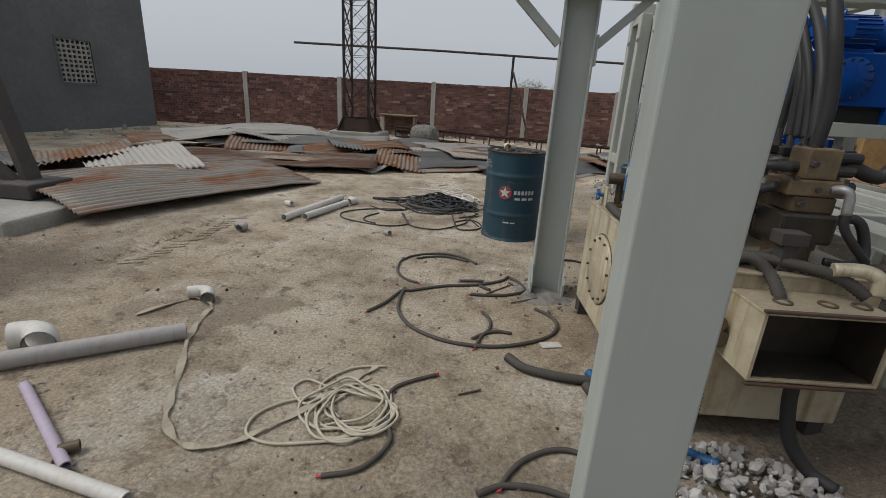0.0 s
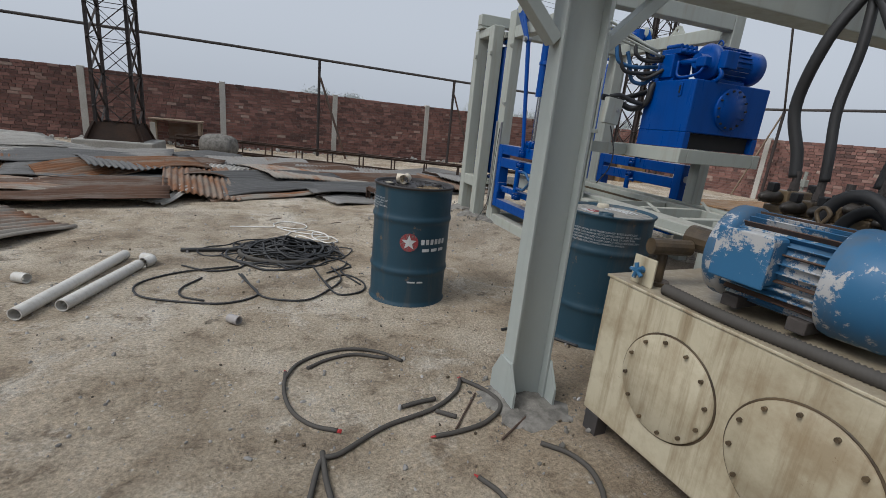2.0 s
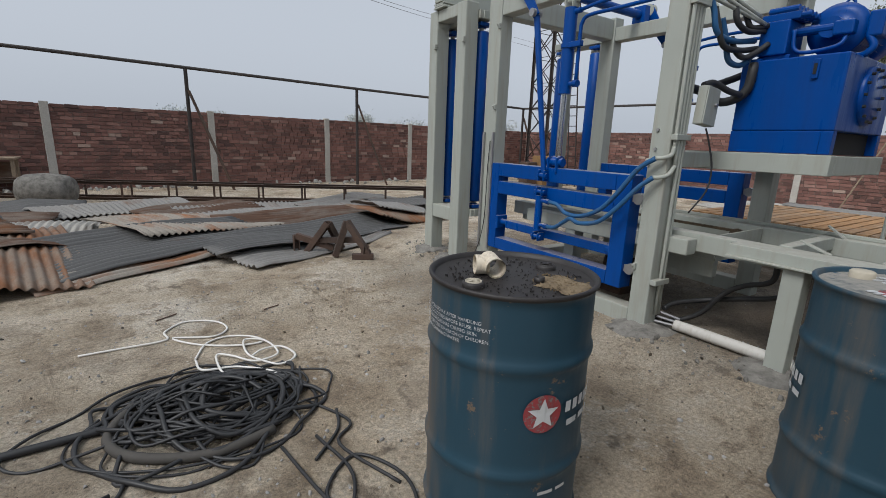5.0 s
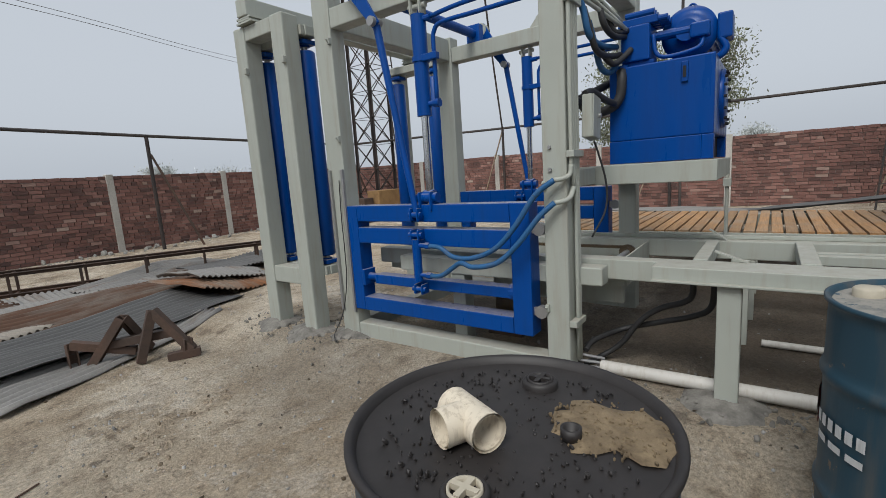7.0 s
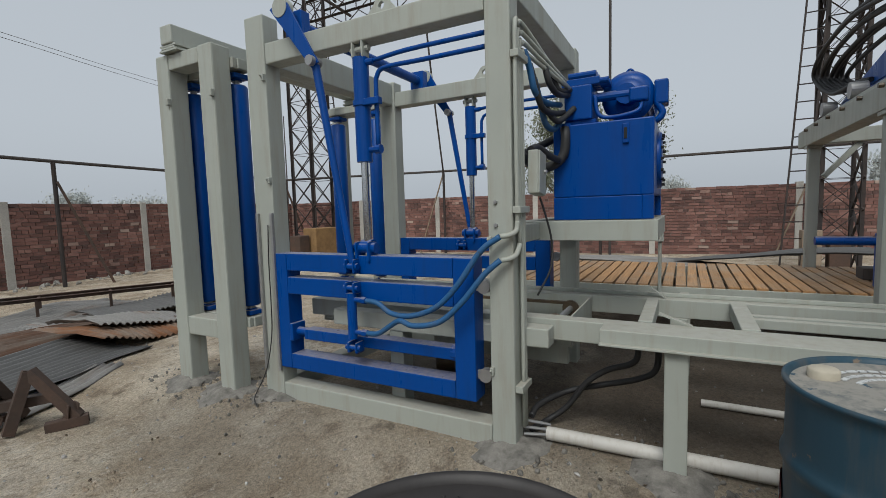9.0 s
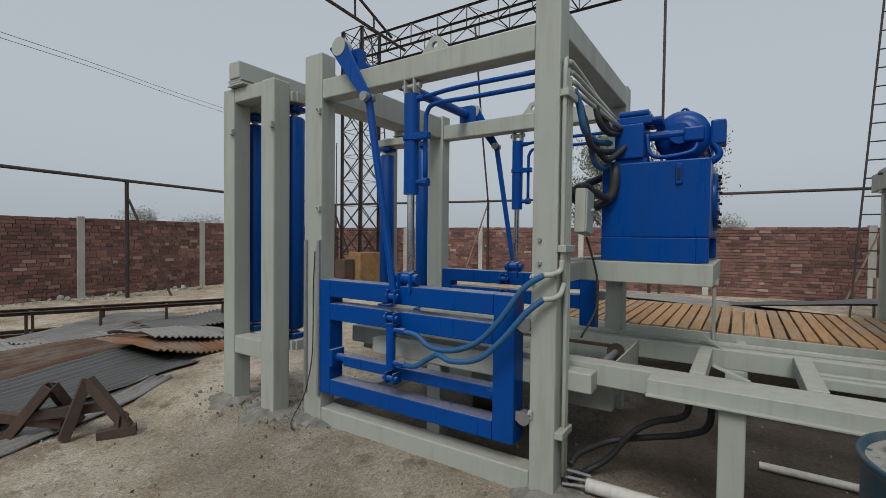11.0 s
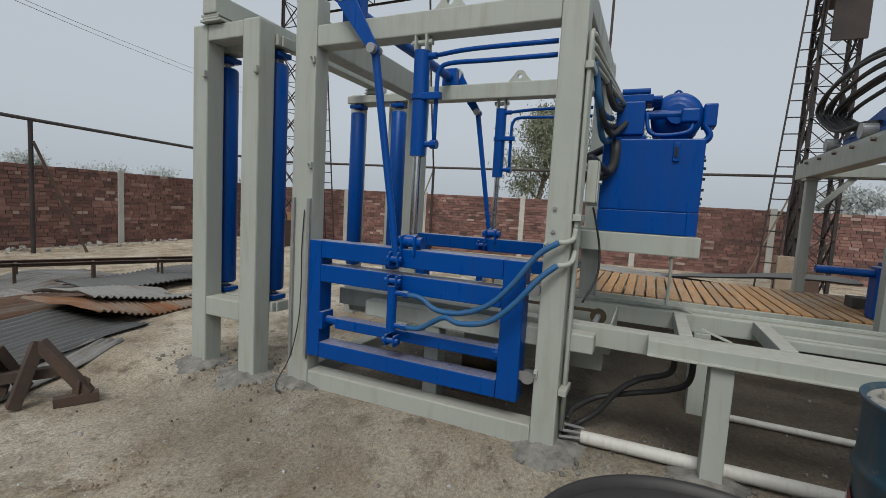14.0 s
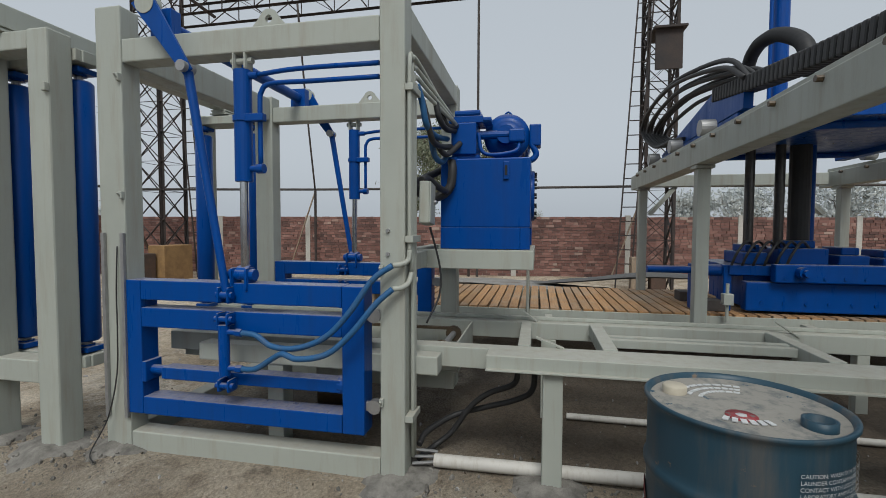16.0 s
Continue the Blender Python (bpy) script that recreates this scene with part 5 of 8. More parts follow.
    part("pipe", bm, BLUE, u)
    bm = bmesh.new()
    tube(bm, [(2.80, 4.70, 2.17), (2.80, 4.695, 2.20), (2.80, 4.72, 2.225), (2.80, 4.745, 2.20), (2.80, 4.74, 2.17)], 0.007, 8, 4)
    part("lifting_eye", bm, BLUE, motor)
    # hoses from the block to the post, and a thick return hose into the tank
    ho = thing("hose_bundle", (2.3, 5.1, 1.6), "dark blue-black hydraulic hoses looped from the valve block", "hoses")
    runs = (((2.02, 2.20), (2.06, 2.12), (2.10, 2.00), (2.26, 1.97), (2.50, 2.00)), ((2.08, 2.14), (2.10, 2.05), (2.16, 1.93), (2.32, 1.92), (2.50, 1.95)), ((2.14, 2.22), (2.22, 2.20), (2.24, 2.08), (2.34, 2.03), (2.50, 2.05)), ((2.20, 2.10), (2.24, 1.98), (2.27, 1.86), (2.38, 1.84), (2.46, 1.90), (2.52, 1.93)), ((2.26, 2.20), (2.34, 2.16), (2.38, 2.06), (2.50, 2.08)), ((2.30, 2.0), (2.30, 1.92), (2.36, 1.88), (2.44, 1.92), (2.50, 1.97)))
    for i, run in enumerate(runs):
        bm = bmesh.new()
        n = len(run)
        tube(bm, [(x, 5.155 - 0.012 * (i % 3) - (0.07 + 0.012 * i) * k / (n - 1), z) for k, (x, z) in enumerate(run)], 0.0175, 10, 7)
        part("hose", bm, RUBBER if i % 3 else BLUEHOSE, ho)
    bm = bmesh.new()
    tube(bm, [(2.47, 5.05, 1.85), (2.445, 5.04, 1.80), (2.44, 5.05, 1.70), (2.42, 5.10, 1.64), (2.36, 5.18, 1.62), (2.25, 5.24, 1.68), (2.1, 5.27, 1.70)], 0.028, 10, 6)
    tube(bm, [(2.60, 5.10, 1.84), (2.56, 5.16, 1.80), (2.45, 5.22, 1.75), (2.3, 5.26, 1.70)], 0.024, 10, 6)
    part("return_hose", bm, RUBBER, ho)
    bm = bmesh.new()
    rod(bm, (2.49, 5.05, 1.845), (2.49, 5.05, 1.88), 0.036, n=12)
    part("hose_fitting", bm, BLUEBOX, ho)


power_unit()


def post_pipes():
    p = thing("pipe_run", (1.94, 5.13, 0.3), "grey and blue hydraulic pipes clamped along the frame post", "pipes")
    for i in range(4):
        bm = bmesh.new()
        x = FX + 0.02 + 0.032 * i
        y = YD0 - 0.02
        top = 2.30 - 0.04 * i
        if i < 2:
            tube(bm, [(x, y, 1.30 - 0.11 * i), (x, y, 1.5), (x, y, top - 0.05), (x + 0.03, y - 0.005, top), (x + 0.10, y - 0.02, top), (2.44, 5.06 - 0.02 * i, 2.12)], 0.012, 8, 4)
        else:
            tube(bm, [(x, y, 0.20), (x, y, 1.5), (x, y, top - 0.05), (x + 0.03, y - 0.005, top), (x + 0.10, y - 0.02, top), (2.46, 5.02, 2.08)], 0.012, 8, 4)
        part("pipe", bm, GREY, p)
    for z in (2.13, 1.36, 0.42):
        bm = bmesh.new()
        box(bm, FX - 0.005, FX + 0.15, YD0 - 0.045, YD0 - 0.002, z, z + 0.035, 0.003)
        part("clamp", bm, GREY, p)
    bm = bmesh.new()
    for i in range(2):
        z = 1.30 - 0.12 * i
        tube(bm, [(FX + 0.02 + 0.032 * i, YD0 - 0.02, z + 0.02), (FX + 0.01, YD0 - 0.015, z - 0.03), (FX - 0.03, YD0 + 0.01, z - 0.05), (FX - 0.05, YD0 + 0.05, z - 0.055)], 0.014, 8, 5)
    part("elbow", bm, GREY, p)
    h = thing("gate_hose", (1.8, 5.7, 0.6), "dusty blue-sprayed rubber hoses hanging on the gate", "hoses")
    bm = bmesh.new()
    tube(bm, [(FX - 0.05, YD0 + 0.05, 1.245), (FX - 0.07, 5.33, 1.17), (FX - 0.09, 5.45, 1.0), (FX - 0.09, 5.58, 0.87), (FX - 0.08, 5.75, 0.80), (FX - 0.07, 5.90, 0.80), (FX - 0.06, 6.0, 0.85), (FX - 0.06, 6.10, 0.86)], 0.016, 10, 7)
    part("hose", bm, BLUEHOSE, h)
    bm = bmesh.new()
    tube(bm, [(FX - 0.05, YD0 + 0.05, 1.125), (FX - 0.08, 5.31, 1.05), (FX - 0.11, 5.43, 0.90), (FX - 0.12, 5.56, 0.79), (FX - 0.12, 5.72, 0.755), (FX - 0.1, 5.82, 0.77), (FX - 0.08, 5.90, 0.73), (FX - 0.07, 6.0, 0.67), (FX - 0.06, 6.10, 0.66)], 0.016, 10, 7)
    part("hose", bm, BLUEHOSE, h)
    jb = thing("switch_box", (2.2, 5.2, 1.45), "small grey steel switch box on the post", "switch box")
    bm = bmesh.new()
    face_box(bm, pose(2.12, 5.125, 1.57, 0, 5, 4), 0.17, 0.055, 0.23, 0.006)
    part("case", bm, GREY, jb)
    bm = bmesh.new()
    face_box(bm, pose(2.122, 5.093, 1.57, 0, 5, 4), 0.165, 0.008, 0.225, 0.003)
    lid = part("lid", bm, GREY, jb)
    bm = bmesh.new()
    rod(bm, (2.16, 5.092, 1.58), (2.16, 5.077, 1.58), 0.012, n=8)
    part("lock", bm, STEEL, lid)
    bm = bmesh.new()
    tube(bm, [(2.13, 5.11, 1.44), (2.15, 5.09, 1.36), (2.18, 5.06, 1.2), (2.16, 5.06, 1.05), (2.1, 5.12, 0.9)], 0.006, 6)
    part("cable", bm, BLACKCABLE, jb)
    bm = bmesh.new()
    tube(bm, [(2.1, 5.15, 1.70), (2.2, 5.14, 1.72), (2.3, 5.10, 1.68), (2.4, 5.07, 1.66)], 0.02, 8)
    part("conduit", bm, RUBBER, jb)


post_pipes()


# ---- conveyor frame, deck of planks ----
def channel(bm, a, b, h=0.1, w=0.05, t=0.008, side=1):
    """A C-section from a to b, its back on one side."""
    m, length = along(a, b)
    face_box(bm, m, t, h, length)
    face_box(bm, m @ Matrix.Translation((side * w / 2, h / 2 - t / 2, 0)), w, t, length)
    face_box(bm, m @ Matrix.Translation((side * w / 2, -h / 2 + t / 2, 0)), w, t, length)


def conveyor():
    c = thing("conveyor_frame", (2.5, 4.0, 0.1), "grey steel conveyor frame with open cross members", "conveyor")
    for x0, x1, z0, z1, y0, y1, nm in ((2.10, 2.20, 0.66, 0.775, -1.2, 6.8, "long_beam"), (2.86, 2.96, 0.66, 0.775, -1.2, 6.8, "long_beam")):
        bm = bmesh.new()
        box(bm, x0, x1, y0, y1, z0, z1, 0.005)
        part(nm, bm, GREY, c)
    bm = bmesh.new()
    box(bm, 2.945, 2.975, -1.2, 6.8, 0.776, 0.80, 0.003)
    part("track", bm, GREY, c)
    bm = bmesh.new()
    box(bm, 1.93, 1.945, -1.2, 4.765, 0.712, 0.785, 0.003)
    box(bm, 1.9455, 2.098, -1.2, 4.765, 0.772, 0.785, 0.003)
    box(bm, 1.90, 1.9295, -1.2, 4.765, 0.712, 0.722, 0.002)
    part("edge_channel", bm, GREY, c)
    for y, w in ((4.58, 0.07), (4.12, 0.08), (3.05, 0.08), (1.9, 0.08), (0.7, 0.08)):
        bm = bmesh.new()
        box(bm, 2.201, 2.859, y - w / 2, y + w / 2, 0.70, 0.782, 0.005)
        part("cross_member", bm, GREY, c)
    for x in (2.47, 2.56):
        bm = bmesh.new()
        box(bm, x, x + 0.045, 3.09, 4.08, 0.722, 0.772, 0.004)
        part("inner_bar", bm, GREY, c)
    for x, y in ((1.99, 4.43), (1.99, 2.2), (1.99, 0.2), (2.91, 4.43), (2.91, 2.2), (2.91, 0.2), (2.05, 6.0), (2.9, 6.0)):
        bm = bmesh.new()
        box(bm, x - 0.055, x + 0.055, y - 0.05, y + 0.05, gz(x, y) - 0.02, 0.711 if x < 2 else 0.66, 0.006)
        part("leg", bm, GREY, c)
    for x, y, a in ((2.90, 4.60, 35), (2.87, 3.02, 35), (2.2, 4.5, 20)):
        bm = bmesh.new()
        face_box(bm, pose(x, y - 0.06, 0.80, 0, 0, 90) @ pose(0, 0, 0, 0, -a, 0), 0.16, 0.035, 0.008)
        part("tab", bm, GREY, c)
    # chain trough with sprockets
    t = thing("chain_trough", (2.5, 5.7, 0.5), "grey steel trough with a greasy roller chain", "trough")
    bm = bmesh.new()
    box(bm, 2.22, 2.23, 4.97, 6.80, 0.60, 0.77, 0.003)
    box(bm, 2.84, 2.85, 4.97, 6.80, 0.60, 0.77, 0.003)
    box(bm, 2.231, 2.839, 4.96, 4.97, 0.60, 0.77, 0.003)
    box(bm, 2.22, 2.85, 4.96, 6.80, 0.59, 0.5995, 0)
    part("trough_plate", bm, GREY, t)
    for x in (2.32, 2.74):
        bm = bmesh.new()
        for i in range(60):
            y = 5.08 + i * 0.029
            rod(bm, (x - 0.012, y, 0.735), (x + 0.012, y, 0.735), 0.010, n=6)
            face_box(bm, Matrix.Translation((x - 0.014, y + 0.014, 0.735)), 0.004, 0.034, 0.018)
            face_box(bm, Matrix.Translation((x + 0.014, y + 0.014, 0.735)), 0.004, 0.034, 0.018)
        part("chain", bm, OILY, t, "greasy roller chain")
        bm = bmesh.new()
        rod(bm, (x - 0.01, 5.08, 0.70), (x + 0.01, 5.08, 0.70), 0.055, n=14)
        part("sprocket", bm, OILY, t)
    bm = bmesh.new()
    rod(bm, (2.25, 5.08, 0.70), (2.82, 5.08, 0.70), 0.02, n=12)
    part("shaft", bm, STEEL, t)
    # hopper box in front of the trough
    b = thing("guard_box", (2.06, 5.2, 0.55), "grey folded steel guard box under the rail", "guard")
    bm = bmesh.new()
    box(bm, 1.985, 2.095, 5.03, 6.5, 0.64, 0.745, 0.008)
    part("cover", bm, GREY, b)
    bm = bmesh.new()
    box(bm, 2.30, 2.36, 5.0, 5.9, 0.46, 0.588, 0.005)
    part("skirt", bm, GREY, b)
    # wooden-topped deck
    d = thing("plank_deck", (5.1, 3, 0.5), "deck of raw wooden planks on grey steel beams", "deck")
    for x0, x1, z0, z1 in ((3.42, 3.50, 0.55, 0.70), (4.2, 4.27, 0.5, 0.625), (5.85, 5.92, 0.5, 0.625)):
        bm = bmesh.new()
        box(bm, x0, x1, -2.6, 6.3, z0, z1, 0.005)
        part("long_beam", bm, GREY, d)
    bm = bmesh.new()
    box(bm, 4.17, 4.198, -2.6, 6.3, 0.56, 0.64, 0.003)
    part("chain_guard", bm, GREY, d)
    for y in (-2.2, 0.0, 2.2, 4.4, 6.2):
        for x in (3.46, 4.24, 5.88):
            bm = bmesh.new()
            box(bm, x - 0.04, x + 0.04, y - 0.04, y + 0.04, gz(x, y) - 0.02, 0.50 if x > 4 else 0.548, 0.005)
            part("leg", bm, GREY, d)
        bm = bmesh.new()
        box(bm, 3.502, 4.168, y - 0.035, y + 0.035, 0.52, 0.60, 0.004)
        part("cross_member", bm, GREY, d)
    plank = bmesh.new()
    face_box(plank, Matrix.Identity(4), 1.72, 0.083, 0.028, 0.003)
    plank_mesh = mesh_of("plank", plank, WOOD)
    y = -2.5
    rng = random.Random(3)
    while y < 6.2:
        ob = new("plank", plank_mesh)
        ob.parent = d
        ob.matrix_basis = TOP[d].inverted() @ pose(5.06 + rng.uniform(-0.01, 0.01), y, 0.640 + rng.uniform(0, 0.003), 0, 0, rng.uniform(-0.4, 0.4))
        y += 0.102
    bm = bmesh.new()
    rod(bm, (4.15, 4.6, 0.56), (4.15, 4.6, 1.2), 0.015, n=8)
    box(bm, 4.12, 4.18, 4.57, 4.63, 1.05, 1.12, 0.004)
    part("stop_rod", bm, GREY, d)
    bm = bmesh.new()
    rod(bm, (4.1, 2.85, 0.6), (4.1, 2.85, 0.95), 0.015, n=8)
    box(bm, 4.06, 4.14, 2.81, 2.89, 0.76, 0.86, 0.004)
    part("stop_rod", bm, GREY, d)


conveyor()


# ---- block press carriage on the gantry ----
def block_press():
    c = thing("press_carriage", (4.4, 2.1, 2.17), "blue carriage with hoses riding on the gantry rails", "carriage")
    for y in (1.2, 2.98):
        bm = bmesh.new()
        box(bm, 3.4, 5.5, y, y + 0.1, 2.19, 2.30, 0.008)
        part("side_frame", bm, BLUE, c)
    bm = bmesh.new()
    box(bm, 3.4, 5.3, 1.302, 2.978, 2.24, 2.34, 0.006)
    part("deck_plate", bm, BLUE, c)
    bm = bmesh.new()
    vs = [(5.5, 2.30), (3.3, 2.30), (3.3, 2.47), (3.86, 2.58)]
    fr = [bm.verts.new((x, 3.085, z)) for x, z in vs]
    bk = [bm.verts.new((x, 3.02, z)) for x, z in vs]
    bm.faces.new(fr)
    bm.faces.new(bk)
    for i in range(4):
        bm.faces.new((fr[i], fr[(i + 1) % 4], bk[(i + 1) % 4], bk[i]))
    part("side_plate", bm, BLUE, c)
    for x in (3.65, 4.5, 5.35):
        for y in (3.2, 1.06):
            bm = bmesh.new()
            rod(bm, (x, y - 0.05, 2.24), (x, y + 0.06, 2.24), 0.065, n=20)
            part("wheel", bm, STEEL, c)
    bm = bmesh.new()
    rod(bm, (4.77, 2.2, 2.3), (4.77, 2.2, 3.7), 0.07, n=22)
    rod(bm, (4.72, 2.31, 2.3), (4.72, 2.31, 3.7), 0.018, n=10)
    part("lift_cylinder", bm, BLUE, c, "tall blue hydraulic cylinder")
    for (x, y, r, mat) in ((4.6, 2.50, 0.042, GREASY), (4.6, 2.24, 0.042, GREASY), (4.66, 2.04, 0.09, RUBBER), (4.72, 1.93, 0.05, BLUEBOX)):
        bm = bmesh.new()
        rod(bm, (x, y, 1.15), (x, y, 2.32), r, n=18)
        part("guide_rod", bm, mat, c)
    for x in (3.6, 5.2):
        bm = bmesh.new()
        rod(bm, (x, 1.3, 2.22), (x, 2.97, 2.22), 0.035, n=14)
        part("axle", bm, BLUE, c)
    h = thing("cable_chain", (2.6, 3.0, 2.2), "black ribbed cable chain and looping hoses along the gantry beam", "cable chain")
    for i in range(44):
        bm = bmesh.new()
        x = 1.5 + i * 0.055
        z = 2.27 + 0.28 * (i / 43) ** 1.25
        face_box(bm, pose(x, 3.04, z, 0, -7, 0), 0.05, 0.12, 0.115, 0.012)
        part("chain_link", bm, RUBBER, h)
    rng = random.Random(8)
    for i in range(8):
        bm = bmesh.new()
        y = 3.10 - 0.03 * i
        s = rng.uniform(-0.05, 0.05)
        k = 1 - 0.055 * i
        tube(bm, [(3.25, y, 2.50), (3.56, y + 0.03, 2.40 + 0.30 * k + s), (4.31, y + 0.08, 2.40 + 0.46 * k + s), (4.9 * (0.9 + 0.1 * k), y + 0.12, 2.36 + 0.54 * k + s), (5.0 + 0.6 * k, y + 0.14, 2.36 + 0.47 * k + s), (5.2 + 0.7 * k, y + 0.12, 2.40 + 0.25 * k), (4.9 + 0.5 * k, y + 0.08, 2.39), (4.85, y + 0.04, 2.36), (4.6, y, 2.33)], 0.02, 8, 6)
        part("hose", bm, RUBBER, h)
    bm = bmesh.new()
    tube(bm, [(4.12, 2.75, 2.34), (4.10, 2.75, 2.80), (3.95, 2.75, 2.94), (3.72, 2.75, 2.94), (3.50, 2.75, 2.87), (3.25, 2.75, 2.72), (3.15, 2.75, 2.55), (3.1, 2.80, 2.48)], 0.055, 10, 6, 0.004)
    part("conduit", bm, RUBBER, h)
    mo = thing("block_mould", (4.5, 2.0, 0.66), "heavy blue steel block mould standing on the plank deck", "mould")
    bm = bmesh.new()
    box(bm, 4.30, 4.42, 0.95, 2.62, 0.68, 0.95, 0.012)
    box(bm, 4.421, 5.3, 1.05, 2.6, 0.70, 1.0, 0.008)
    part("mould_box", bm, BLUE, mo)
    bm = bmesh.new()
    box(bm, 4.22, 4.32, 1.02, 2.42, 0.955, 1.12, 0.012)
    part("front_beam", bm, BLUE, mo)
    bm = bmesh.new()
    box(bm, 4.34, 5.25, 1.1, 2.75, 1.005, 1.10, 0.008)
    part("upper_frame", bm, BLUE, mo)
    for y in (1.2, 2.22):
        bm = bmesh.new()
        rod(bm, (4.14, y, 1.05), (4.23, y, 1.05), 0.05, n=16)
        rod(bm, (4.10, y, 1.05), (4.14, y, 1.05), 0.03, n=8)
        part("boss", bm, BLUE, mo)
    for y, w, z1 in ((2.52, 0.10, 1.22), (2.12, 0.20, 1.26), (1.72, 0.12, 1.2), (1.4, 0.1, 1.18)):
        bm = bmesh.new()
        box(bm, 4.38, 4.85, y - w, y + w, 1.102, z1, 0.014)
        box(bm, 4.44, 4.75, y - w * 0.6, y + w * 0.6, z1, z1 + 0.07, 0.012)
        part("press_head", bm, BLUE, mo)
    for i in range(9):
        for x, y, z in ((4.296, 1.05 + i * 0.18, 0.76), (4.216, 1.1 + i * 0.155, 1.0)):
            bm = bmesh.new()
            rod(bm, (x - 0.006, y, z), (x + 0.008, y, z), 0.016, n=6)
            part("bolt", bm, BLUEBOX, mo)
    for y0, y1, r in ((2.62, 2.95, 0.055), (2.95, 3.45, 0.036), (0.5, 1.05, 0.04)):
        bm = bmesh.new()
        rod(bm, (4.45, y0, 1.04), (4.45, y1, 1.04), r, n=16)
        part("side_cylinder", bm, BLUE, mo)
    for y in (2.72, 2.98):
        bm = bmesh.new()
        box(bm, 4.36, 4.54, y, y + 0.07, 0.66, 1.10, 0.01)
        part("bracket", bm, BLUE, mo)
    for x0 in (4.34, 4.95):
        bm = bmesh.new()
        box(bm, x0, x0 + 0.2, 2.74, 3.0, 0.656, 0.76, 0.006)
        part("foot", bm, BLACKSTEEL, mo)
    for i in range(6):
        bm = bmesh.new()
        tube(bm, [(4.30, 2.75 - 0.09 * i, 1.10), (4.26, 2.72 - 0.09 * i, 1.22), (4.32, 2.62 - 0.09 * i, 1.32), (4.44, 2.5 - 0.09 * i, 1.26)], 0.012, 8, 5)
        part("hose", bm, RUBBER, mo)


block_press()


# ---- lattice towers and girders ----
def lattice(name, x, y, w, h, label, z0=0.0, bay=None, mat=None, leg=0.075, plates=True):
    t = thing(name, (x, y, z0), label, "tower", "lattice towers")
    mat = mat or TOWERSTEEL
    bay = bay or w * 0.95
    k = w / 2
    cs = [(x - k, y - k), (x + k, y - k), (x + k, y + k), (x - k, y + k)]
    for cx, cy in cs:
        bm = bmesh.new()
        angle_bar(bm, (cx, cy, z0), (cx, cy, h), leg, 0.008)
        part("leg", bm, mat, t)
    n = max(1, int((h - z0) / bay))
    for s in range(4):
        a, b = cs[s], cs[(s + 1) % 4]
        for i in range(n):
            za, zb = z0 + (h - z0) * i / n, z0 + (h - z0) * (i + 1) / n
            for p, q in (((*a, za), (*b, zb)), ((*b, za), (*a, zb)), ((*a, zb), (*b, zb))):
                bm = bmesh.new()
                bar(bm, p, q, 0.042, 0.009)
                part("brace", bm, mat, t)
    return t


T1, T2, T3 = (-4.24, 13.75), (11.0, 15.2), (10.9, 1.85)
t1 = lattice("lattice_tower", *T1, 0.72, 7.8, "dark rusty lattice tower on a concrete footing", 0.25)
vs0 = [(-0.56, 0.25), (0.56, 0.25), (0.42, 0.62), (-0.42, 0.62)]
for s in range(4):
    m = pose(T1[0], T1[1], 0, 0, 0, 90 * s)
    bm = bmesh.new()
    q = [bm.verts.new(m @ Vector((a, -0.50 + 0.14 * (b - 0.25) / 0.37, b))) for a, b in vs0]
    bm.faces.new(q)
    bmesh.ops.solidify(bm, geom=bm.faces[:], thickness=0.012)
    part("base_plate", bm, RUSTSTEEL, t1)
bm = bmesh.new()
box(bm, T1[0] - 0.75, T1[0] + 0.75, T1[1] - 0.6, T1[1] + 0.6, -0.05, 0.25, 0.03)
solo("tower_footing", bm, CONCRETE, "rough concrete footing under the tower", "footing")
t2 = lattice("lattice_tower", *T2, 0.85, 8.2, "dark rusty lattice tower by the wall corner")
t3 = lattice("lattice_tower", *T3, 0.6, 8.2, "dark rusty lattice tower with a small platform")
bm = bmesh.new()
box(bm, T3[0] - 0.55, T3[0] + 0.35, T3[1] - 0.42, T3[1] + 0.25, 5.75, 5.80, 0.004)
box(bm, T3[0] - 0.45, T3[0] - 0.40, T3[1] - 0.35, T3[1] + 0.2, 4.9, 5.749, 0.004)
part("platform", bm, TOWERSTEEL, t3)


def ladder(a, b, w, label):
    l = thing("ladder", (a[0], a[1], a[2]), label, "ladder", "ladders")
    for s in (-w / 2, w / 2):
        bm = bmesh.new()
        bar(bm, (a[0], a[1] + s, a[2]), (b[0], b[1] + s, b[2]), 0.03)
        part("rail", bm, TOWERSTEEL, l)
    n = int((b[2] - a[2]) / 0.32)
    for i in range(1, n):
        t = i / n
        p = [a[k] + (b[k] - a[k]) * t for k in range(3)]
        bm = bmesh.new()
        rod(bm, (p[0], p[1] - w / 2, p[2]), (p[0], p[1] + w / 2, p[2]), 0.012, n=6)
        part("rung", bm, TOWERSTEEL, l)


ladder((10.5, 2.62, 0), (10.6, 2.15, 8.0), 0.32, "thin rusty steel ladder leaning by the tower")
ladder((11.0, 13.9, 0), (11.0, 14.6, 8.0), 0.32, "thin rusty steel ladder beside the tower")


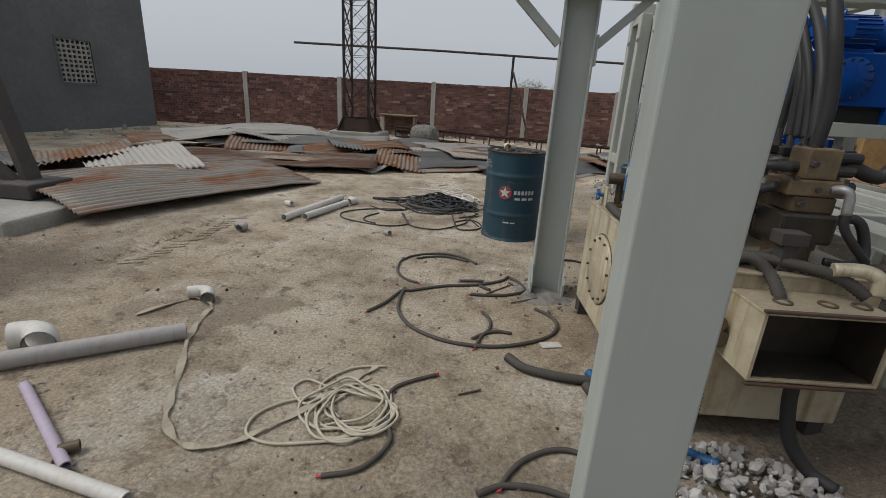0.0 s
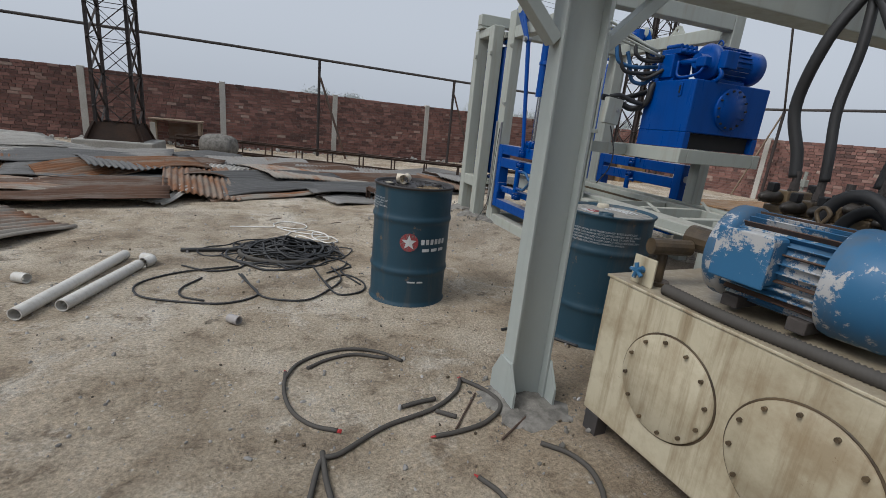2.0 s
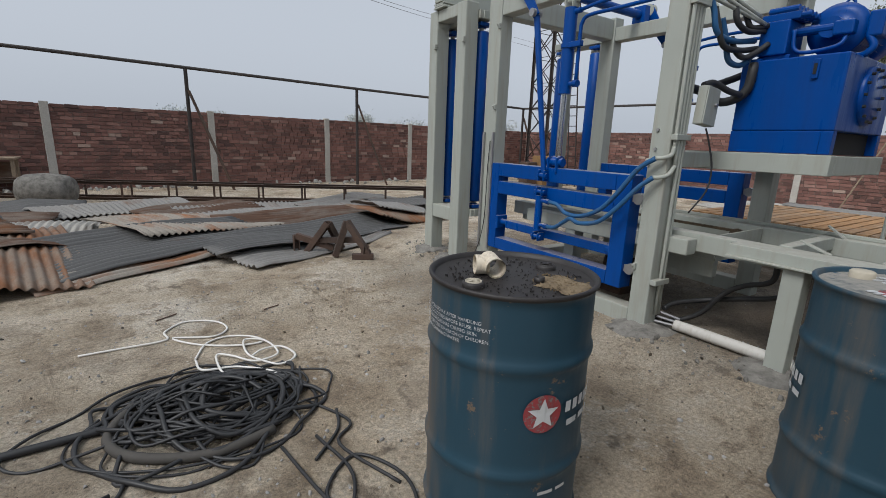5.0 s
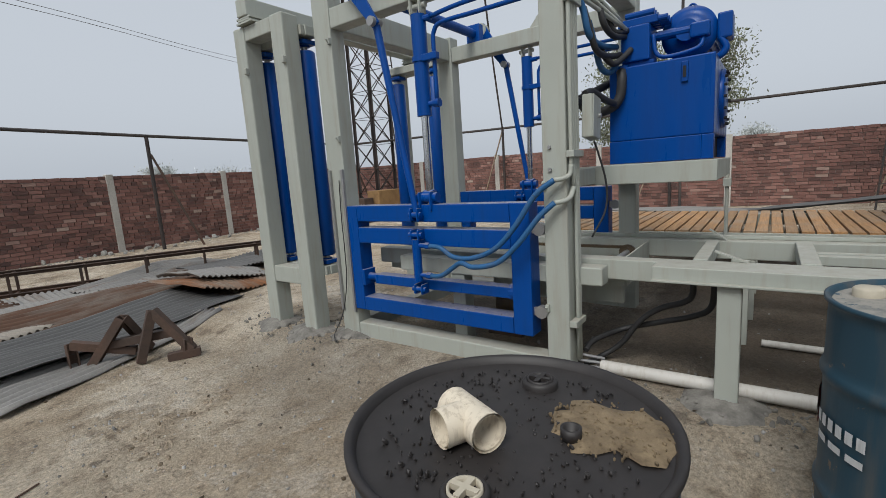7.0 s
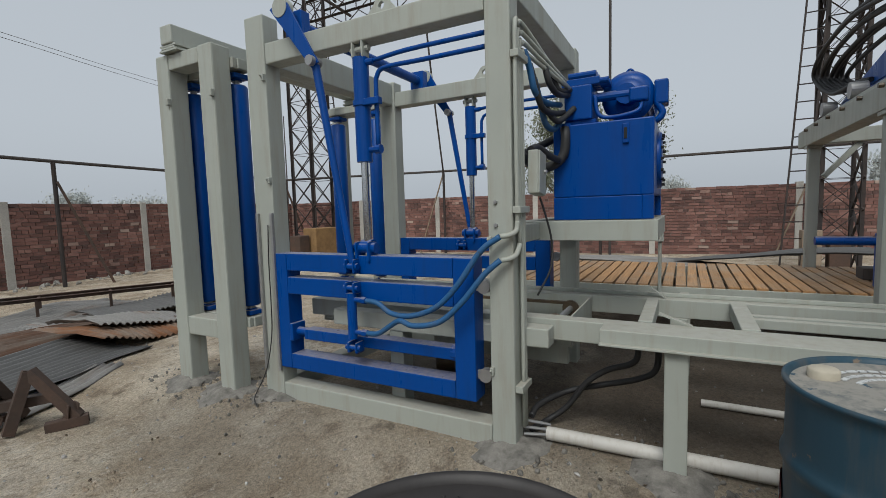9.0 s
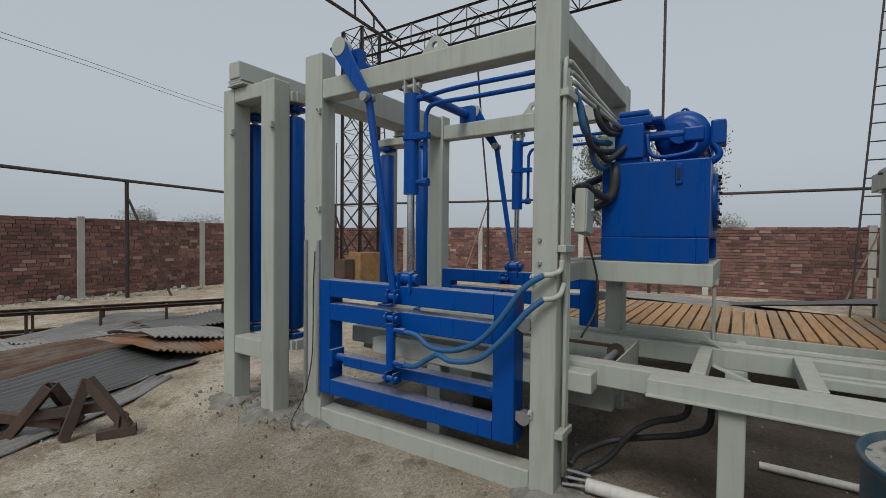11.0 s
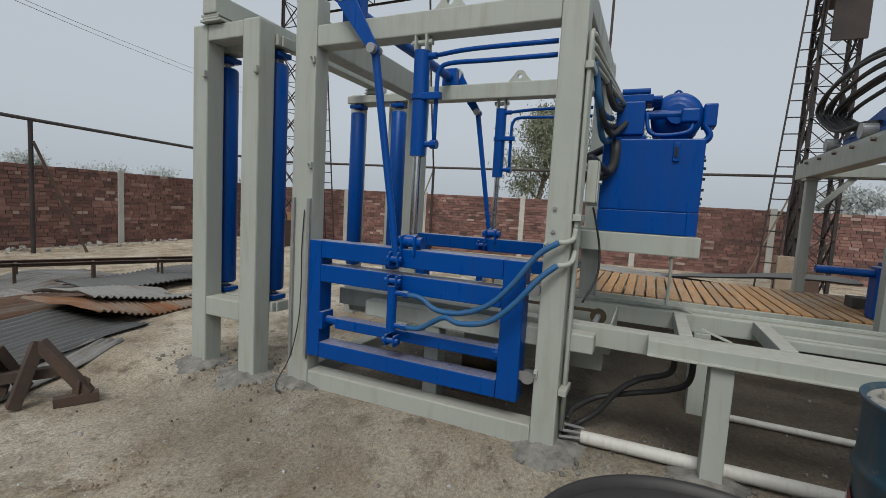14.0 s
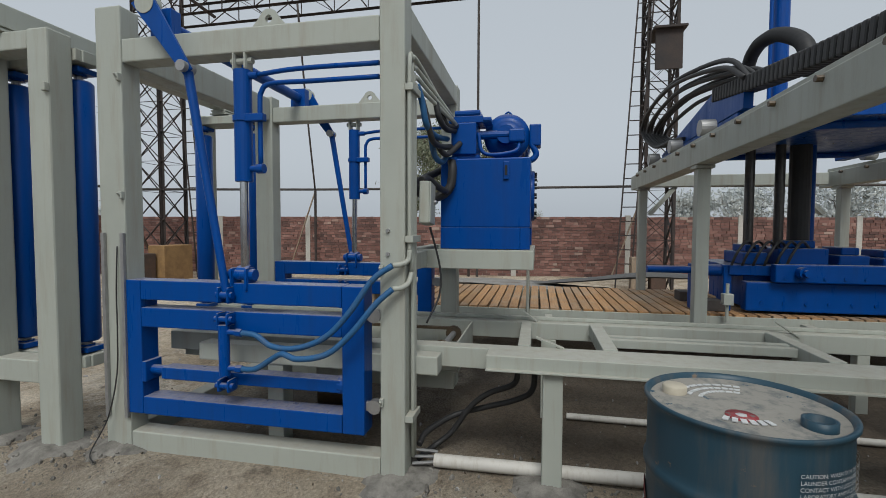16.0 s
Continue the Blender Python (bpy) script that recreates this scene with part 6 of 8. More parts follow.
def girder(a, b, w, h, label, mat=None, bay=None, name="lattice_girder", diagonals=True):
    """A lattice girder of four chords with posts and diagonals."""
    g = thing(name, tuple((Vector(a) + Vector(b)) / 2 - Vector((0, 0, h / 2))), label, "girder", "girders")
    mat = mat or TOWERSTEEL
    a, b = Vector(a), Vector(b)
    d = (b - a).normalized()
    s = d.cross(Vector((0, 0, 1))).normalized() * w / 2
    u = Vector((0, 0, h / 2))
    n = int((b - a).length / (bay or h * 1.6))
    for q in (s + u, s - u, -s + u, -s - u):
        bm = bmesh.new()
        angle_bar(bm, a + q, b + q, 0.05, 0.007)
        part("chord", bm, mat, g)
    for side in (s, -s):
        for i in range(n):
            p, r = a.lerp(b, i / n) + side, a.lerp(b, (i + 1) / n) + side
            bm = bmesh.new()
            bar(bm, p - u, p + u, 0.035, 0.012)
            part("strut", bm, mat, g)
            if diagonals:
                bm = bmesh.new()
                bar(bm, (p - u) if i % 2 else (p + u), (r + u) if i % 2 else (r - u), 0.03, 0.012)
                part("diagonal", bm, mat, g)
    for i in range(n + 1):
        p = a.lerp(b, i / n)
        for w2 in (u, -u):
            bm = bmesh.new()
            bar(bm, p + s + w2, p - s + w2, 0.03, 0.012)
            part("tie", bm, mat, g)


girder((T2[0], T2[1] - 0.43, 7.52), (T3[0], T3[1] + 0.35, 7.52), 0.7, 0.6, "dark lattice girder spanning between two towers", bay=0.9)


def rafter():
    """A tapered roof rafter that rises from the girder."""
    r = thing("roof_rafter", (10.65, 13.3, 7.25), "dark tapered steel rafter on the girder", "rafter")
    for a, b, w in (((10.95, 13.3, 7.22), (4.5, 13.3, 7.57), 0.07), ((10.3, 13.3, 7.37), (4.5, 13.3, 9.69), 0.06), ((9.5, 13.3, 7.27), (9.5, 13.3, 7.69), 0.045), ((8.76, 13.3, 7.31), (8.74, 13.3, 7.98), 0.045), ((7.4, 13.3, 7.38), (7.4, 13.3, 8.53), 0.045), ((6.0, 13.3, 7.45), (6.0, 13.3, 9.08), 0.045), ((7.4, 13.3, 7.4), (8.74, 13.3, 7.96), 0.04), ((6.0, 13.3, 7.47), (7.4, 13.3, 8.5), 0.04)):
        bm = bmesh.new()
        bar(bm, a, b, w, w * 0.8)
        part("rafter_bar", bm, TOWERSTEEL, r)


rafter()


# ---- pipe rail along the walls ----
def pipe_rail():
    r = thing("pipe_rail", (2, 16.5, 0), "thin dark steel pipe rail on posts along the wall", "pipe rail")
    pts = [(-6.82, 15.16, 2.744), (-2.26, 15.46, 2.716), (0.16, 15.63, 2.68), (4.31, 15.9, 2.614), (10.85, 16.28, 2.53), (12.6, 11.2, 2.6), (13.0, 6.5, 2.6), (13.3, 1.6, 2.62), (14.0, -5.5, 2.62)]
    for a, b in zip(pts, pts[1:]):
        bm = bmesh.new()
        rod(bm, a, b, 0.035, n=10)
        part("pipe", bm, BLACKSTEEL, r)
    for (x, y, z) in pts[2:8]:
        bm = bmesh.new()
        rod(bm, (x, y, -0.05), (x, y, z), 0.04, n=10)
        post = part("post", bm, TOWERSTEEL, r)
        bm = bmesh.new()
        if y > 14:
            bar(bm, (x + 0.80, y - 0.32, -0.05), (x + 0.03, y - 0.02, 2.2), 0.06, 0.05)
        else:
            bar(bm, (x - 0.1, y + 0.9, -0.05), (x, y, 2.55), 0.045, 0.03)
        part("stay", bm, RUSTSTEEL if y > 14 else OLDWOOD, post)


pipe_rail()


# ---- valve bank, pump and hoses on the cream tank ----
def valve_bank():
    v = thing("valve_manifold", (1.38, 2.5, 0.757), "oily brown hydraulic valve manifold on the tank", "manifold")
    rng = random.Random(11)
    for y0, y1 in ((2.14, 2.36), (2.40, 2.60), (2.64, 2.86)):
        bm = bmesh.new()
        box(bm, 1.26, 1.44, y0, y1, 0.756, 0.98, 0.008)
        part("base_block", bm, OILY, v)
    for i in range(7):
        y = 2.17 + i * 0.105
        top = 1.10 + rng.uniform(-0.015, 0.03)
        bm = bmesh.new()
        box(bm, 1.25, 1.44, y - 0.045, y + 0.045, 0.981, top, 0.006)
        blk = part("valve_block", bm, TANCAST if i % 3 == 1 else OILY, v)
        bm = bmesh.new()
        box(bm, 1.27, 1.42, y - 0.036, y + 0.036, top, top + 0.065, 0.006)
        spool = part("spool_body", bm, OILY if i % 2 else TANCAST, blk)
        for sx in (-1, 1):
            m = pose(1.345 + sx * 0.075, y, top + 0.034, 0, 90 * sx, 0)
            L = 0.085 + rng.uniform(0, 0.02)
            bm = bmesh.new()
            lathe(bm, [(0, 0), (0.021, 0), (0.021, 0.012), (0.026, 0.014), (0.026, L - 0.02), (0.02, L - 0.016), (0.02, L), (0.011, L + 0.003), (0.011, L + 0.016), (0, L + 0.016)], m, 16)
            part("solenoid", bm, DARKCAST, blk)
            bm = bmesh.new()
            box(bm, 1.345 + sx * 0.125 - 0.018, 1.345 + sx * 0.125 + 0.018, y - 0.016, y + 0.016, top + 0.058, top + 0.096, 0.005)
            part("connector", bm, PLUG, blk)
        for q in range(4):
            bm = bmesh.new()
            rod(bm, (1.285 + 0.12 * (q % 2), y - 0.024 + 0.048 * (q // 2), top + 0.06), (1.285 + 0.12 * (q % 2), y - 0.024 + 0.048 * (q // 2), top + 0.075), 0.0075, n=8)
            part("socket_screw", bm, BLACKSTEEL, blk)
        for z0, r in ((0.90, 0.022), (1.04, 0.015)):
            bm = bmesh.new()
            rod(bm, (1.275, y, z0), (1.222, y, z0), r, n=6)
            rod(bm, (1.225, y, z0), (1.19, y, z0), r * 0.72, n=10)
            part("fitting", bm, TANCAST if z0 > 0.9 else BLACKSTEEL, blk)
        bm = bmesh.new()
        rod(bm, (1.345, y, top + 0.064), (1.345, y, top + 0.10), 0.02, n=6)
        rod(bm, (1.345, y, top + 0.10), (1.345, y, top + 0.15), 0.015, n=10)
        part("hose_fitting", bm, BLACKSTEEL, blk)
    # stacked relief valve at the near end
    st = []
    for nm, x0, x1, y0, y1, z0, z1, mat in (("pedestal", 1.17, 1.30, 1.95, 2.08, 0.756, 0.84, OILY), ("dark_valve_body", 1.13, 1.34, 1.91, 2.11, 0.841, 0.965, DARKCAST), ("neck_block", 1.16, 1.32, 1.93, 2.10, 0.966, 1.03, OILY), ("sandwich_plate", 1.13, 1.34, 1.925, 2.10, 1.031, 1.095, TANCAST), ("pilot_valve", 1.18, 1.30, 1.94, 2.07, 1.096, 1.215, TANCAST)):
        bm = bmesh.new()
        box(bm, x0, x1, y0, y1, z0, z1, 0.014 if mat is DARKCAST else 0.007)
        st.append(part(nm, bm, mat, v))
    for (a, b, r, mat) in (((1.13, 2.01, 1.063), (1.075, 2.01, 1.063), 0.03, TANCAST), ((1.078, 2.01, 1.063), (1.06, 2.01, 1.063), 0.022, STEEL), ((1.34, 2.01, 1.063), (1.41, 2.01, 1.063), 0.024, BLACKSTEEL), ((1.18, 2.0, 1.135), (1.10, 2.0, 1.135), 0.022, DARKCAST), ((1.105, 2.0, 1.135), (1.085, 2.0, 1.135), 0.016, STEEL), ((1.30, 2.0, 1.13), (1.385, 2.0, 1.13), 0.025, DARKCAST), ((1.30, 2.0, 1.18), (1.40, 2.0, 1.18), 0.022, PLUG)):
        bm = bmesh.new()
        rod(bm, a, b, r, n=12)
        part("port", bm, mat, st[3])
    for q in range(4):
        for zz, dx, dy, k in ((1.215, 0.045, 0.048, 4), (1.095, 0.09, 0.075, 3)):
            bm = bmesh.new()
            c = Vector((1.24 + dx * (1 if q % 2 else -1), 2.005 + dy * (1 if q // 2 else -1), zz))
            rod(bm, c - Vector((0, 0, 0.004)), c + Vector((0, 0, 0.012)), 0.009, n=8)
            part("socket_screw", bm, BLACKSTEEL, st[k])
    for x, z0 in ((1.20, 1.155), (1.235, 1.06), (1.285, 1.063), (1.19, 1.0)):
        bm = bmesh.new()
        rod(bm, (x, 1.945, z0), (x, 1.915, z0), 0.012, n=6)
        part("plug_screw", bm, BLACKSTEEL, st[3])
    bm = bmesh.new()
    tube(bm, [(1.29, 1.93, 1.063), (1.305, 1.89, 1.07), (1.32, 1.875, 1.05), (1.325, 1.87, 0.98)], 0.018, 12, 6)
    part("elbow_fitting", bm, STEEL, st[3])
    bm = bmesh.new()
    tube(bm, [(1.325, 1.87, 0.985), (1.33, 1.865, 0.93), (1.38, 1.85, 0.86), (1.44, 1.86, 0.80), (1.42, 1.90, 0.775), (1.34, 1.93, 0.775)], 0.016, 12, 7)
    part("return_hose", bm, RUBBER, v)
    h = thing("hose_riser", (1.35, 2.5, 1.1), "thick black hydraulic hoses rising from the manifold", "hoses")
    foot = (2.81, 2.69, 2.50, 2.40, 2.34, 2.28, 2.22)
    knee = (2.88, 2.73, 2.46, 2.43, 2.40, 2.36, 2.31)
    high = (2.82, 2.72, 2.60, 2.58, 2.55, 2.52, 2.49)
    for i in range(7):
        bm = bmesh.new()
        bend = rng.uniform(-0.05, 0.05)
        tube(bm, [(1.345, foot[i], 1.235), (1.345, foot[i] * 0.7 + knee[i] * 0.3, 1.34), (1.35 + bend * 0.5, knee[i], 1.53), (1.36 + bend, high[i], 1.78), (1.40, 2.76 + 0.02 * i, 2.05), (1.46, 2.98, 2.24), (1.62, 3.03, 2.29)], 0.019 if i % 3 else 0.023, 10, 7)
        part("hose", bm, RUBBER, h)
    bm = bmesh.new()
    tube(bm, [(1.24, 2.02, 1.2), (1.24, 2.02, 1.4), (1.20, 2.05, 1.65), (1.2, 2.2, 1.9), (1.3, 2.6, 2.1), (1.45, 3.0, 2.27)], 0.026, 10, 7)
    part("hose", bm, RUBBER, h)
    bm = bmesh.new()
    tube(bm, [(1.36, 2.02, 1.16), (1.50, 2.0, 1.12), (1.55, 2.0, 1.3), (1.48, 2.0, 1.55), (1.38, 2.1, 1.85), (1.3, 2.5, 2.1), (1.5, 3.0, 2.28)], 0.028, 10, 7)
    part("hose", bm, RUBBER, h)
    lo = thing("tank_hose", (1.0, 2.2, 0.76), "dusty black hoses curling over the tank top", "hoses")
    loops = [
        ([(1.02, 2.50, 0.80), (1.0, 2.46, 1.08), (1.0, 2.42, 1.19), (1.0, 2.34, 1.22), (1.0, 2.26, 1.17), (1.0, 2.19, 1.06), (1.02, 2.15, 0.82)], 0.021, 0),
        ([(1.08, 2.48, 0.80), (1.06, 2.44, 1.04), (1.06, 2.40, 1.14), (1.06, 2.33, 1.17), (1.06, 2.27, 1.10), (1.08, 2.22, 0.82)], 0.021, 0),
        ([(0.66, 2.70, 0.78), (0.67, 2.45, 0.775), (0.72, 2.2, 0.775), (0.76, 2.0, 0.775), (0.82, 1.85, 0.775), (1.0, 1.85, 0.785), (1.15, 1.9, 0.80)], 0.025, 0.005),
        ([(1.12, 1.93, 1.135), (1.05, 1.95, 1.14), (1.05, 2.05, 1.14), (1.05, 2.18, 1.12), (1.05, 2.225, 1.06), (1.05, 2.15, 1.0), (1.05, 2.03, 1.02), (1.1, 1.95, 1.063)], 0.017, 0),
        ([(0.75, 1.92, 0.78), (0.9, 1.84, 0.79), (1.0, 1.80, 0.80), (1.05, 1.76, 0.76), (1.07, 1.70, 0.70), (1.07, 1.69, 0.68)], 0.025, 0.005),
        ([(1.0, 1.88, 0.79), (1.15, 1.80, 0.79), (1.28, 1.74, 0.77), (1.36, 1.70, 0.72)], 0.025, 0.005),
        ([(1.30, 2.0, 0.90), (1.42, 1.95, 0.95), (1.47, 1.93, 0.85), (1.45, 1.9, 0.79), (1.36, 1.86, 0.78)], 0.02, 0),
    ]
    for pts, r, ring in loops:
        bm = bmesh.new()
        tube(bm, pts, r, 10, 7, ring)
        part("hose", bm, CABLE if ring else RUBBER, lo)
    bm = bmesh.new()
    tube(bm, [(1.17, 1.63, 0.42), (1.17, 1.62, 0.30), (1.20, 1.60, 0.15), (1.27, 1.56, 0.05), (1.34, 1.5, 0.025)], 0.026, 10, 7)
    solo("drop_hose", bm, RUBBER, "black hose dropping from the tank box to the ground", "hose")
    bm = bmesh.new()
    tube(bm, [(0.80, 1.66, 0.50), (0.83, 1.62, 0.40), (0.80, 1.55, 0.2), (0.76, 1.55, 0.06), (0.66, 1.66, 0.03), (0.58, 1.80, 0.03), (0.52, 1.98, 0.03)], 0.026, 12, 8, 0.006)
    solo("ribbed_conduit", bm, CABLE, "ribbed flexible conduit hanging from the tank", "conduit", "ribbed conduits")
    bm = bmesh.new()
    tube(bm, [(0.55, 2.1, 0.03), (0.62, 1.95, 0.03), (0.70, 1.75, 0.03), (0.80, 1.62, 0.035), (0.93, 1.52, 0.05)], 0.024, 12, 8, 0.005)
    solo("ribbed_conduit", bm, BLUEHOSE, "blue ribbed flexible conduit lying beside the tank", "conduit", "ribbed conduits")
    bm = bmesh.new()
    tube(bm, [(0.14, 2.17, 0.026), (0.23, 2.08, 0.026), (0.40, 2.04, 0.026), (0.56, 2.03, 0.026), (0.66, 2.0, 0.026)], 0.026, 12, 8, 0.006)
    solo("ribbed_conduit", bm, CABLE, "short ribbed brown conduit lying on the concrete", "conduit", "ribbed conduits")
    s = thing("shaft_flange", (0.72, 2.84, 0.757), "oily pipe tee and flange standing on the tank", "pipe fitting")
    bm = bmesh.new()
    rod(bm, (0.73, 2.82, 0.757), (0.73, 2.82, 0.90), 0.022, n=12)
    rod(bm, (0.73, 2.82, 0.757), (0.73, 2.82, 0.772), 0.05, n=16)
    part("stem", bm, OILY, s)
    bm = bmesh.new()
    rod(bm, (0.66, 2.82, 0.92), (0.83, 2.79, 0.92), 0.034, n=14)
    part("tee", bm, OILY, s)
    b = bmesh.new()
    box(b, 1.10, 1.16, 1.80, 1.86, 0.757, 0.90, 0.004)
    box(b, 1.08, 1.18, 1.79, 1.87, 0.86, 0.91, 0.004)
    solo("steel_bracket", b, BLACKSTEEL, "small black bracket on the tank top", "bracket")
    p = bmesh.new()
    tube(p, [(1.25, 1.74, 0.80), (1.33, 1.72, 0.81), (1.38, 1.70, 0.79), (1.39, 1.69, 0.73)], 0.026, 12, 6)
    solo("pipe_elbow", p, CREAM, "cream painted pipe elbow at the tank edge", "pipe fitting")


valve_bank()


def drum_top_items():
    z = gz(0.168, 4.665) - 0.004 + DH - 0.018
    t = thing("pvc_tee", (0.11, 4.70, z), "dirty off-white plastic pipe tee lying on the drum", "pipe fitting")
    d = Vector((-0.43, -0.90, 0)).normalized()
    s = Vector((-0.90, 0.43, 0)).normalized()
    c = Vector((0.105, 4.705, z + 0.037))
    bm = bmesh.new()
    for r, inner in ((0.034, False), (0.030, True)):
        tube(bm, [c - d * 0.058, c, c + d * 0.058], r, 20, 3, hollow=True)
        tube(bm, [c + s * 0.015, c + s * 0.06], r, 20, 0, hollow=True)
    part("tee_body", bm, TEEPVC, t)
    for q in (c + d * 0.058, c + s * 0.06):
        w = d if (q - c).dot(d) > 0.03 else s
        bm = bmesh.new()
        tube(bm, [q - w * 0.012, q + w * 0.002], 0.0342, 20, 0, hollow=True)
        tube(bm, [q + w * 0.002, q + w * 0.0025], 0.030, 20, 0, hollow=True)
        part("rim", bm, TEEPVC, t)
    for (x, y, mat, nm) in ((0.343, 4.678, BLACKPAINT, "oil-black plastic bung screwed in the drum lid"), (-0.03, 4.631, WHITEWIRE, "pale-rimmed plastic bung screwed in the drum lid")):
        b = thing("drum_bung", (x, y, z), nm, "bung", "drum bungs")
        m = Matrix.Translation((x, y, z))
        bm = bmesh.new()
        lathe(bm, [(0.038, -0.004), (0.038, 0.010), (0.033, 0.016), (0.029, 0.016), (0.027, 0.006), (0, 0.007)], m, 24)
        part("collar", bm, BLACKPAINT, b)
        bm = bmesh.new()
        lathe(bm, [(0.027, 0.006), (0.027, 0.018), (0.023, 0.018), (0.023, 0.006)], m, 24)
        face_box(bm, m @ Matrix.Translation((0, 0, 0.015)), 0.046, 0.010, 0.01)
        face_box(bm, m @ Matrix.Translation((0, 0, 0.0151)), 0.010, 0.046, 0.01)
        part("cross", bm, mat, b)
    bm = bmesh.new()
    lathe(bm, [(0.0, 0.002), (0.013, 0.003), (0.014, 0.022), (0.018, 0.022), (0.018, 0.0), (0, 0)], Matrix.Translation((0.184, 4.552, z)), 20)
    solo("screw_cup", bm, BLACKPAINT, "small black plastic cup on the drum lid", "cup")
    bm = bmesh.new()
    rng = random.Random(4)
    c = bm.verts.new((0.245, 4.50, z + 0.005))
    prev = None
    for j in range(1, 5):
        loop = []
        for k in range(22):
            a = 2 * math.pi * k / 22
            r = (0.098 if j == 4 else 0.024 * j) * (1 + (0.28 + 0.06 * j) * noise.noise(Vector((math.cos(a) * 2.4, math.sin(a) * 2.4, 1.0))) + 0.12 * noise.noise(Vector((math.cos(a) * 7, math.sin(a) * 7, 3.0))))
            loop.append(bm.verts.new((0.245 + r * math.cos(a) * 0.85, 4.50 + r * math.sin(a) * 1.1, z + (0.005 if j < 4 else 0.0) + rng.uniform(-0.001, 0.0015))))
        for k in range(22):
            bm.faces.new((c, loop[k], loop[(k + 1) % 22]) if prev is None else (prev[k], loop[k], loop[(k + 1) % 22], prev[(k + 1) % 22]))
        prev = loop
    for i in range(260):
        a, r = rng.uniform(0, 6.283), 0.09 * rng.uniform(0.2, 1.25)
        q = rng.uniform(0.0015, 0.0045)
        bmesh.ops.create_icosphere(bm, subdivisions=1, radius=q, matrix=pose(0.245 + r * math.cos(a) * 0.85, 4.50 + r * math.sin(a) * 1.05, z + 0.004, rng.uniform(0, 90), rng.uniform(0, 90), 0) @ Matrix.Diagonal((1.5, 1, 0.6, 1)))
    solo("sand_crust", bm, SAND, "dried cracked sand crust on the drum lid", "sand")
    bm = bmesh.new()
    for i in range(420):
        a, r = rng.uniform(0, 6.283), 0.24 * math.sqrt(rng.random())
        x, y = 0.168 + r * math.cos(a), 4.665 + r * math.sin(a)
        if math.hypot(x - 0.245, y - 4.5) < 0.09:
            continue
        q = rng.uniform(0.0015, 0.0045) * (1.6 if rng.random() < 0.12 else 1)
        bmesh.ops.create_icosphere(bm, subdivisions=1, radius=q, matrix=pose(x, y, z + q * 0.4, rng.uniform(0, 90), rng.uniform(0, 90), 0) @ Matrix.Diagonal((1.3, 1, 0.6, 1)))
    solo("dirt_crumbs", bm, BLACKPAINT, "black oily dirt crumbs on the drum lid", "dirt", kind="stuff")
    z2 = gz(1.27, 3.85) - 0.004 + DH - 0.018
    b = bmesh.new()
    lathe(b, [(0.04, -0.004), (0.04, 0.02), (0.034, 0.026), (0, 0.026)], Matrix.Translation((1.36, 4.03, z2)), 24)
    solo("drum_bung", b, WHITEWIRE, "pale plastic bung on the dusty drum lid", "bung", "drum bungs")
    b = bmesh.new()
    lathe(b, [(0.045, -0.004), (0.045, 0.024), (0.036, 0.024), (0.036, 0.004), (0, 0.004)], Matrix.Translation((1.13, 3.70, z2)), 24)
    solo("drum_bung", b, DRUMBLUE, "open dark blue bung collar on the dusty lid", "bung", "drum bungs")
    # worn print on the dusty lid: a round badge, a word of six bars and lines of small print
    c = Vector((1.27, 3.85, 0))
    b = bmesh.new()
    lathe(b, [(0.045, 0.0), (0.045, 0.0035), (0, 0.0035)], Matrix.Translation((1.17 - c.x, 3.89 - c.y, DH - 0.018)), 24)
    badge = part("lid_badge", b, OLDRED, drum2, "worn red badge", local=True)
    b = bmesh.new()
    lathe(b, [(0.017, 0.003), (0.017, 0.005), (0, 0.005)], Matrix.Translation((1.17 - c.x, 3.89 - c.y, DH - 0.018)), 5)
    part("star", b, OLDWHITE, badge, local=True)
    for k in range(6):
        b = bmesh.new()
        q = radians(150 + 9 * k)
        face_box(b, pose(0.15 * math.cos(q), 0.15 * math.sin(q) + 0.02, DH - 0.0155, 0, 0, math.degrees(q)), 0.032, 0.016, 0.003)
        part("print_bar", b, OLDWHITE, lid2, local=True)
    rng = random.Random(21)
    for k in range(3):
        q0 = -40.0
        while q0 < 40:
            step_a = rng.uniform(6, 13)
            q = radians(q0 + step_a / 2 + 20)
            b = bmesh.new()
            rr = 0.19 - 0.035 * k
            face_box(b, pose(rr * math.cos(q), rr * math.sin(q), DH - 0.0165, 0, 0, math.degrees(q)), 0.013, rr * radians(step_a) * 0.8, 0.003)
            part("print_bar", b, OLDWHITE, lid2, local=True)
            q0 += step_a


drum_top_items()


# ---- corrugated sheets ----
MIXSHEET = sheet_material("grey_and_orange_sheet", (0.27, 0.24, 0.20), (0.30, 0.12, 0.045), 0.45)


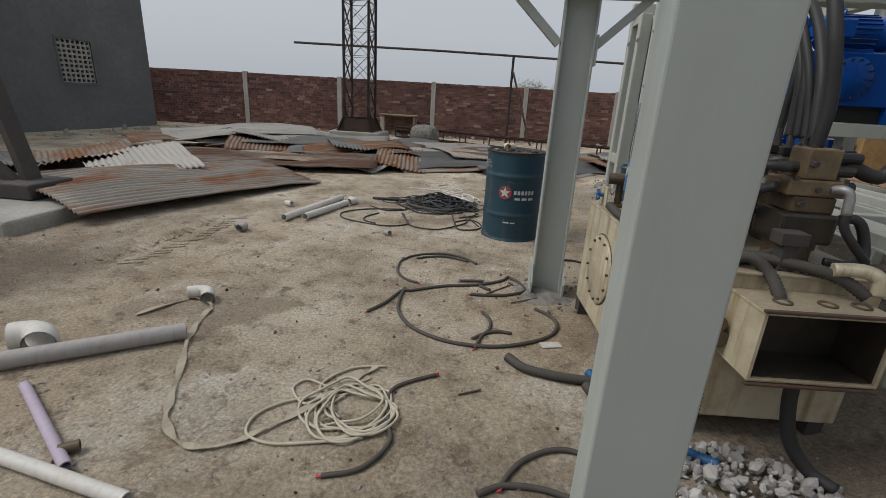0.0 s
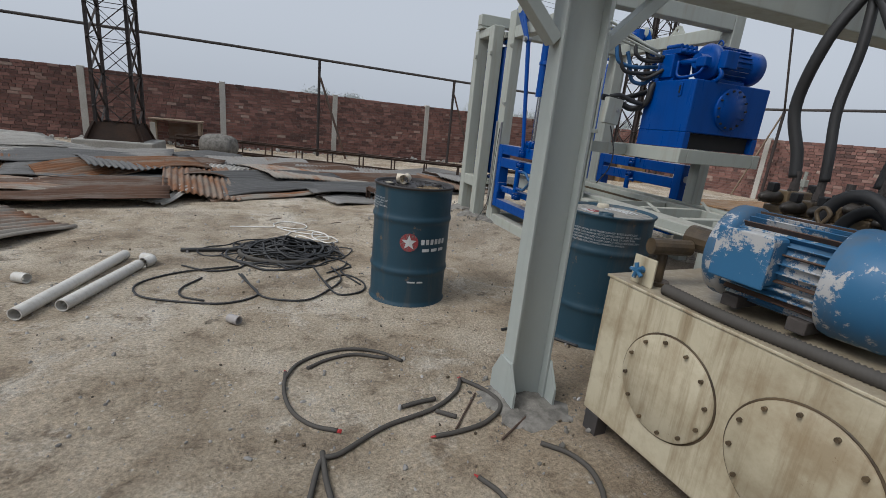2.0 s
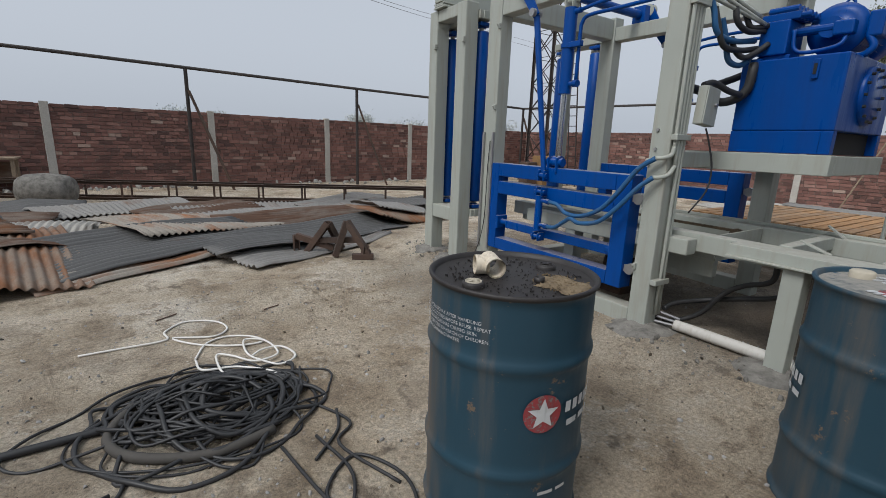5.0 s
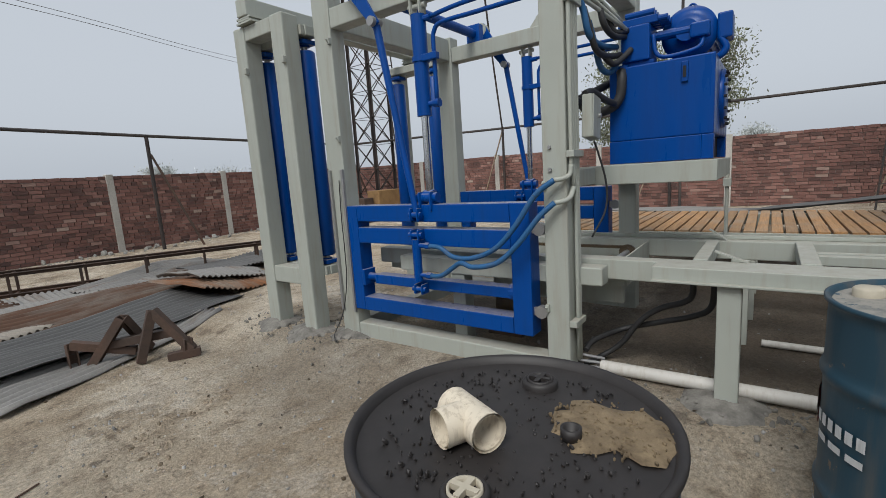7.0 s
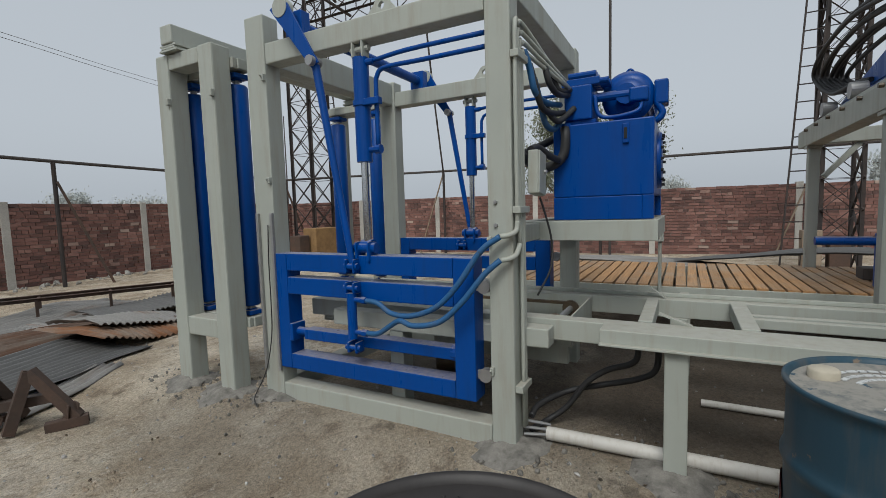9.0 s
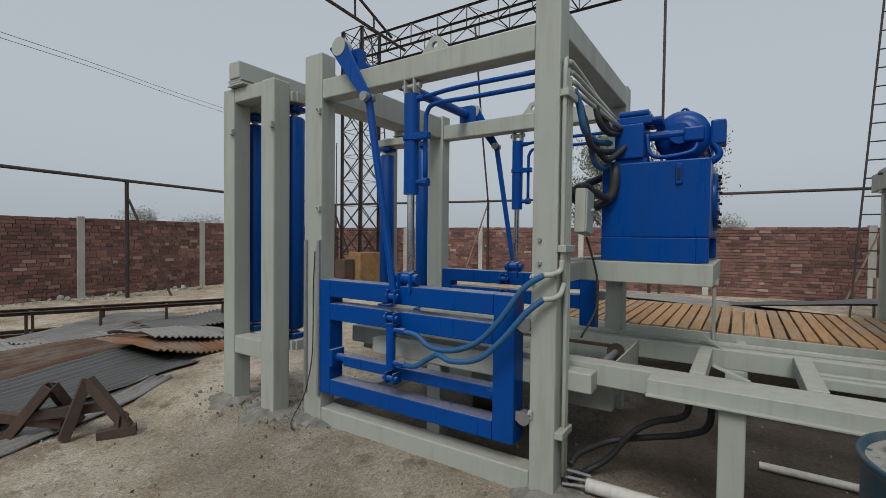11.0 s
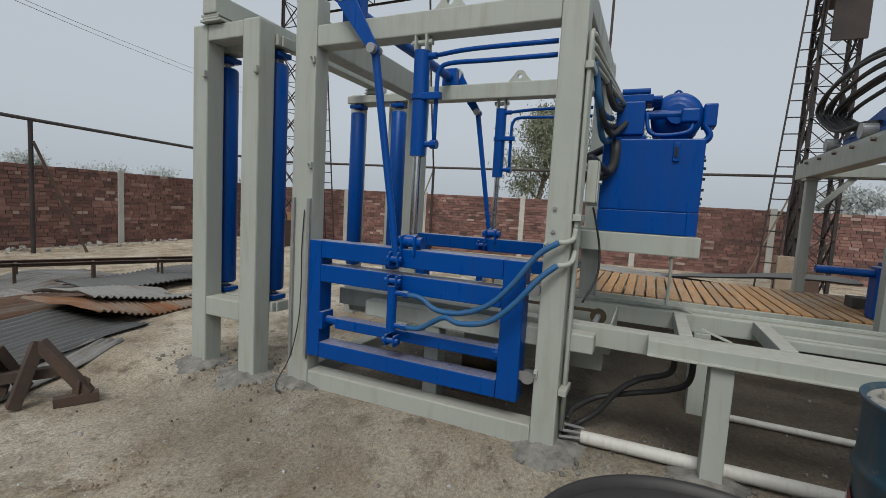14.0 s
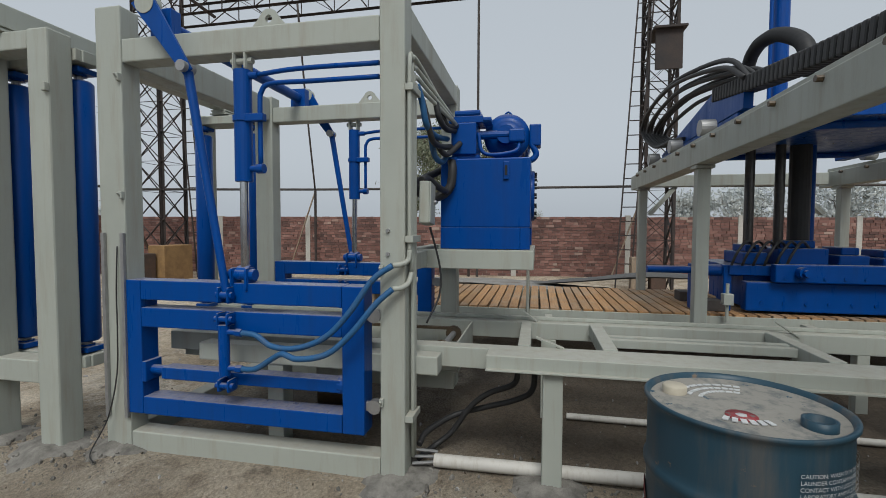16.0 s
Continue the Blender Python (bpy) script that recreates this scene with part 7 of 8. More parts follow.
def sheet(cx, cy, z, yaw, length, width, mat, label, pitch=0.0, roll=0.0, bow=0.05, seed=1.0, flat=0.0):
    """A corrugated sheet, ridges along its length, sagging and with an uneven edge; it rests on the ground or on others."""
    nx, per = max(8, int(length / 0.16)), 0.078
    ny = int(width / per) * 6
    m = pose(cx, cy, z, pitch, roll, yaw)
    verts = []
    for i in range(nx + 1):
        u = i / nx - 0.5
        for j in range(ny + 1):
            v = j / ny - 0.5
            x = u * length + (0.03 * noise.noise(Vector((v * 3, seed, u * 9))) if i in (0, nx) else 0)
            y = v * width
            h = (0.0145 - flat) * math.cos(2 * math.pi * y / per)
            h += bow * (0.25 - u * u) * 2 + 0.10 * noise.noise(Vector((u * 2.1 + seed, v * 1.4, seed * 3.7))) + 0.015 * noise.noise(Vector((u * 9, v * 6 + seed, 2)))
            p = m @ Vector((x, y, h))
            p.z = max(p.z, gz(p.x, p.y) + 0.017 + 0.0140 * math.cos(2 * math.pi * y / per))
            verts.append(p)
    w = ny + 1
    inv = m.inverted()
    me = bpy.data.meshes.new("corrugated_sheet")
    me.from_pydata([tuple(inv @ p) for p in verts], [], [(i * w + j, i * w + j + 1, (i + 1) * w + j + 1, (i + 1) * w + j) for i in range(nx) for j in range(ny)])
    me.polygons.foreach_set("use_smooth", [True] * len(me.polygons))
    me.materials.append(mat)
    ob = new("corrugated_sheet", me)
    ob.matrix_basis = m
    sol = ob.modifiers.new("thickness", "SOLIDIFY")
    sol.thickness = 0.0025
    tagged(ob, label, "metal sheet", "corrugated sheets")


CROSSWISE = (9, 24, 26, 28)  # laid with their ridges across the long side


def all_sheets():
    pale, grey, darkl, rust, brown = "pale weathered corrugated sheet in the scrap pile", "grey zinc corrugated sheet lying on the ground", "dark grey corrugated sheet lying on the scrap pile", "orange rusted corrugated sheet on the scrap pile", "brown rusted corrugated sheet lying flat"
    rows = [
        (-3.80, 5.35, 0.16, 69, 3.2, 1.30, MIXSHEET, "grey and rust-streaked corrugated sheet at the pile's edge", -7, 2, 0.10),
        (-5.2, 5.15, 0.10, 62, 2.4, 0.95, BROWNSHEET, brown, 0, 0, 0.04),
        (-5.05, 5.95, 0.24, -42, 1.9, 1.25, ZINCPALE, pale, 4, 3, 0.02),
        (-6.55, 6.6, 0.18, -42, 1.9, 1.35, RUSTSHEET, rust, 3, 0, 0.03),
        (-7.4, 6.1, 0.10, -30, 1.8, 1.0, ZINCDARK, darkl, 0, 0, 0.02),
        (-3.9, 7.65, 0.12, 14, 3.6, 0.95, BROWNSHEET, brown, -5, 0, 0.05),
        (-4.5, 8.0, 0.12, 8, 3.0, 0.9, MIXSHEET, rust, 0, 0, 0.06),
        (-5.9, 10.3, 0.30, 38, 3.4, 1.1, ZINCPALE, pale, -6, -2, 0.16),
        (-7.1, 9.4, 0.16, 50, 1.7, 1.0, RUSTSHEET, rust, 0, 3, 0.10),
        (-4.75, 9.5, 0.18, 24, 2.0, 0.95, RUSTSHEET, rust, -5, 0, 0.05),
        (-3.9, 10.1, 0.22, 18, 3.4, 1.0, ZINCDARK, darkl, -4, 0, 0.10),
        (-4.3, 10.9, 0.22, 65, 1.8, 0.9, ZINCPALE, pale, 8, 0, 0.05),
        (-3.1, 9.3, 0.16, 8, 2.6, 0.9, ZINCDARK, darkl, -3, 0, 0.06),
        (-3.05, 8.45, 0.10, 84, 1.3, 1.1, ZINCPALE, pale, 0, 4, 0.04),
        (-2.35, 8.3, 0.08, 70, 1.1, 0.9, ZINCPALE, pale, 0, 0, 0.04),
        (-1.98, 9.2, 0.15, 101, 2.3, 0.95, RUSTSHEET, rust, 5, -4, 0.08),
        (-0.75, 9.3, 0.12, 27, 2.5, 1.15, ZINCDARK, darkl, -4, 0, 0.10),
        (-1.0, 8.75, 0.05, 24, 1.8, 0.7, MIXSHEET, rust, 0, 0, 0.02),
        (-0.4, 10.2, 0.14, 118, 1.4, 1.9, MIXSHEET, "dull brown-grey corrugated sheet on the pile", 3, 0, 0.04),
        (0.85, 9.25, 0.10, 16, 2.7, 0.95, ZINCDARK, darkl, -4, 0, 0.06),
        (0.75, 8.75, 0.03, 22, 2.0, 0.7, ZINC, grey, 0, 0, 0.0),
        (1.55, 10.45, 0.08, 4, 3.3, 0.95, BROWNSHEET, brown, -2, 0, 0.05),
        (2.55, 10.0, 0.14, 103, 0.95, 1.5, RUSTSHEET, rust, 6, 0, 0.04),
        (2.65, 10.2, 0.21, 100, 0.8, 1.4, ZINC, grey, 7, 0, 0.04),
        (-1.2, 12.2, 0.10, 25, 2.1, 0.95, ZINC, grey, -3, 0, 0.08),
        (-0.1, 11.6, 0.12, 18, 1.8, 0.9, BROWNSHEET, brown, -3, 0, 0.08),
        (0.9, 11.4, 0.08, 12, 2.8, 0.95, ZINC, grey, -3, 0, 0.05),
        (2.6, 12.0, 0.08, 20, 2.4, 0.9, ZINC, grey, -3, 0, 0.06),
        (3.8, 11.4, 0.10, 8, 2.2, 0.9, ZINCDARK, darkl, -3, 0, 0.06),
        (-2.6, 12.2, 0.12, 10, 2.0, 0.9, ZINCDARK, darkl, 0, 0, 0.06),
        (-3.0, 11.2, 0.16, -6, 2.2, 0.9, BROWNSHEET, brown, -4, 0, 0.05),
        (7.6, 4.8, 0.45, 96, 3.2, 1.2, ZINC, "grey corrugated sheets piled behind the plank deck", 0, -4, 0.05),
        (7.9, 3.6, 0.52, 84, 3.0, 1.1, ZINCDARK, "grey corrugated sheets piled behind the plank deck", 0, 5, 0.10),
        (7.3, 6.3, 0.42, 92, 2.6, 1.0, ZINCPALE, "grey corrugated sheets piled behind the plank deck", 0, 0, 0.05),
    ]
    for i, r in enumerate(rows):
        cx, cy, z, yaw, L, W, mat, lab, pitch, roll, bow = r
        if i in CROSSWISE:
            L, W, yaw, pitch, roll = W, L, yaw + 90, roll, pitch
        pitch = abs(pitch) * 1.3 + (i * 37 % 5) * 0.7
        sheet(cx, cy, z, yaw, L, W, mat, lab, pitch, roll, bow, 1.7 * i + 0.3)
    rng = random.Random(77)
    kinds = ((ZINC, grey), (ZINCDARK, darkl), (RUSTSHEET, rust), (ZINCPALE, pale), (BROWNSHEET, brown), (MIXSHEET, rust))
    for i in range(11):
        mat, lab = kinds[i % 6]
        across = i % 2
        sheet(-6.2 + 0.42 * i + rng.uniform(-0.3, 0.3), rng.uniform(9.2, 11.2), rng.uniform(0.12, 0.26), rng.uniform(-8, 34) + 90 * across, rng.uniform(0.8, 1.1) if across else rng.uniform(1.2, 2.2), rng.uniform(1.1, 1.9) if across else rng.uniform(0.6, 0.9), mat, lab, rng.uniform(2, 9), rng.uniform(-4, 4), rng.uniform(0.02, 0.1), 60.0 + 2.3 * i)
    bm = bmesh.new()
    for y in (2.6, 4.2, 5.8, 7.2):
        box(bm, 6.9, 8.5, y, y + 0.1, 0.0, 0.36, 0.005)
    solo("timber_stack", bm, OLDWOOD, "weathered timber bearers under the sheet pile", "timber", kind="stuff")


all_sheets()
girder((-3.3, 14.95, 0.2), (4.65, 11.15, 0.2), 0.34, 0.29, "rusty ladder-like truss lying on the ground", RUSTSTEEL, 0.75, "lying_truss", False)


def scrap_brackets():
    b = thing("scrap_bracket", (0.74, 8.2, 0), "rusty welded steel brackets lying in a heap", "scrap steel")
    segs = [((0.62, 9.10, 0.02), (0.86, 8.86, 0.37)), ((0.86, 8.86, 0.37), (1.10, 8.98, 0.05)), ((0.90, 8.70, 0.02), (1.06, 8.66, 0.40)), ((1.06, 8.66, 0.40), (1.28, 8.42, 0.06)), ((0.50, 9.20, 0.20), (0.95, 8.9, 0.08)), ((0.50, 9.20, 0.02), (0.50, 9.20, 0.21)), ((0.75, 9.02, 0.16), (1.22, 8.60, 0.20)), ((1.08, 8.52, 0.03), (1.34, 8.38, 0.04)), ((1.24, 8.46, 0.03), (1.25, 8.44, 0.16))]
    for a, c in segs:
        bm = bmesh.new()
        a, c = ((0.84 + 0.78 * (q[0] - 0.92), 8.32 + 0.78 * (q[1] - 8.8), 1.02 * q[2]) for q in (a, c))
        m, length = along(a, c)
        for off, sx, sy in (((0, 0.03, 0), 0.066, 0.008), ((0.029, 0, 0), 0.008, 0.06), ((-0.029, 0, 0), 0.008, 0.06)):
            face_box(bm, m @ Matrix.Translation(off), sx, sy, length, 0.002)
        part("channel_piece", bm, RUSTSTEEL, b)


scrap_brackets()


# ---- cables, hoses and pipes on the ground ----
def on_ground(pts, lift):
    return [(x, y, gz(x, y) + lift) for x, y in pts]


def ground_hose(pts, r, mat, label, category="hose", group="cut hoses", name="cut_hose", ring=0.0, ends=None):
    bm = bmesh.new()
    path = [tuple(p) for p in smooth_path([(x, y, 0) for x, y in pts], 7)]
    tube(bm, [(x, y, gz(x, y) + r * 0.9) for x, y, _ in path], r, 9, 0, ring)
    if ends is None:
        return solo(name, bm, mat, label, category, group)
    t = thing(name, (*pts[0], gz(*pts[0])), label, category, group)
    part("sheath", bm, mat, t)
    for p, q in ((path[0], path[2]), (path[-1], path[-3])):
        bm = bmesh.new()
        d = (Vector(p) - Vector(q)).normalized()
        for k in range(3):
            o = Vector((0, 0, r * 0.9)) + Vector((-d.y, d.x, 0)) * (k - 1) * r * 0.5
            s = Vector((p[0], p[1], gz(p[0], p[1]))) + o
            tube(bm, [s - d * 0.01, s + d * 0.02 + Vector((0, 0, 0.004 * (k - 1)))], r * 0.28, 6, 0)
        part("core_wires", bm, ends, t, "frayed red wire ends")
    return t


GH = "short cut length of dusty grey cable on concrete"
ground_hose([(-0.11, 3.63), (-0.22, 3.75), (-0.39, 3.80), (-0.55, 3.77), (-0.67, 3.68), (-0.73, 3.55)], 0.010, CABLE, GH, "cable", "cut cables", "cut_cable")
ground_hose([(-0.18, 3.67), (-0.36, 3.735), (-0.52, 3.70), (-0.62, 3.63)], 0.010, CABLE, GH, "cable", "cut cables", "cut_cable")
ground_hose([(-0.73, 3.60), (-0.735, 3.42), (-0.70, 3.27), (-0.62, 3.16), (-0.52, 3.10)], 0.010, CABLE, GH, "cable", "cut cables", "cut_cable", ends=REDPAINT)
ground_hose([(-0.74, 2.56), (-0.66, 2.72), (-0.60, 2.93), (-0.52, 2.96), (-0.31, 3.09), (-0.065, 3.17), (0.09, 3.29), (0.155, 3.40)], 0.011, CABLE, "long dusty grey cable curving across the concrete", "cable", "cut cables", "cut_cable", ends=REDPAINT)
ground_hose([(0.16, 3.40), (0.24, 3.28), (0.27, 3.14), (0.15, 3.03), (0.0, 2.99), (-0.115, 2.98)], 0.011, CABLE, GH, "cable", "cut cables", "cut_cable", ends=REDPAINT)
ground_hose([(-0.59, 2.98), (-0.585, 2.80), (-0.55, 2.6), (-0.45, 2.44), (-0.30, 2.33), (-0.14, 2.28), (0.05, 2.29), (0.25, 2.37), (0.40, 2.50), (0.45, 2.64), (0.42, 2.76), (0.33, 2.85)], 0.0115, CABLE, "large open loop of dusty grey cable on concrete", "cable", "cut cables", "cut_cable")
ground_hose([(-0.02, 2.72), (0.03, 2.62), (0.035, 2.50), (-0.01, 2.40), (-0.04, 2.25)], 0.010, CABLE, GH, "cable", "cut cables", "cut_cable", ends=REDPAINT)
ground_hose([(0.17, 2.47), (0.08, 2.475), (0.0, 2.43), (-0.06, 2.36)], 0.010, CABLE, GH, "cable", "cut cables", "cut_cable")
ground_hose([(-0.217, 1.943), (-0.31, 1.88), (-0.387, 1.80), (-0.40, 1.70), (-0.36, 1.55), (-0.33, 1.44), (-0.40, 1.30), (-0.53, 1.24)], 0.010, CABLE, "cut grey cable with red frayed ends", "cable", "cut cables", "cut_cable", ends=REDPAINT)
ground_hose([(0.47, 1.50), (0.38, 1.53), (0.29, 1.51), (0.20, 1.45), (0.14, 1.37), (0.11, 1.30)], 0.011, CABLE, GH, "cable", "cut cables", "cut_cable", ends=REDPAINT)
ground_hose([(0.03, 1.26), (0.12, 1.31), (0.25, 1.32), (0.38, 1.29)], 0.012, CABLE, GH, "cable", "cut cables", "cut_cable")
ground_hose([(0.65, 3.93), (0.74, 3.93), (0.86, 3.86), (0.97, 3.75), (1.06, 3.64)], 0.010, BLACKCABLE, "short black hose beside the drum", "cable", "cut cables", "cut_cable")
ground_hose([(-0.21, 3.21), (-0.13, 3.23), (-0.035, 3.245)], 0.011, CABLE, "thin stub of grey tube on the concrete", "cable", "cut cables", "cut_cable")
ground_hose([(-0.06, 3.15), (0.02, 3.09)], 0.011, CABLE, "thick stub of black tube on the concrete", "cable", "cut cables", "cut_cable")
for a, b in (((0.186, 3.263), (-0.01, 3.01)), ((0.449, 3.10), (0.169, 2.905)), ((-0.09, 1.81), (0.012, 1.864)), ((-0.9, 7.1), (-0.77, 7.18)), ((-0.2, 7.0), (-0.08, 7.05))):
    bm = bmesh.new()
    rod(bm, (a[0], a[1], gz(*a) + 0.006), (b[0], b[1], gz(*b) + 0.008), 0.005, n=6)
    solo("steel_rod", bm, RUSTSTEEL, "thin rusty steel rod lying on the concrete", "rod", "steel rods")


def cable_heap():
    """The heap of black cable by the drum: many loose loops, and long tails."""
    rng = random.Random(21)
    h = thing("cable_heap", (-0.75, 5.75, 0), "tangled heap of black electric cable on the concrete", "cable heap")
    for i in range(36):
        bm = bmesh.new()
        cx, cy = -0.72 + rng.gauss(0, 0.11), 5.72 + rng.gauss(0, 0.10)
        rx, ry = rng.uniform(0.16, 0.46), rng.uniform(0.13, 0.34)
        rot, lift = rng.uniform(-0.5, 0.5), rng.uniform(0.01, 0.13)
        pts = []
        turns = rng.uniform(0.8, 1.6)
        n = int(14 * turns)
        for k in range(n + 1):
            a = 2 * math.pi * turns * k / n + i
            wob = 1 + 0.12 * math.sin(3 * a + i)
            x, y = rx * wob * math.cos(a), ry * wob * math.sin(a)
            px, py = cx + x * math.cos(rot) - y * math.sin(rot), cy + x * math.sin(rot) + y * math.cos(rot)
            edge = math.hypot((px + 0.72) / 0.5, (py - 5.72) / 0.38)
            pts.append((px, py, gz(px, py) + 0.012 + max(0.0, (1 - edge)) * 0.16 * (0.4 + lift * 5) + 0.01 * math.sin(5 * a)))
        tube(bm, pts, rng.choice((0.006, 0.007, 0.009, 0.011)), 7, 4)
        part("loop", bm, BLACKCABLE, h)
    bm = bmesh.new()
    tube(bm, on_ground([(-1.60, 5.76), (-1.2, 5.78), (-0.8, 5.80), (-0.4, 5.76)], 0.02), 0.018, 8)
    part("thick_cable", bm, BLACKCABLE, h)
    bm = bmesh.new()
    tube(bm, on_ground([(-1.02, 5.95), (-1.12, 5.7), (-1.02, 5.5), (-0.75, 5.38), (-0.5, 5.42)], 0.024), 0.022, 8)
    part("thick_cable", bm, CABLE, h)
    tails = [[(-1.05, 5.40), (-1.10, 5.28), (-1.30, 5.22), (-1.52, 5.36)], [(-1.10, 5.33), (-1.5, 5.18), (-1.72, 4.95), (-1.66, 4.72), (-1.43, 4.61), (-1.12, 4.55), (-0.92, 4.69), (-1.0, 4.93), (-1.08, 5.15)], [(-1.06, 5.15), (-0.95, 4.80), (-0.85, 4.62), (-0.60, 4.55), (-0.43, 4.74), (-0.30, 5.0), (-0.35, 5.3)], [(-1.33, 5.06), (-1.43, 4.86), (-1.40, 4.70), (-1.25, 4.60)], [(-0.5, 5.3), (-0.44, 4.95), (-0.36, 4.66), (-0.18, 4.70), (-0.13, 4.9), (-0.25, 5.1), (-0.42, 4.96), (-0.40, 4.8)], [(-0.3, 5.6), (-0.18, 5.33), (-0.28, 5.2), (-0.16, 4.86)], [(-0.2, 5.45), (-0.25, 5.3), (-0.4, 5.15)]]
    for pts in tails:
        bm = bmesh.new()
        tube(bm, on_ground(pts, 0.009), 0.0075, 7, 6)
        part("tail", bm, BLACKCABLE, h)
    w = thing("white_wire", (-0.6, 6.1, 0), "loose loops of clean white wire on the cable heap", "wire", "white wires")
    for pts, lift in (([(-1.3, 6.7), (-1.09, 6.7), (-0.86, 6.71), (-0.86, 6.85), (-0.73, 6.98), (-0.55, 6.9), (-0.5, 6.73), (-0.6, 6.63), (-0.82, 6.72), (-0.69, 6.54), (-0.48, 6.41), (-0.34, 6.4), (-0.38, 6.51), (-0.52, 6.59), (-0.65, 6.53), (-0.73, 6.34)], 0.008), ([(-0.73, 6.3), (-0.71, 6.14), (-0.54, 6.09), (-0.37, 5.92), (-0.46, 5.9), (-0.54, 5.91), (-0.62, 6.02), (-0.62, 6.31), (-0.54, 6.26), (-0.46, 6.14), (-0.38, 6.12), (-0.3, 6.17), (-0.33, 6.38), (-0.44, 6.45), (-0.46, 6.24), (-0.4, 6.11), (-0.32, 6.02), (-0.22, 6.08), (-0.26, 6.24), (-0.37, 6.25), (-0.45, 6.19)], 0.02)):
        bm = bmesh.new()
        tube(bm, [(x, y, gz(x, y) + lift + (0.05 * max(0.0, 1 - math.hypot(x + 0.72, y - 5.72) / 0.5) if lift > 0.01 else 0.0)) for x, y in pts], 0.0065, 7, 6)
        part("loop", bm, CLEANWIRE, w)


cable_heap()


def white_coil():
    rng = random.Random(31)
    w = thing("wire_coil", (-0.52, 1.6, 0), "loose coil of dusty cream wire on the concrete", "wire", "white wires")
    for i in range(8):
        bm = bmesh.new()
        cx, cy = -0.52 + rng.gauss(0, 0.025), 1.59 + rng.gauss(0, 0.025)
        pts = []
        for k in range(19):
            a = 2 * math.pi * 1.1 * k / 18 + i
            rx, ry = 0.155 + 0.03 * math.sin(a * 2 + i), 0.15 + 0.03 * math.cos(a * 3 + i)
            px, py = cx + rx * math.cos(a), cy + ry * math.sin(a)
            pts.append((px, py, gz(px, py) + 0.010 + 0.004 * i * (0.5 + 0.5 * math.sin(a + i))))
        tube(bm, pts, 0.0062, 6, 5)
        part("loop", bm, WHITEWIRE, w)
    for pts in ([(-0.469, 1.971), (-0.63, 1.92), (-0.73, 1.78), (-0.69, 1.66), (-0.57, 1.55)], [(-0.69, 1.70), (-0.75, 1.61), (-0.85, 1.71), (-0.81, 1.79), (-0.68, 1.745), (-0.53, 1.73)], [(-0.44, 1.45), (-0.6, 1.40), (-0.78, 1.36), (-0.90, 1.395), (-0.92, 1.5), (-0.85, 1.6), (-0.72, 1.67), (-0.6, 1.70)]):
        bm = bmesh.new()
        tube(bm, on_ground(pts, 0.009), 0.0065, 6, 7)
        part("tail", bm, WHITEWIRE, w)
    # film tape
    path = smooth_path([(x, y, 0) for x, y in [(-2.04, 2.19), (-1.88, 2.47), (-1.70, 2.40), (-1.66, 2.25), (-1.585, 2.02), (-1.45, 1.77), (-1.33, 1.53), (-1.25, 1.40), (-1.11, 1.295), (-0.97, 1.31), (-0.85, 1.42), (-0.70, 1.62), (-0.6, 1.8), (-0.52, 1.95)]], 6)
    bm = bmesh.new()
    prev = None
    for i, p in enumerate(path):
        d = (path[min(i + 1, len(path) - 1)] - path[max(i - 1, 0)]).normalized()
        s = Vector((-d.y, d.x, 0)) * (0.013 + 0.006 * math.sin(i * 0.9))
        z = gz(p.x, p.y) + 0.008 + 0.006 * math.sin(i * 0.7) ** 2
        cur = (bm.verts.new(p + s + Vector((0, 0, z + 0.006 * math.sin(i * 1.3)))), bm.verts.new(p - s + Vector((0, 0, z + 0.004))))
        if prev:
            bm.faces.new((prev[0], prev[1], cur[1], cur[0]))
        prev = cur
    ob = solo("film_tape", bm, TAPE, "crumpled strip of dusty plastic film", "film")
    ob.modifiers.new("thickness", "SOLIDIFY").thickness = 0.001


white_coil()


def hollow_pipe(name, a, b, r, mat, label, group="plastic pipes"):
    bm = bmesh.new()
    d = (Vector(b) - Vector(a)).normalized()
    tube(bm, [a, b], r, 18, 0, hollow=True)
    tube(bm, [b, a], r - 0.005, 18, 0, hollow=True)
    for e, w in ((Vector(a), -d), (Vector(b), d)):
        side = w.cross(Vector((0, 0, 1))).normalized()
        up = side.cross(w)
        ring = [(e + (side * math.cos(q * math.pi / 9) + up * math.sin(q * math.pi / 9)) * rr) for rr in (r, r - 0.005) for q in range(18)]
        vs = [bm.verts.new(p) for p in ring]
        for k in range(18):
            bm.faces.new((vs[k], vs[(k + 1) % 18], vs[18 + (k + 1) % 18], vs[18 + k]))
    return solo(name, bm, mat, label, "pipe", group)


def elbow(x, y, z, yaw, r, bend, mat, label, arm=0.05, lie=0):
    m = pose(x, y, z, lie, 0, yaw)
    bm = bmesh.new()
    pts = [m @ Vector((-bend - arm, 0, 0)), m @ Vector((-bend, 0, 0))] + [m @ Vector((-bend + bend * math.sin(q), bend - bend * math.cos(q), 0)) for q in (0.4, 0.8, 1.2, 1.57)] + [m @ Vector((0, bend + arm, 0))]
    tube(bm, pts, r, 18, 3, hollow=True)
    tube(bm, pts, r - 0.006, 18, 3, hollow=True)
    return solo("pipe_elbow", bm, mat, label, "pipe fitting", "pipe elbows")


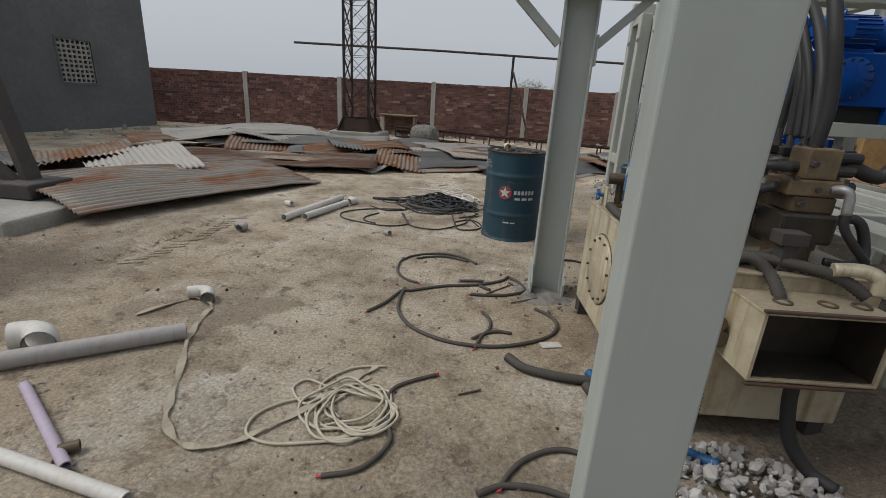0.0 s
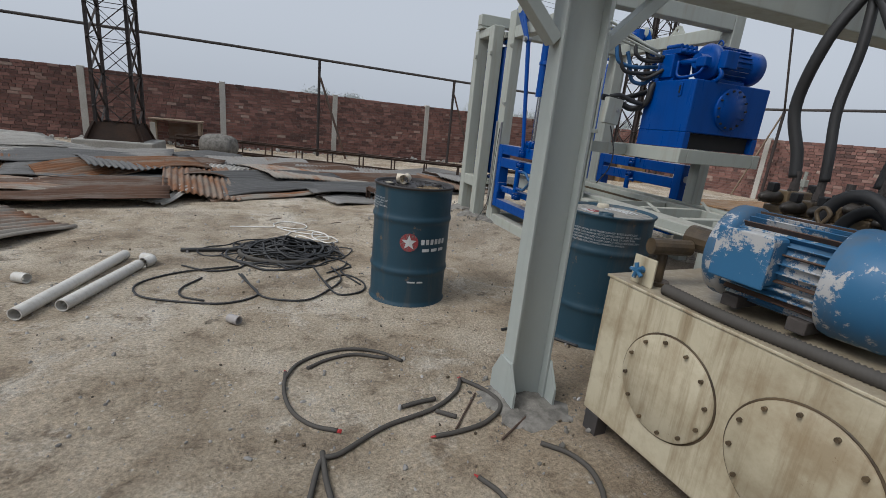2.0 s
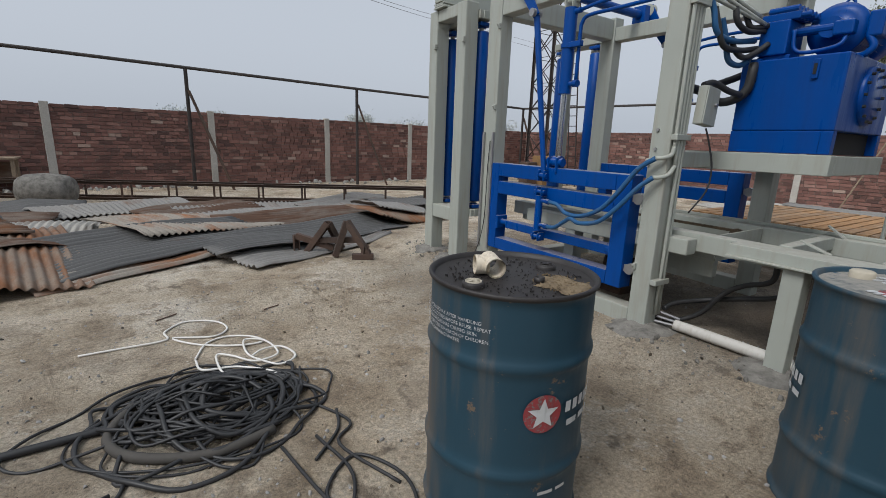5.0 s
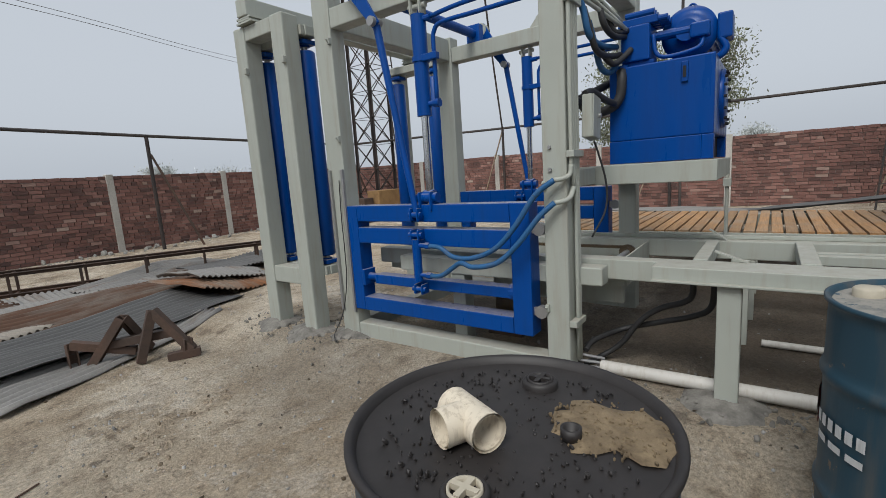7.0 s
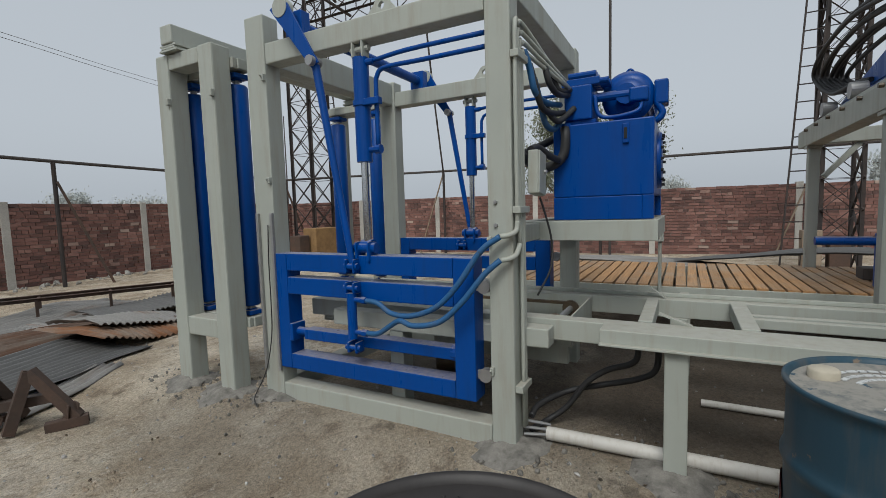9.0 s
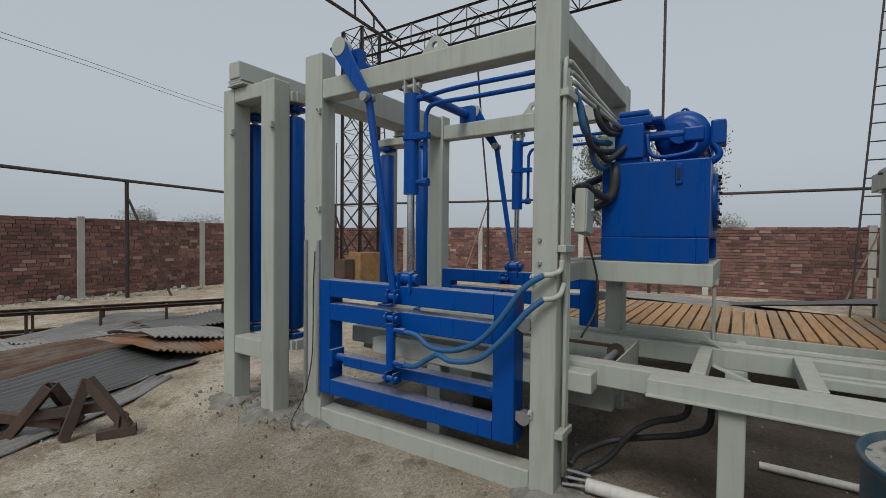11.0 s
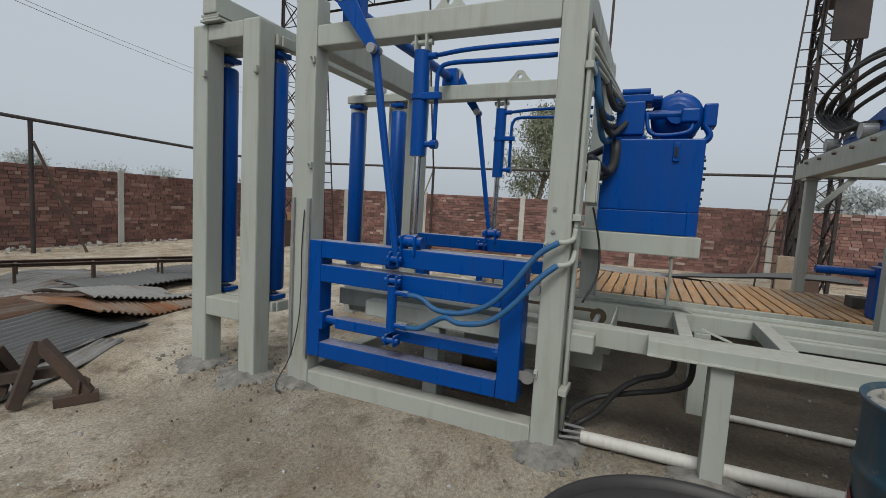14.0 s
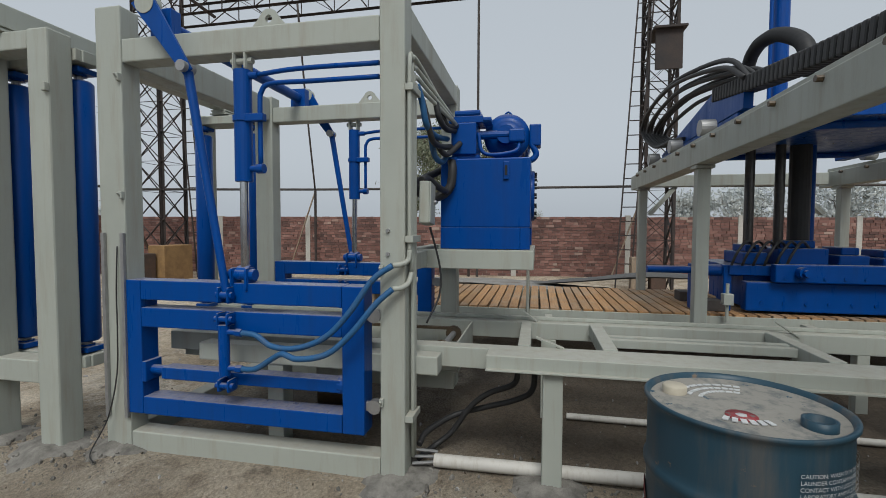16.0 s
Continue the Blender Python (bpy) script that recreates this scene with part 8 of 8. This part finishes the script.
G = 0.03
hollow_pipe("plastic_pipe", (-2.18, 4.40, G + 0.01), (-1.96, 5.56, G + 0.01), 0.038, PVC, "grey-white plastic pipe lying on the concrete")
hollow_pipe("plastic_pipe", (-2.0, 4.51, G + 0.01), (-1.80, 5.30, G + 0.01), 0.038, PVC, "grey-white plastic pipe with a bent socket end")
elbow(-1.72, 5.42, G + 0.012, 60, 0.04, 0.06, PVC, "grey-white plastic pipe bend", 0.05)
hollow_pipe("plastic_pipe", (-2.30, 1.53, 0.045), (-1.60, 2.03, 0.045), 0.045, PVCDARK, "dirty grey plastic drain pipe on the ground")
hollow_pipe("plastic_pipe", (-1.98, 1.48, 0.021), (-1.41, 1.11, 0.021), 0.021, LILAC, "lilac plastic pipe with a crushed end")
hollow_pipe("plastic_pipe", (-1.80, 1.13, 0.026), (-1.1, 1.02, 0.026), 0.026, PVC, "thin white plastic pipe on the ground")
elbow(-1.80, 2.54, 0.045, 118, 0.04, 0.055, PVC, "pale plastic pipe elbow lying on its side", 0.07)
elbow(-2.22, 1.82, 0.075, 125, 0.07, 0.09, PVC, "large pale plastic pipe bend", 0.05)
elbow(-2.38, 4.02, 0.038, 85, 0.036, 0.05, PVCDARK, "small dirty plastic pipe elbow", 0.06)
hollow_pipe("pipe_ring", (-2.46, 5.06, 0.035), (-2.38, 5.02, 0.035), 0.035, PVC, "short ring of plastic pipe", "pipe rings")
hollow_pipe("pipe_ring", (-1.06, 4.26, 0.03), (-1.0, 4.21, 0.03), 0.028, PVCDARK, "short ring of dirty plastic pipe", "pipe rings")
hollow_pipe("pipe_ring", (-1.50, 1.17, 0.022), (-1.45, 1.21, 0.022), 0.022, OILY, "short black ring of pipe", "pipe rings")
hollow_pipe("white_pipe", (2.05, 5.06, 0.145), (2.12, 1.6, 0.145), 0.036, PVC, "long white pipe lying under the conveyor edge")
hollow_pipe("white_pipe", (2.86, 4.30, 0.13), (2.84, 1.4, 0.13), 0.022, PVC, "thin white pipe under the conveyor")
for k in range(3):
    bm = bmesh.new()
    rod(bm, (2.04 + 0.02 * k, 5.05, 0.14 + 0.02 * k), (1.98 + 0.02 * k, 5.17, 0.15 + 0.03 * k), 0.009, n=8)
    solo("pipe_stub", bm, STEEL, "thin steel pipe stub at the post foot", "pipe", "pipe stubs")
for pts, lab in (([(2.02, 5.14, 0.24), (2.12, 5.12, 0.27), (2.3, 5.0, 0.30), (2.3, 4.80, 0.37), (2.3, 4.62, 0.43), (2.3, 4.53, 0.50), (2.3, 4.52, 0.68)], "oily black hose slung under the conveyor"), ([(2.08, 5.16, 0.13), (2.22, 5.10, 0.14), (2.26, 5.0, 0.22), (2.26, 4.89, 0.38), (2.26, 4.78, 0.47), (2.26, 4.66, 0.52), (2.26, 4.62, 0.57), (2.26, 4.62, 0.68)], "oily black hose rising from the ground")):
    bm = bmesh.new()
    tube(bm, pts, 0.017, 10, 7)
    solo("under_hose", bm, RUBBER, lab, "hose", "hoses under the conveyor")


def drive_motor():
    d = thing("drive_motor", (2.55, 5.85, 0.12), "small grimy drive motor under the trough", "motor")
    bm = bmesh.new()
    m = pose(2.5, 5.85, 0.32, 90, 0, 20)
    lathe(bm, [(0, -0.12), (0.085, -0.12), (0.09, 0.1), (0.095, 0.11), (0.095, 0.18), (0.06, 0.2), (0, 0.2)], m, 24)
    part("housing", bm, OILY, d)
    bm = bmesh.new()
    box(bm, 2.36, 2.66, 5.72, 6.0, gz(2.5, 5.85) - 0.01, 0.23, 0.006)
    part("bracket", bm, RUSTSTEEL, d)


drive_motor()

# flat scraps
for x, y, sx, sy, rz, mat, nm, lab in ((0.39, 2.39, 0.12, 0.06, 20, PRECAST, "card_scrap", "pale flat scrap of board"), (-0.60, 1.84, 0.14, 0.10, 50, TAPE, "card_scrap", "dusty scrap of clear film"), (-5.1, 12.6, 0.3, 0.2, 10, OLDWOOD, "board_scrap", "weathered board lying by the footing")):
    bm = bmesh.new()
    face_box(bm, pose(x, y, gz(x, y) + 0.006, 0, 2, rz), sx, sy, 0.006, 0.001)
    solo(nm, bm, mat, lab, "scrap")


def stones(name, label, n, place, lo, hi, mat, seed):
    """Loose stones as one heap of separate small lumps."""
    rng = random.Random(seed)
    verts, faces = [], []
    base = bmesh.new()
    bmesh.ops.create_icosphere(base, subdivisions=1, radius=1)
    bv = [v.co.copy() for v in base.verts]
    bf = [[v.index for v in f.verts] for f in base.faces]
    base.free()
    for i in range(n):
        x, y, up = place(rng)
        r = lo + (hi - lo) * rng.random() ** 3
        m = pose(x, y, gz(x, y) + up + r * 0.35, rng.uniform(0, 360), rng.uniform(0, 360), rng.uniform(0, 360)) @ Matrix.Diagonal((r * rng.uniform(0.8, 1.5), r * rng.uniform(0.7, 1.1), r * rng.uniform(0.5, 0.9), 1))
        k = len(verts)
        verts += [tuple(m @ (v * rng.uniform(0.75, 1.15))) for v in bv]
        faces += [[k + q for q in f] for f in bf]
    me = bpy.data.meshes.new(name)
    me.from_pydata(verts, [], faces)
    me.materials.append(mat)
    tagged(new(name, me), label, "stones", kind="stuff")


def pile(rng):
    a, r = rng.uniform(0, 6.283), math.sqrt(rng.random())
    return 1.02 + 0.34 * r * math.cos(a), 1.46 + 0.24 * r * math.sin(a), 0.09 * (1 - r) * rng.random()


stones("gravel_pile", "heap of pale crushed stone beside the tank", 420, pile, 0.010, 0.038, GRAVELMAT, 5)
stones("pebbles", "scattered grit and small stones on the concrete", 1500, lambda rng: (rng.uniform(-4.5, 3.6), rng.uniform(0.3, 12), 0.0), 0.003, 0.016, GRAVELMAT, 6)
stones("soil_crumbs", "dark soil crumbs scattered on the concrete", 900, lambda rng: (rng.gauss(0.6, 1.5), rng.gauss(3.6, 2.2), 0.0), 0.003, 0.013, OILY, 7)
stones("chips", "pale cement chips and grit trodden into the concrete", 3200, lambda rng: (rng.gauss(-0.7, 1.3), rng.uniform(0.7, 7.6), -0.001), 0.002, 0.011, GRAVELMAT, 16)
stones("soil_crust", "broken ridge of dried soil crust on the concrete", 260, lambda rng: (lambda q: (0.2 + 0.75 * q + rng.gauss(0, 0.03), 7.0 + 0.17 * q + rng.gauss(0, 0.055) - 0.22 * (rng.random() < 0.3), -0.004))(rng.random()), 0.003, 0.016, GROUTSOIL, 17)
stones("earth_clods", "dark crumbs and clods beside the scrap plinth", 380, lambda rng: (rng.gauss(-3.2, 0.6), rng.gauss(2.9, 0.7), -0.002), 0.003, 0.011, GROUTSOIL, 18)


def tyre_track():
    """Lugs of dried earth pressed up by a tractor tyre, in two slanting rows."""
    bm = bmesh.new()
    rng = random.Random(9)
    for k in range(17):
        y = 2.95 + 0.085 * k
        x = -2.86 + 0.10 * math.sin(0.16 * k)
        for sx in (-1, 1):
            px, py = x + sx * 0.12 + rng.gauss(0, 0.012), y + rng.gauss(0, 0.012)
            face_box(bm, pose(px, py, gz(px, py) + 0.003, 0, 0, sx * 32 + rng.gauss(0, 5)), 0.19 * rng.uniform(0.6, 1.1), 0.03 * rng.uniform(0.7, 1.2), 0.016, 0.006)
    solo("tyre_track", bm, GROUND, "dried tractor tyre track in the dusty yard", "tyre track", kind="stuff")


tyre_track()
stones("rubble", "broken rubble along the foot of the wall", 260, lambda rng: (lambda x: (x, 16.35 + 0.09 * x - abs(rng.gauss(0, 0.25)), 0.0))(rng.uniform(-10.5, 8)), 0.02, 0.09, CONCRETE, 8)
stones("post_rubble", "dark crumbled grout round the post feet", 900, lambda rng: (lambda c: (c[0] + rng.gauss(0, 0.17), c[1] + rng.gauss(0, 0.2), 0.0))(rng.choice(((1.85, 7.35), (1.83, 7.85), (1.85, 7.0), (1.92, 5.2), (0.4, 3.1), (1.98, 4.4)))), 0.004, 0.02, GROUT, 14)
stones("building_rubble", "stones and rubble at the foot of the building", 40, lambda rng: (-10.6 + abs(rng.gauss(0, 0.4)), rng.uniform(9, 14), 0.0), 0.02, 0.11, CONCRETE, 12)
bm = bmesh.new()
mound(bm, 0.40, 3.14, 0.26, 0.028, 30, 8)
solo("grout_pad", bm, GROUT, "rough grey grout heaped round a column foot", "concrete", "grout pads")
bm = bmesh.new()
mound(bm, 1.98, 4.43, 0.22, 0.045)
solo("grout_pad", bm, GROUT, "rough grey grout heaped round a leg foot", "concrete", "grout pads")


# ---- things by the far wall and at the edges ----
def old_barrel():
    b = thing("old_barrel", (-2.2, 13.4, 0), "battered grey-brown barrel lying on the ground", "barrel")
    m = pose(-2.2, 13.4, 0.29, 90, 0, 70) @ Matrix.Diagonal((1, 0.92, 1, 1))
    bm = bmesh.new()
    lathe(bm, [(0, -0.36), (0.22, -0.36), (0.27, -0.28), (0.30, 0), (0.27, 0.28), (0.22, 0.36), (0, 0.36)], m, 28)
    for v in bm.verts:
        v.co += v.normal * 0 + Vector((0.02 * noise.noise(v.co * 6), 0.02 * noise.noise(v.co * 6 + Vector((3, 0, 0))), 0))
    part("shell", bm, GROUT, b)


old_barrel()


def old_table():
    t = thing("old_table", (-3.5, 15.9, 0), "weathered wooden table by the brick wall", "table")
    bm = bmesh.new()
    box(bm, -4.12, -2.88, 15.55, 16.05, 0.66, 0.70, 0.005)
    part("tabletop", bm, OLDWOOD, t)
    for x in (-4.05, -2.95):
        for y in (15.62, 15.98):
            bm = bmesh.new()
            box(bm, x - 0.03, x + 0.03, y - 0.03, y + 0.03, -0.03, 0.66, 0.004)
            part("leg", bm, OLDWOOD, t)
    bm = bmesh.new()
    box(bm, -3.75, -3.0, 15.96, 15.99, 0.18, 0.60, 0.003)
    part("back_panel", bm, BROWNSHEET, t)
    bm = bmesh.new()
    face_box(bm, pose(-4.0, 15.45, 0.30, 8, 0, 0), 0.12, 0.02, 0.6, 0.003)
    solo("pale_board", bm, PRECAST, "pale narrow board leaning on the table", "board")


old_table()


def steel_prop():
    p = thing("steel_prop", (-4.75, 4.1, 0), "dark blackened steel frame leg leaning on its footing", "steel frame")
    for a, b, w in (((-4.72, 4.12, 0.14), (-5.25, 4.15, 2.4), 0.16), ((-4.72, 4.05, 0.14), (-5.9, 3.9, 1.35), 0.10), ((-4.98, 4.1, 0.85), (-5.9, 3.95, 0.6), 0.08)):
        bm = bmesh.new()
        bar(bm, a, b, w, 0.08, 0.004)
        part("leg", bm, BLACKSTEEL, p)
    bm = bmesh.new()
    box(bm, -5.3, -4.5, 3.85, 4.35, 0.14, 0.30, 0.02)
    part("base", bm, BLACKSTEEL, p)
    bm = bmesh.new()
    box(bm, -7.5, -4.05, 3.2, 4.45, -0.05, 0.139, 0.03)
    solo("frame_footing", bm, CONCRETE, "rough concrete plinth under the steel frame", "footing")


steel_prop()
bm = bmesh.new()
box(bm, 9.75, 10.75, 14.0, 14.5, -0.02, 0.95, 0.02)
solo("rusty_bin", bm, ORANGE, "old yellow-brown sheet steel bin at the tower foot", "bin")
bm = bmesh.new()
box(bm, 9.3, 9.7, 14.2, 14.6, -0.02, 0.75, 0.02)
solo("dark_crate", bm, RUSTSTEEL, "dark rusty steel crate beside the bin", "crate")
for x, y, h in ((10.35, 1.75, 0.55), (10.4, 2.15, 0.8)):
    bm = bmesh.new()
    box(bm, x, x + 0.3, y, y + 0.3, -0.02, h, 0.01)
    solo("dark_crate", bm, RUSTSTEEL if h < 0.7 else OLDWOOD, "rusty steel box standing at the tower foot", "crate", "crates")


def cables_overhead():
    c = thing("guy_cable", (12.6, 11.2, 2.5), "thin black guy cable hanging from the girder", "cable", "overhead cables")
    bm = bmesh.new()
    tube(bm, [(10.65, 10.65, 7.2), (11.7, 10.98, 4.8), (12.6, 11.2, 2.55)], 0.03, 6)
    part("cable", bm, BLACKSTEEL, c)
    bm = bmesh.new()
    rod(bm, (13.0, 6.25, -0.05), (13.0, 6.25, 10.0), 0.035, n=10)
    solo("tall_pole", bm, BLACKSTEEL, "tall thin black pole by the wall", "pole")
    w = thing("power_line", (20, 50, 13), "thin overhead power lines far beyond the wall", "power line", "overhead cables")
    for x, y, z in ((-30, 25, 10.2), (70, 78.5, 21.7)):
        bm = bmesh.new()
        rod(bm, (x, y, -0.1), (x, y, z), 0.16, 0.1, n=10)
        part("pylon", bm, BLACKSTEEL, w)
    for k in range(2):
        bm = bmesh.new()
        tube(bm, [(-30, 24.5 + k, 9.0 + k), (8.3, 43.4 + k, 13.6 + 0.7 * k), (30, 56 + k, 16.0 + 0.8 * k), (70, 78, 20.5 + k)], 0.02, 5, 5)
        part("wire", bm, BLACKSTEEL, w)


cables_overhead()
lattice("slim_mast", -14.0, 16.7, 0.22, 7.0, "slim dark lattice mast behind the building", bay=0.35, leg=0.03)


# ---- trees beyond the wall ----
def tree(x, y, h, crown, spread, leaves, leaf, mat, seed, label, low=0.35, group="trees"):
    rng = random.Random(seed)
    t = thing("tree", (x, y, 0), label, "tree", group)
    bm = bmesh.new()
    lean = rng.uniform(-0.06, 0.06) * h
    spine = [Vector((x, y, -0.1)), Vector((x + lean * 0.3, y + 0.1, h * 0.25)), Vector((x + lean, y - 0.1, h * 0.55)), Vector((x + lean * 1.2, y, h * 0.86))]
    path = smooth_path(spine, 5)
    r0 = 0.022 * h + 0.05
    for i, (a, b) in enumerate(zip(path, path[1:])):
        rod(bm, a, b, r0 * (1 - i / len(path)) + 0.02, r0 * (1 - (i + 1) / len(path)) + 0.02, n=8)
    part("trunk", bm, BARK, t)
    tips = []
    for i in range(11):
        k = rng.uniform(low, 0.95)
        p = path[min(len(path) - 1, int(k * len(path)))]
        a = rng.uniform(0, 6.283)
        reach = spread * rng.uniform(0.45, 1.0) * (1.1 - 0.5 * abs(k - 0.6))
        e = p + Vector((math.cos(a) * reach, math.sin(a) * reach, crown * rng.uniform(0.05, 0.3)))
        bm = bmesh.new()
        mid = p.lerp(e, 0.5) + Vector((0, 0, 0.12 * reach))
        tube(bm, [p, mid, e], 0.05 * h / 6, 6, 4)
        part("limb", bm, BARK, t)
        tips += [e, mid, p.lerp(e, 0.8) + Vector((rng.gauss(0, 0.3), rng.gauss(0, 0.3), rng.gauss(0, 0.3)))]
    tips.append(path[-1])
    verts, faces = [], []
    for i in range(leaves):
        c = rng.choice(tips)
        s = spread * 0.26
        p = c + Vector((rng.gauss(0, s), rng.gauss(0, s), rng.gauss(0, s * 0.7)))
        q = Euler((rng.uniform(0, 6.28), rng.uniform(0, 6.28), rng.uniform(0, 6.28))).to_matrix()
        L = leaf * rng.uniform(0.6, 1.3)
        k = len(verts)
        verts += [tuple(p + q @ Vector(o)) for o in ((-L, 0, 0), (0, -L * 0.45, 0.1 * L), (L, 0, 0), (0, L * 0.45, 0.1 * L))]
        faces.append((k, k + 1, k + 2, k + 3))
    me = bpy.data.meshes.new("crown")
    me.from_pydata(verts, [], faces)
    me.materials.append(mat)
    ob = new("crown", me)
    ob.parent = t
    ob.matrix_parent_inverse = TOP[t].inverted()
    ob["kind"] = "stuff"


tree(22, 9.9, 6.3, 4.0, 1.7, 15000, 0.07, LEAF, 2, "sparse dusty green tree beyond the brick wall", 0.42)
tree(23.5, 7.3, 6.3, 3.4, 1.5, 13000, 0.07, LEAF, 5, "sparse dusty green tree beyond the brick wall", 0.5)
for i, (x, y, h, s) in enumerate(((31, 78, 6.2, 3.0), (38, 74, 5.0, 4.0), (44, 72, 5.0, 3.5), (52, 66, 4.6, 4.0), (10, 84, 5.0, 3.0), (4, 84, 5.2, 3.5), (76, 12, 6.0, 3.5), (74, 6.5, 5.4, 3.0), (44, -13.5, 6.2, 3.6), (40, -17.5, 6.4, 3.8), (47, -9.5, 5.4, 2.6), (38, -24, 6.0, 4.0))):
    tree(x, y, h * 0.82, 2.4, s * 0.8, 4200, 0.17, FARLEAF, 40 + i, "pale hazy tree far beyond the wall", 0.25, "distant trees")

# ---- single bricks of the nearest stretch of wall ----
single_bricks(north, north_bricks)
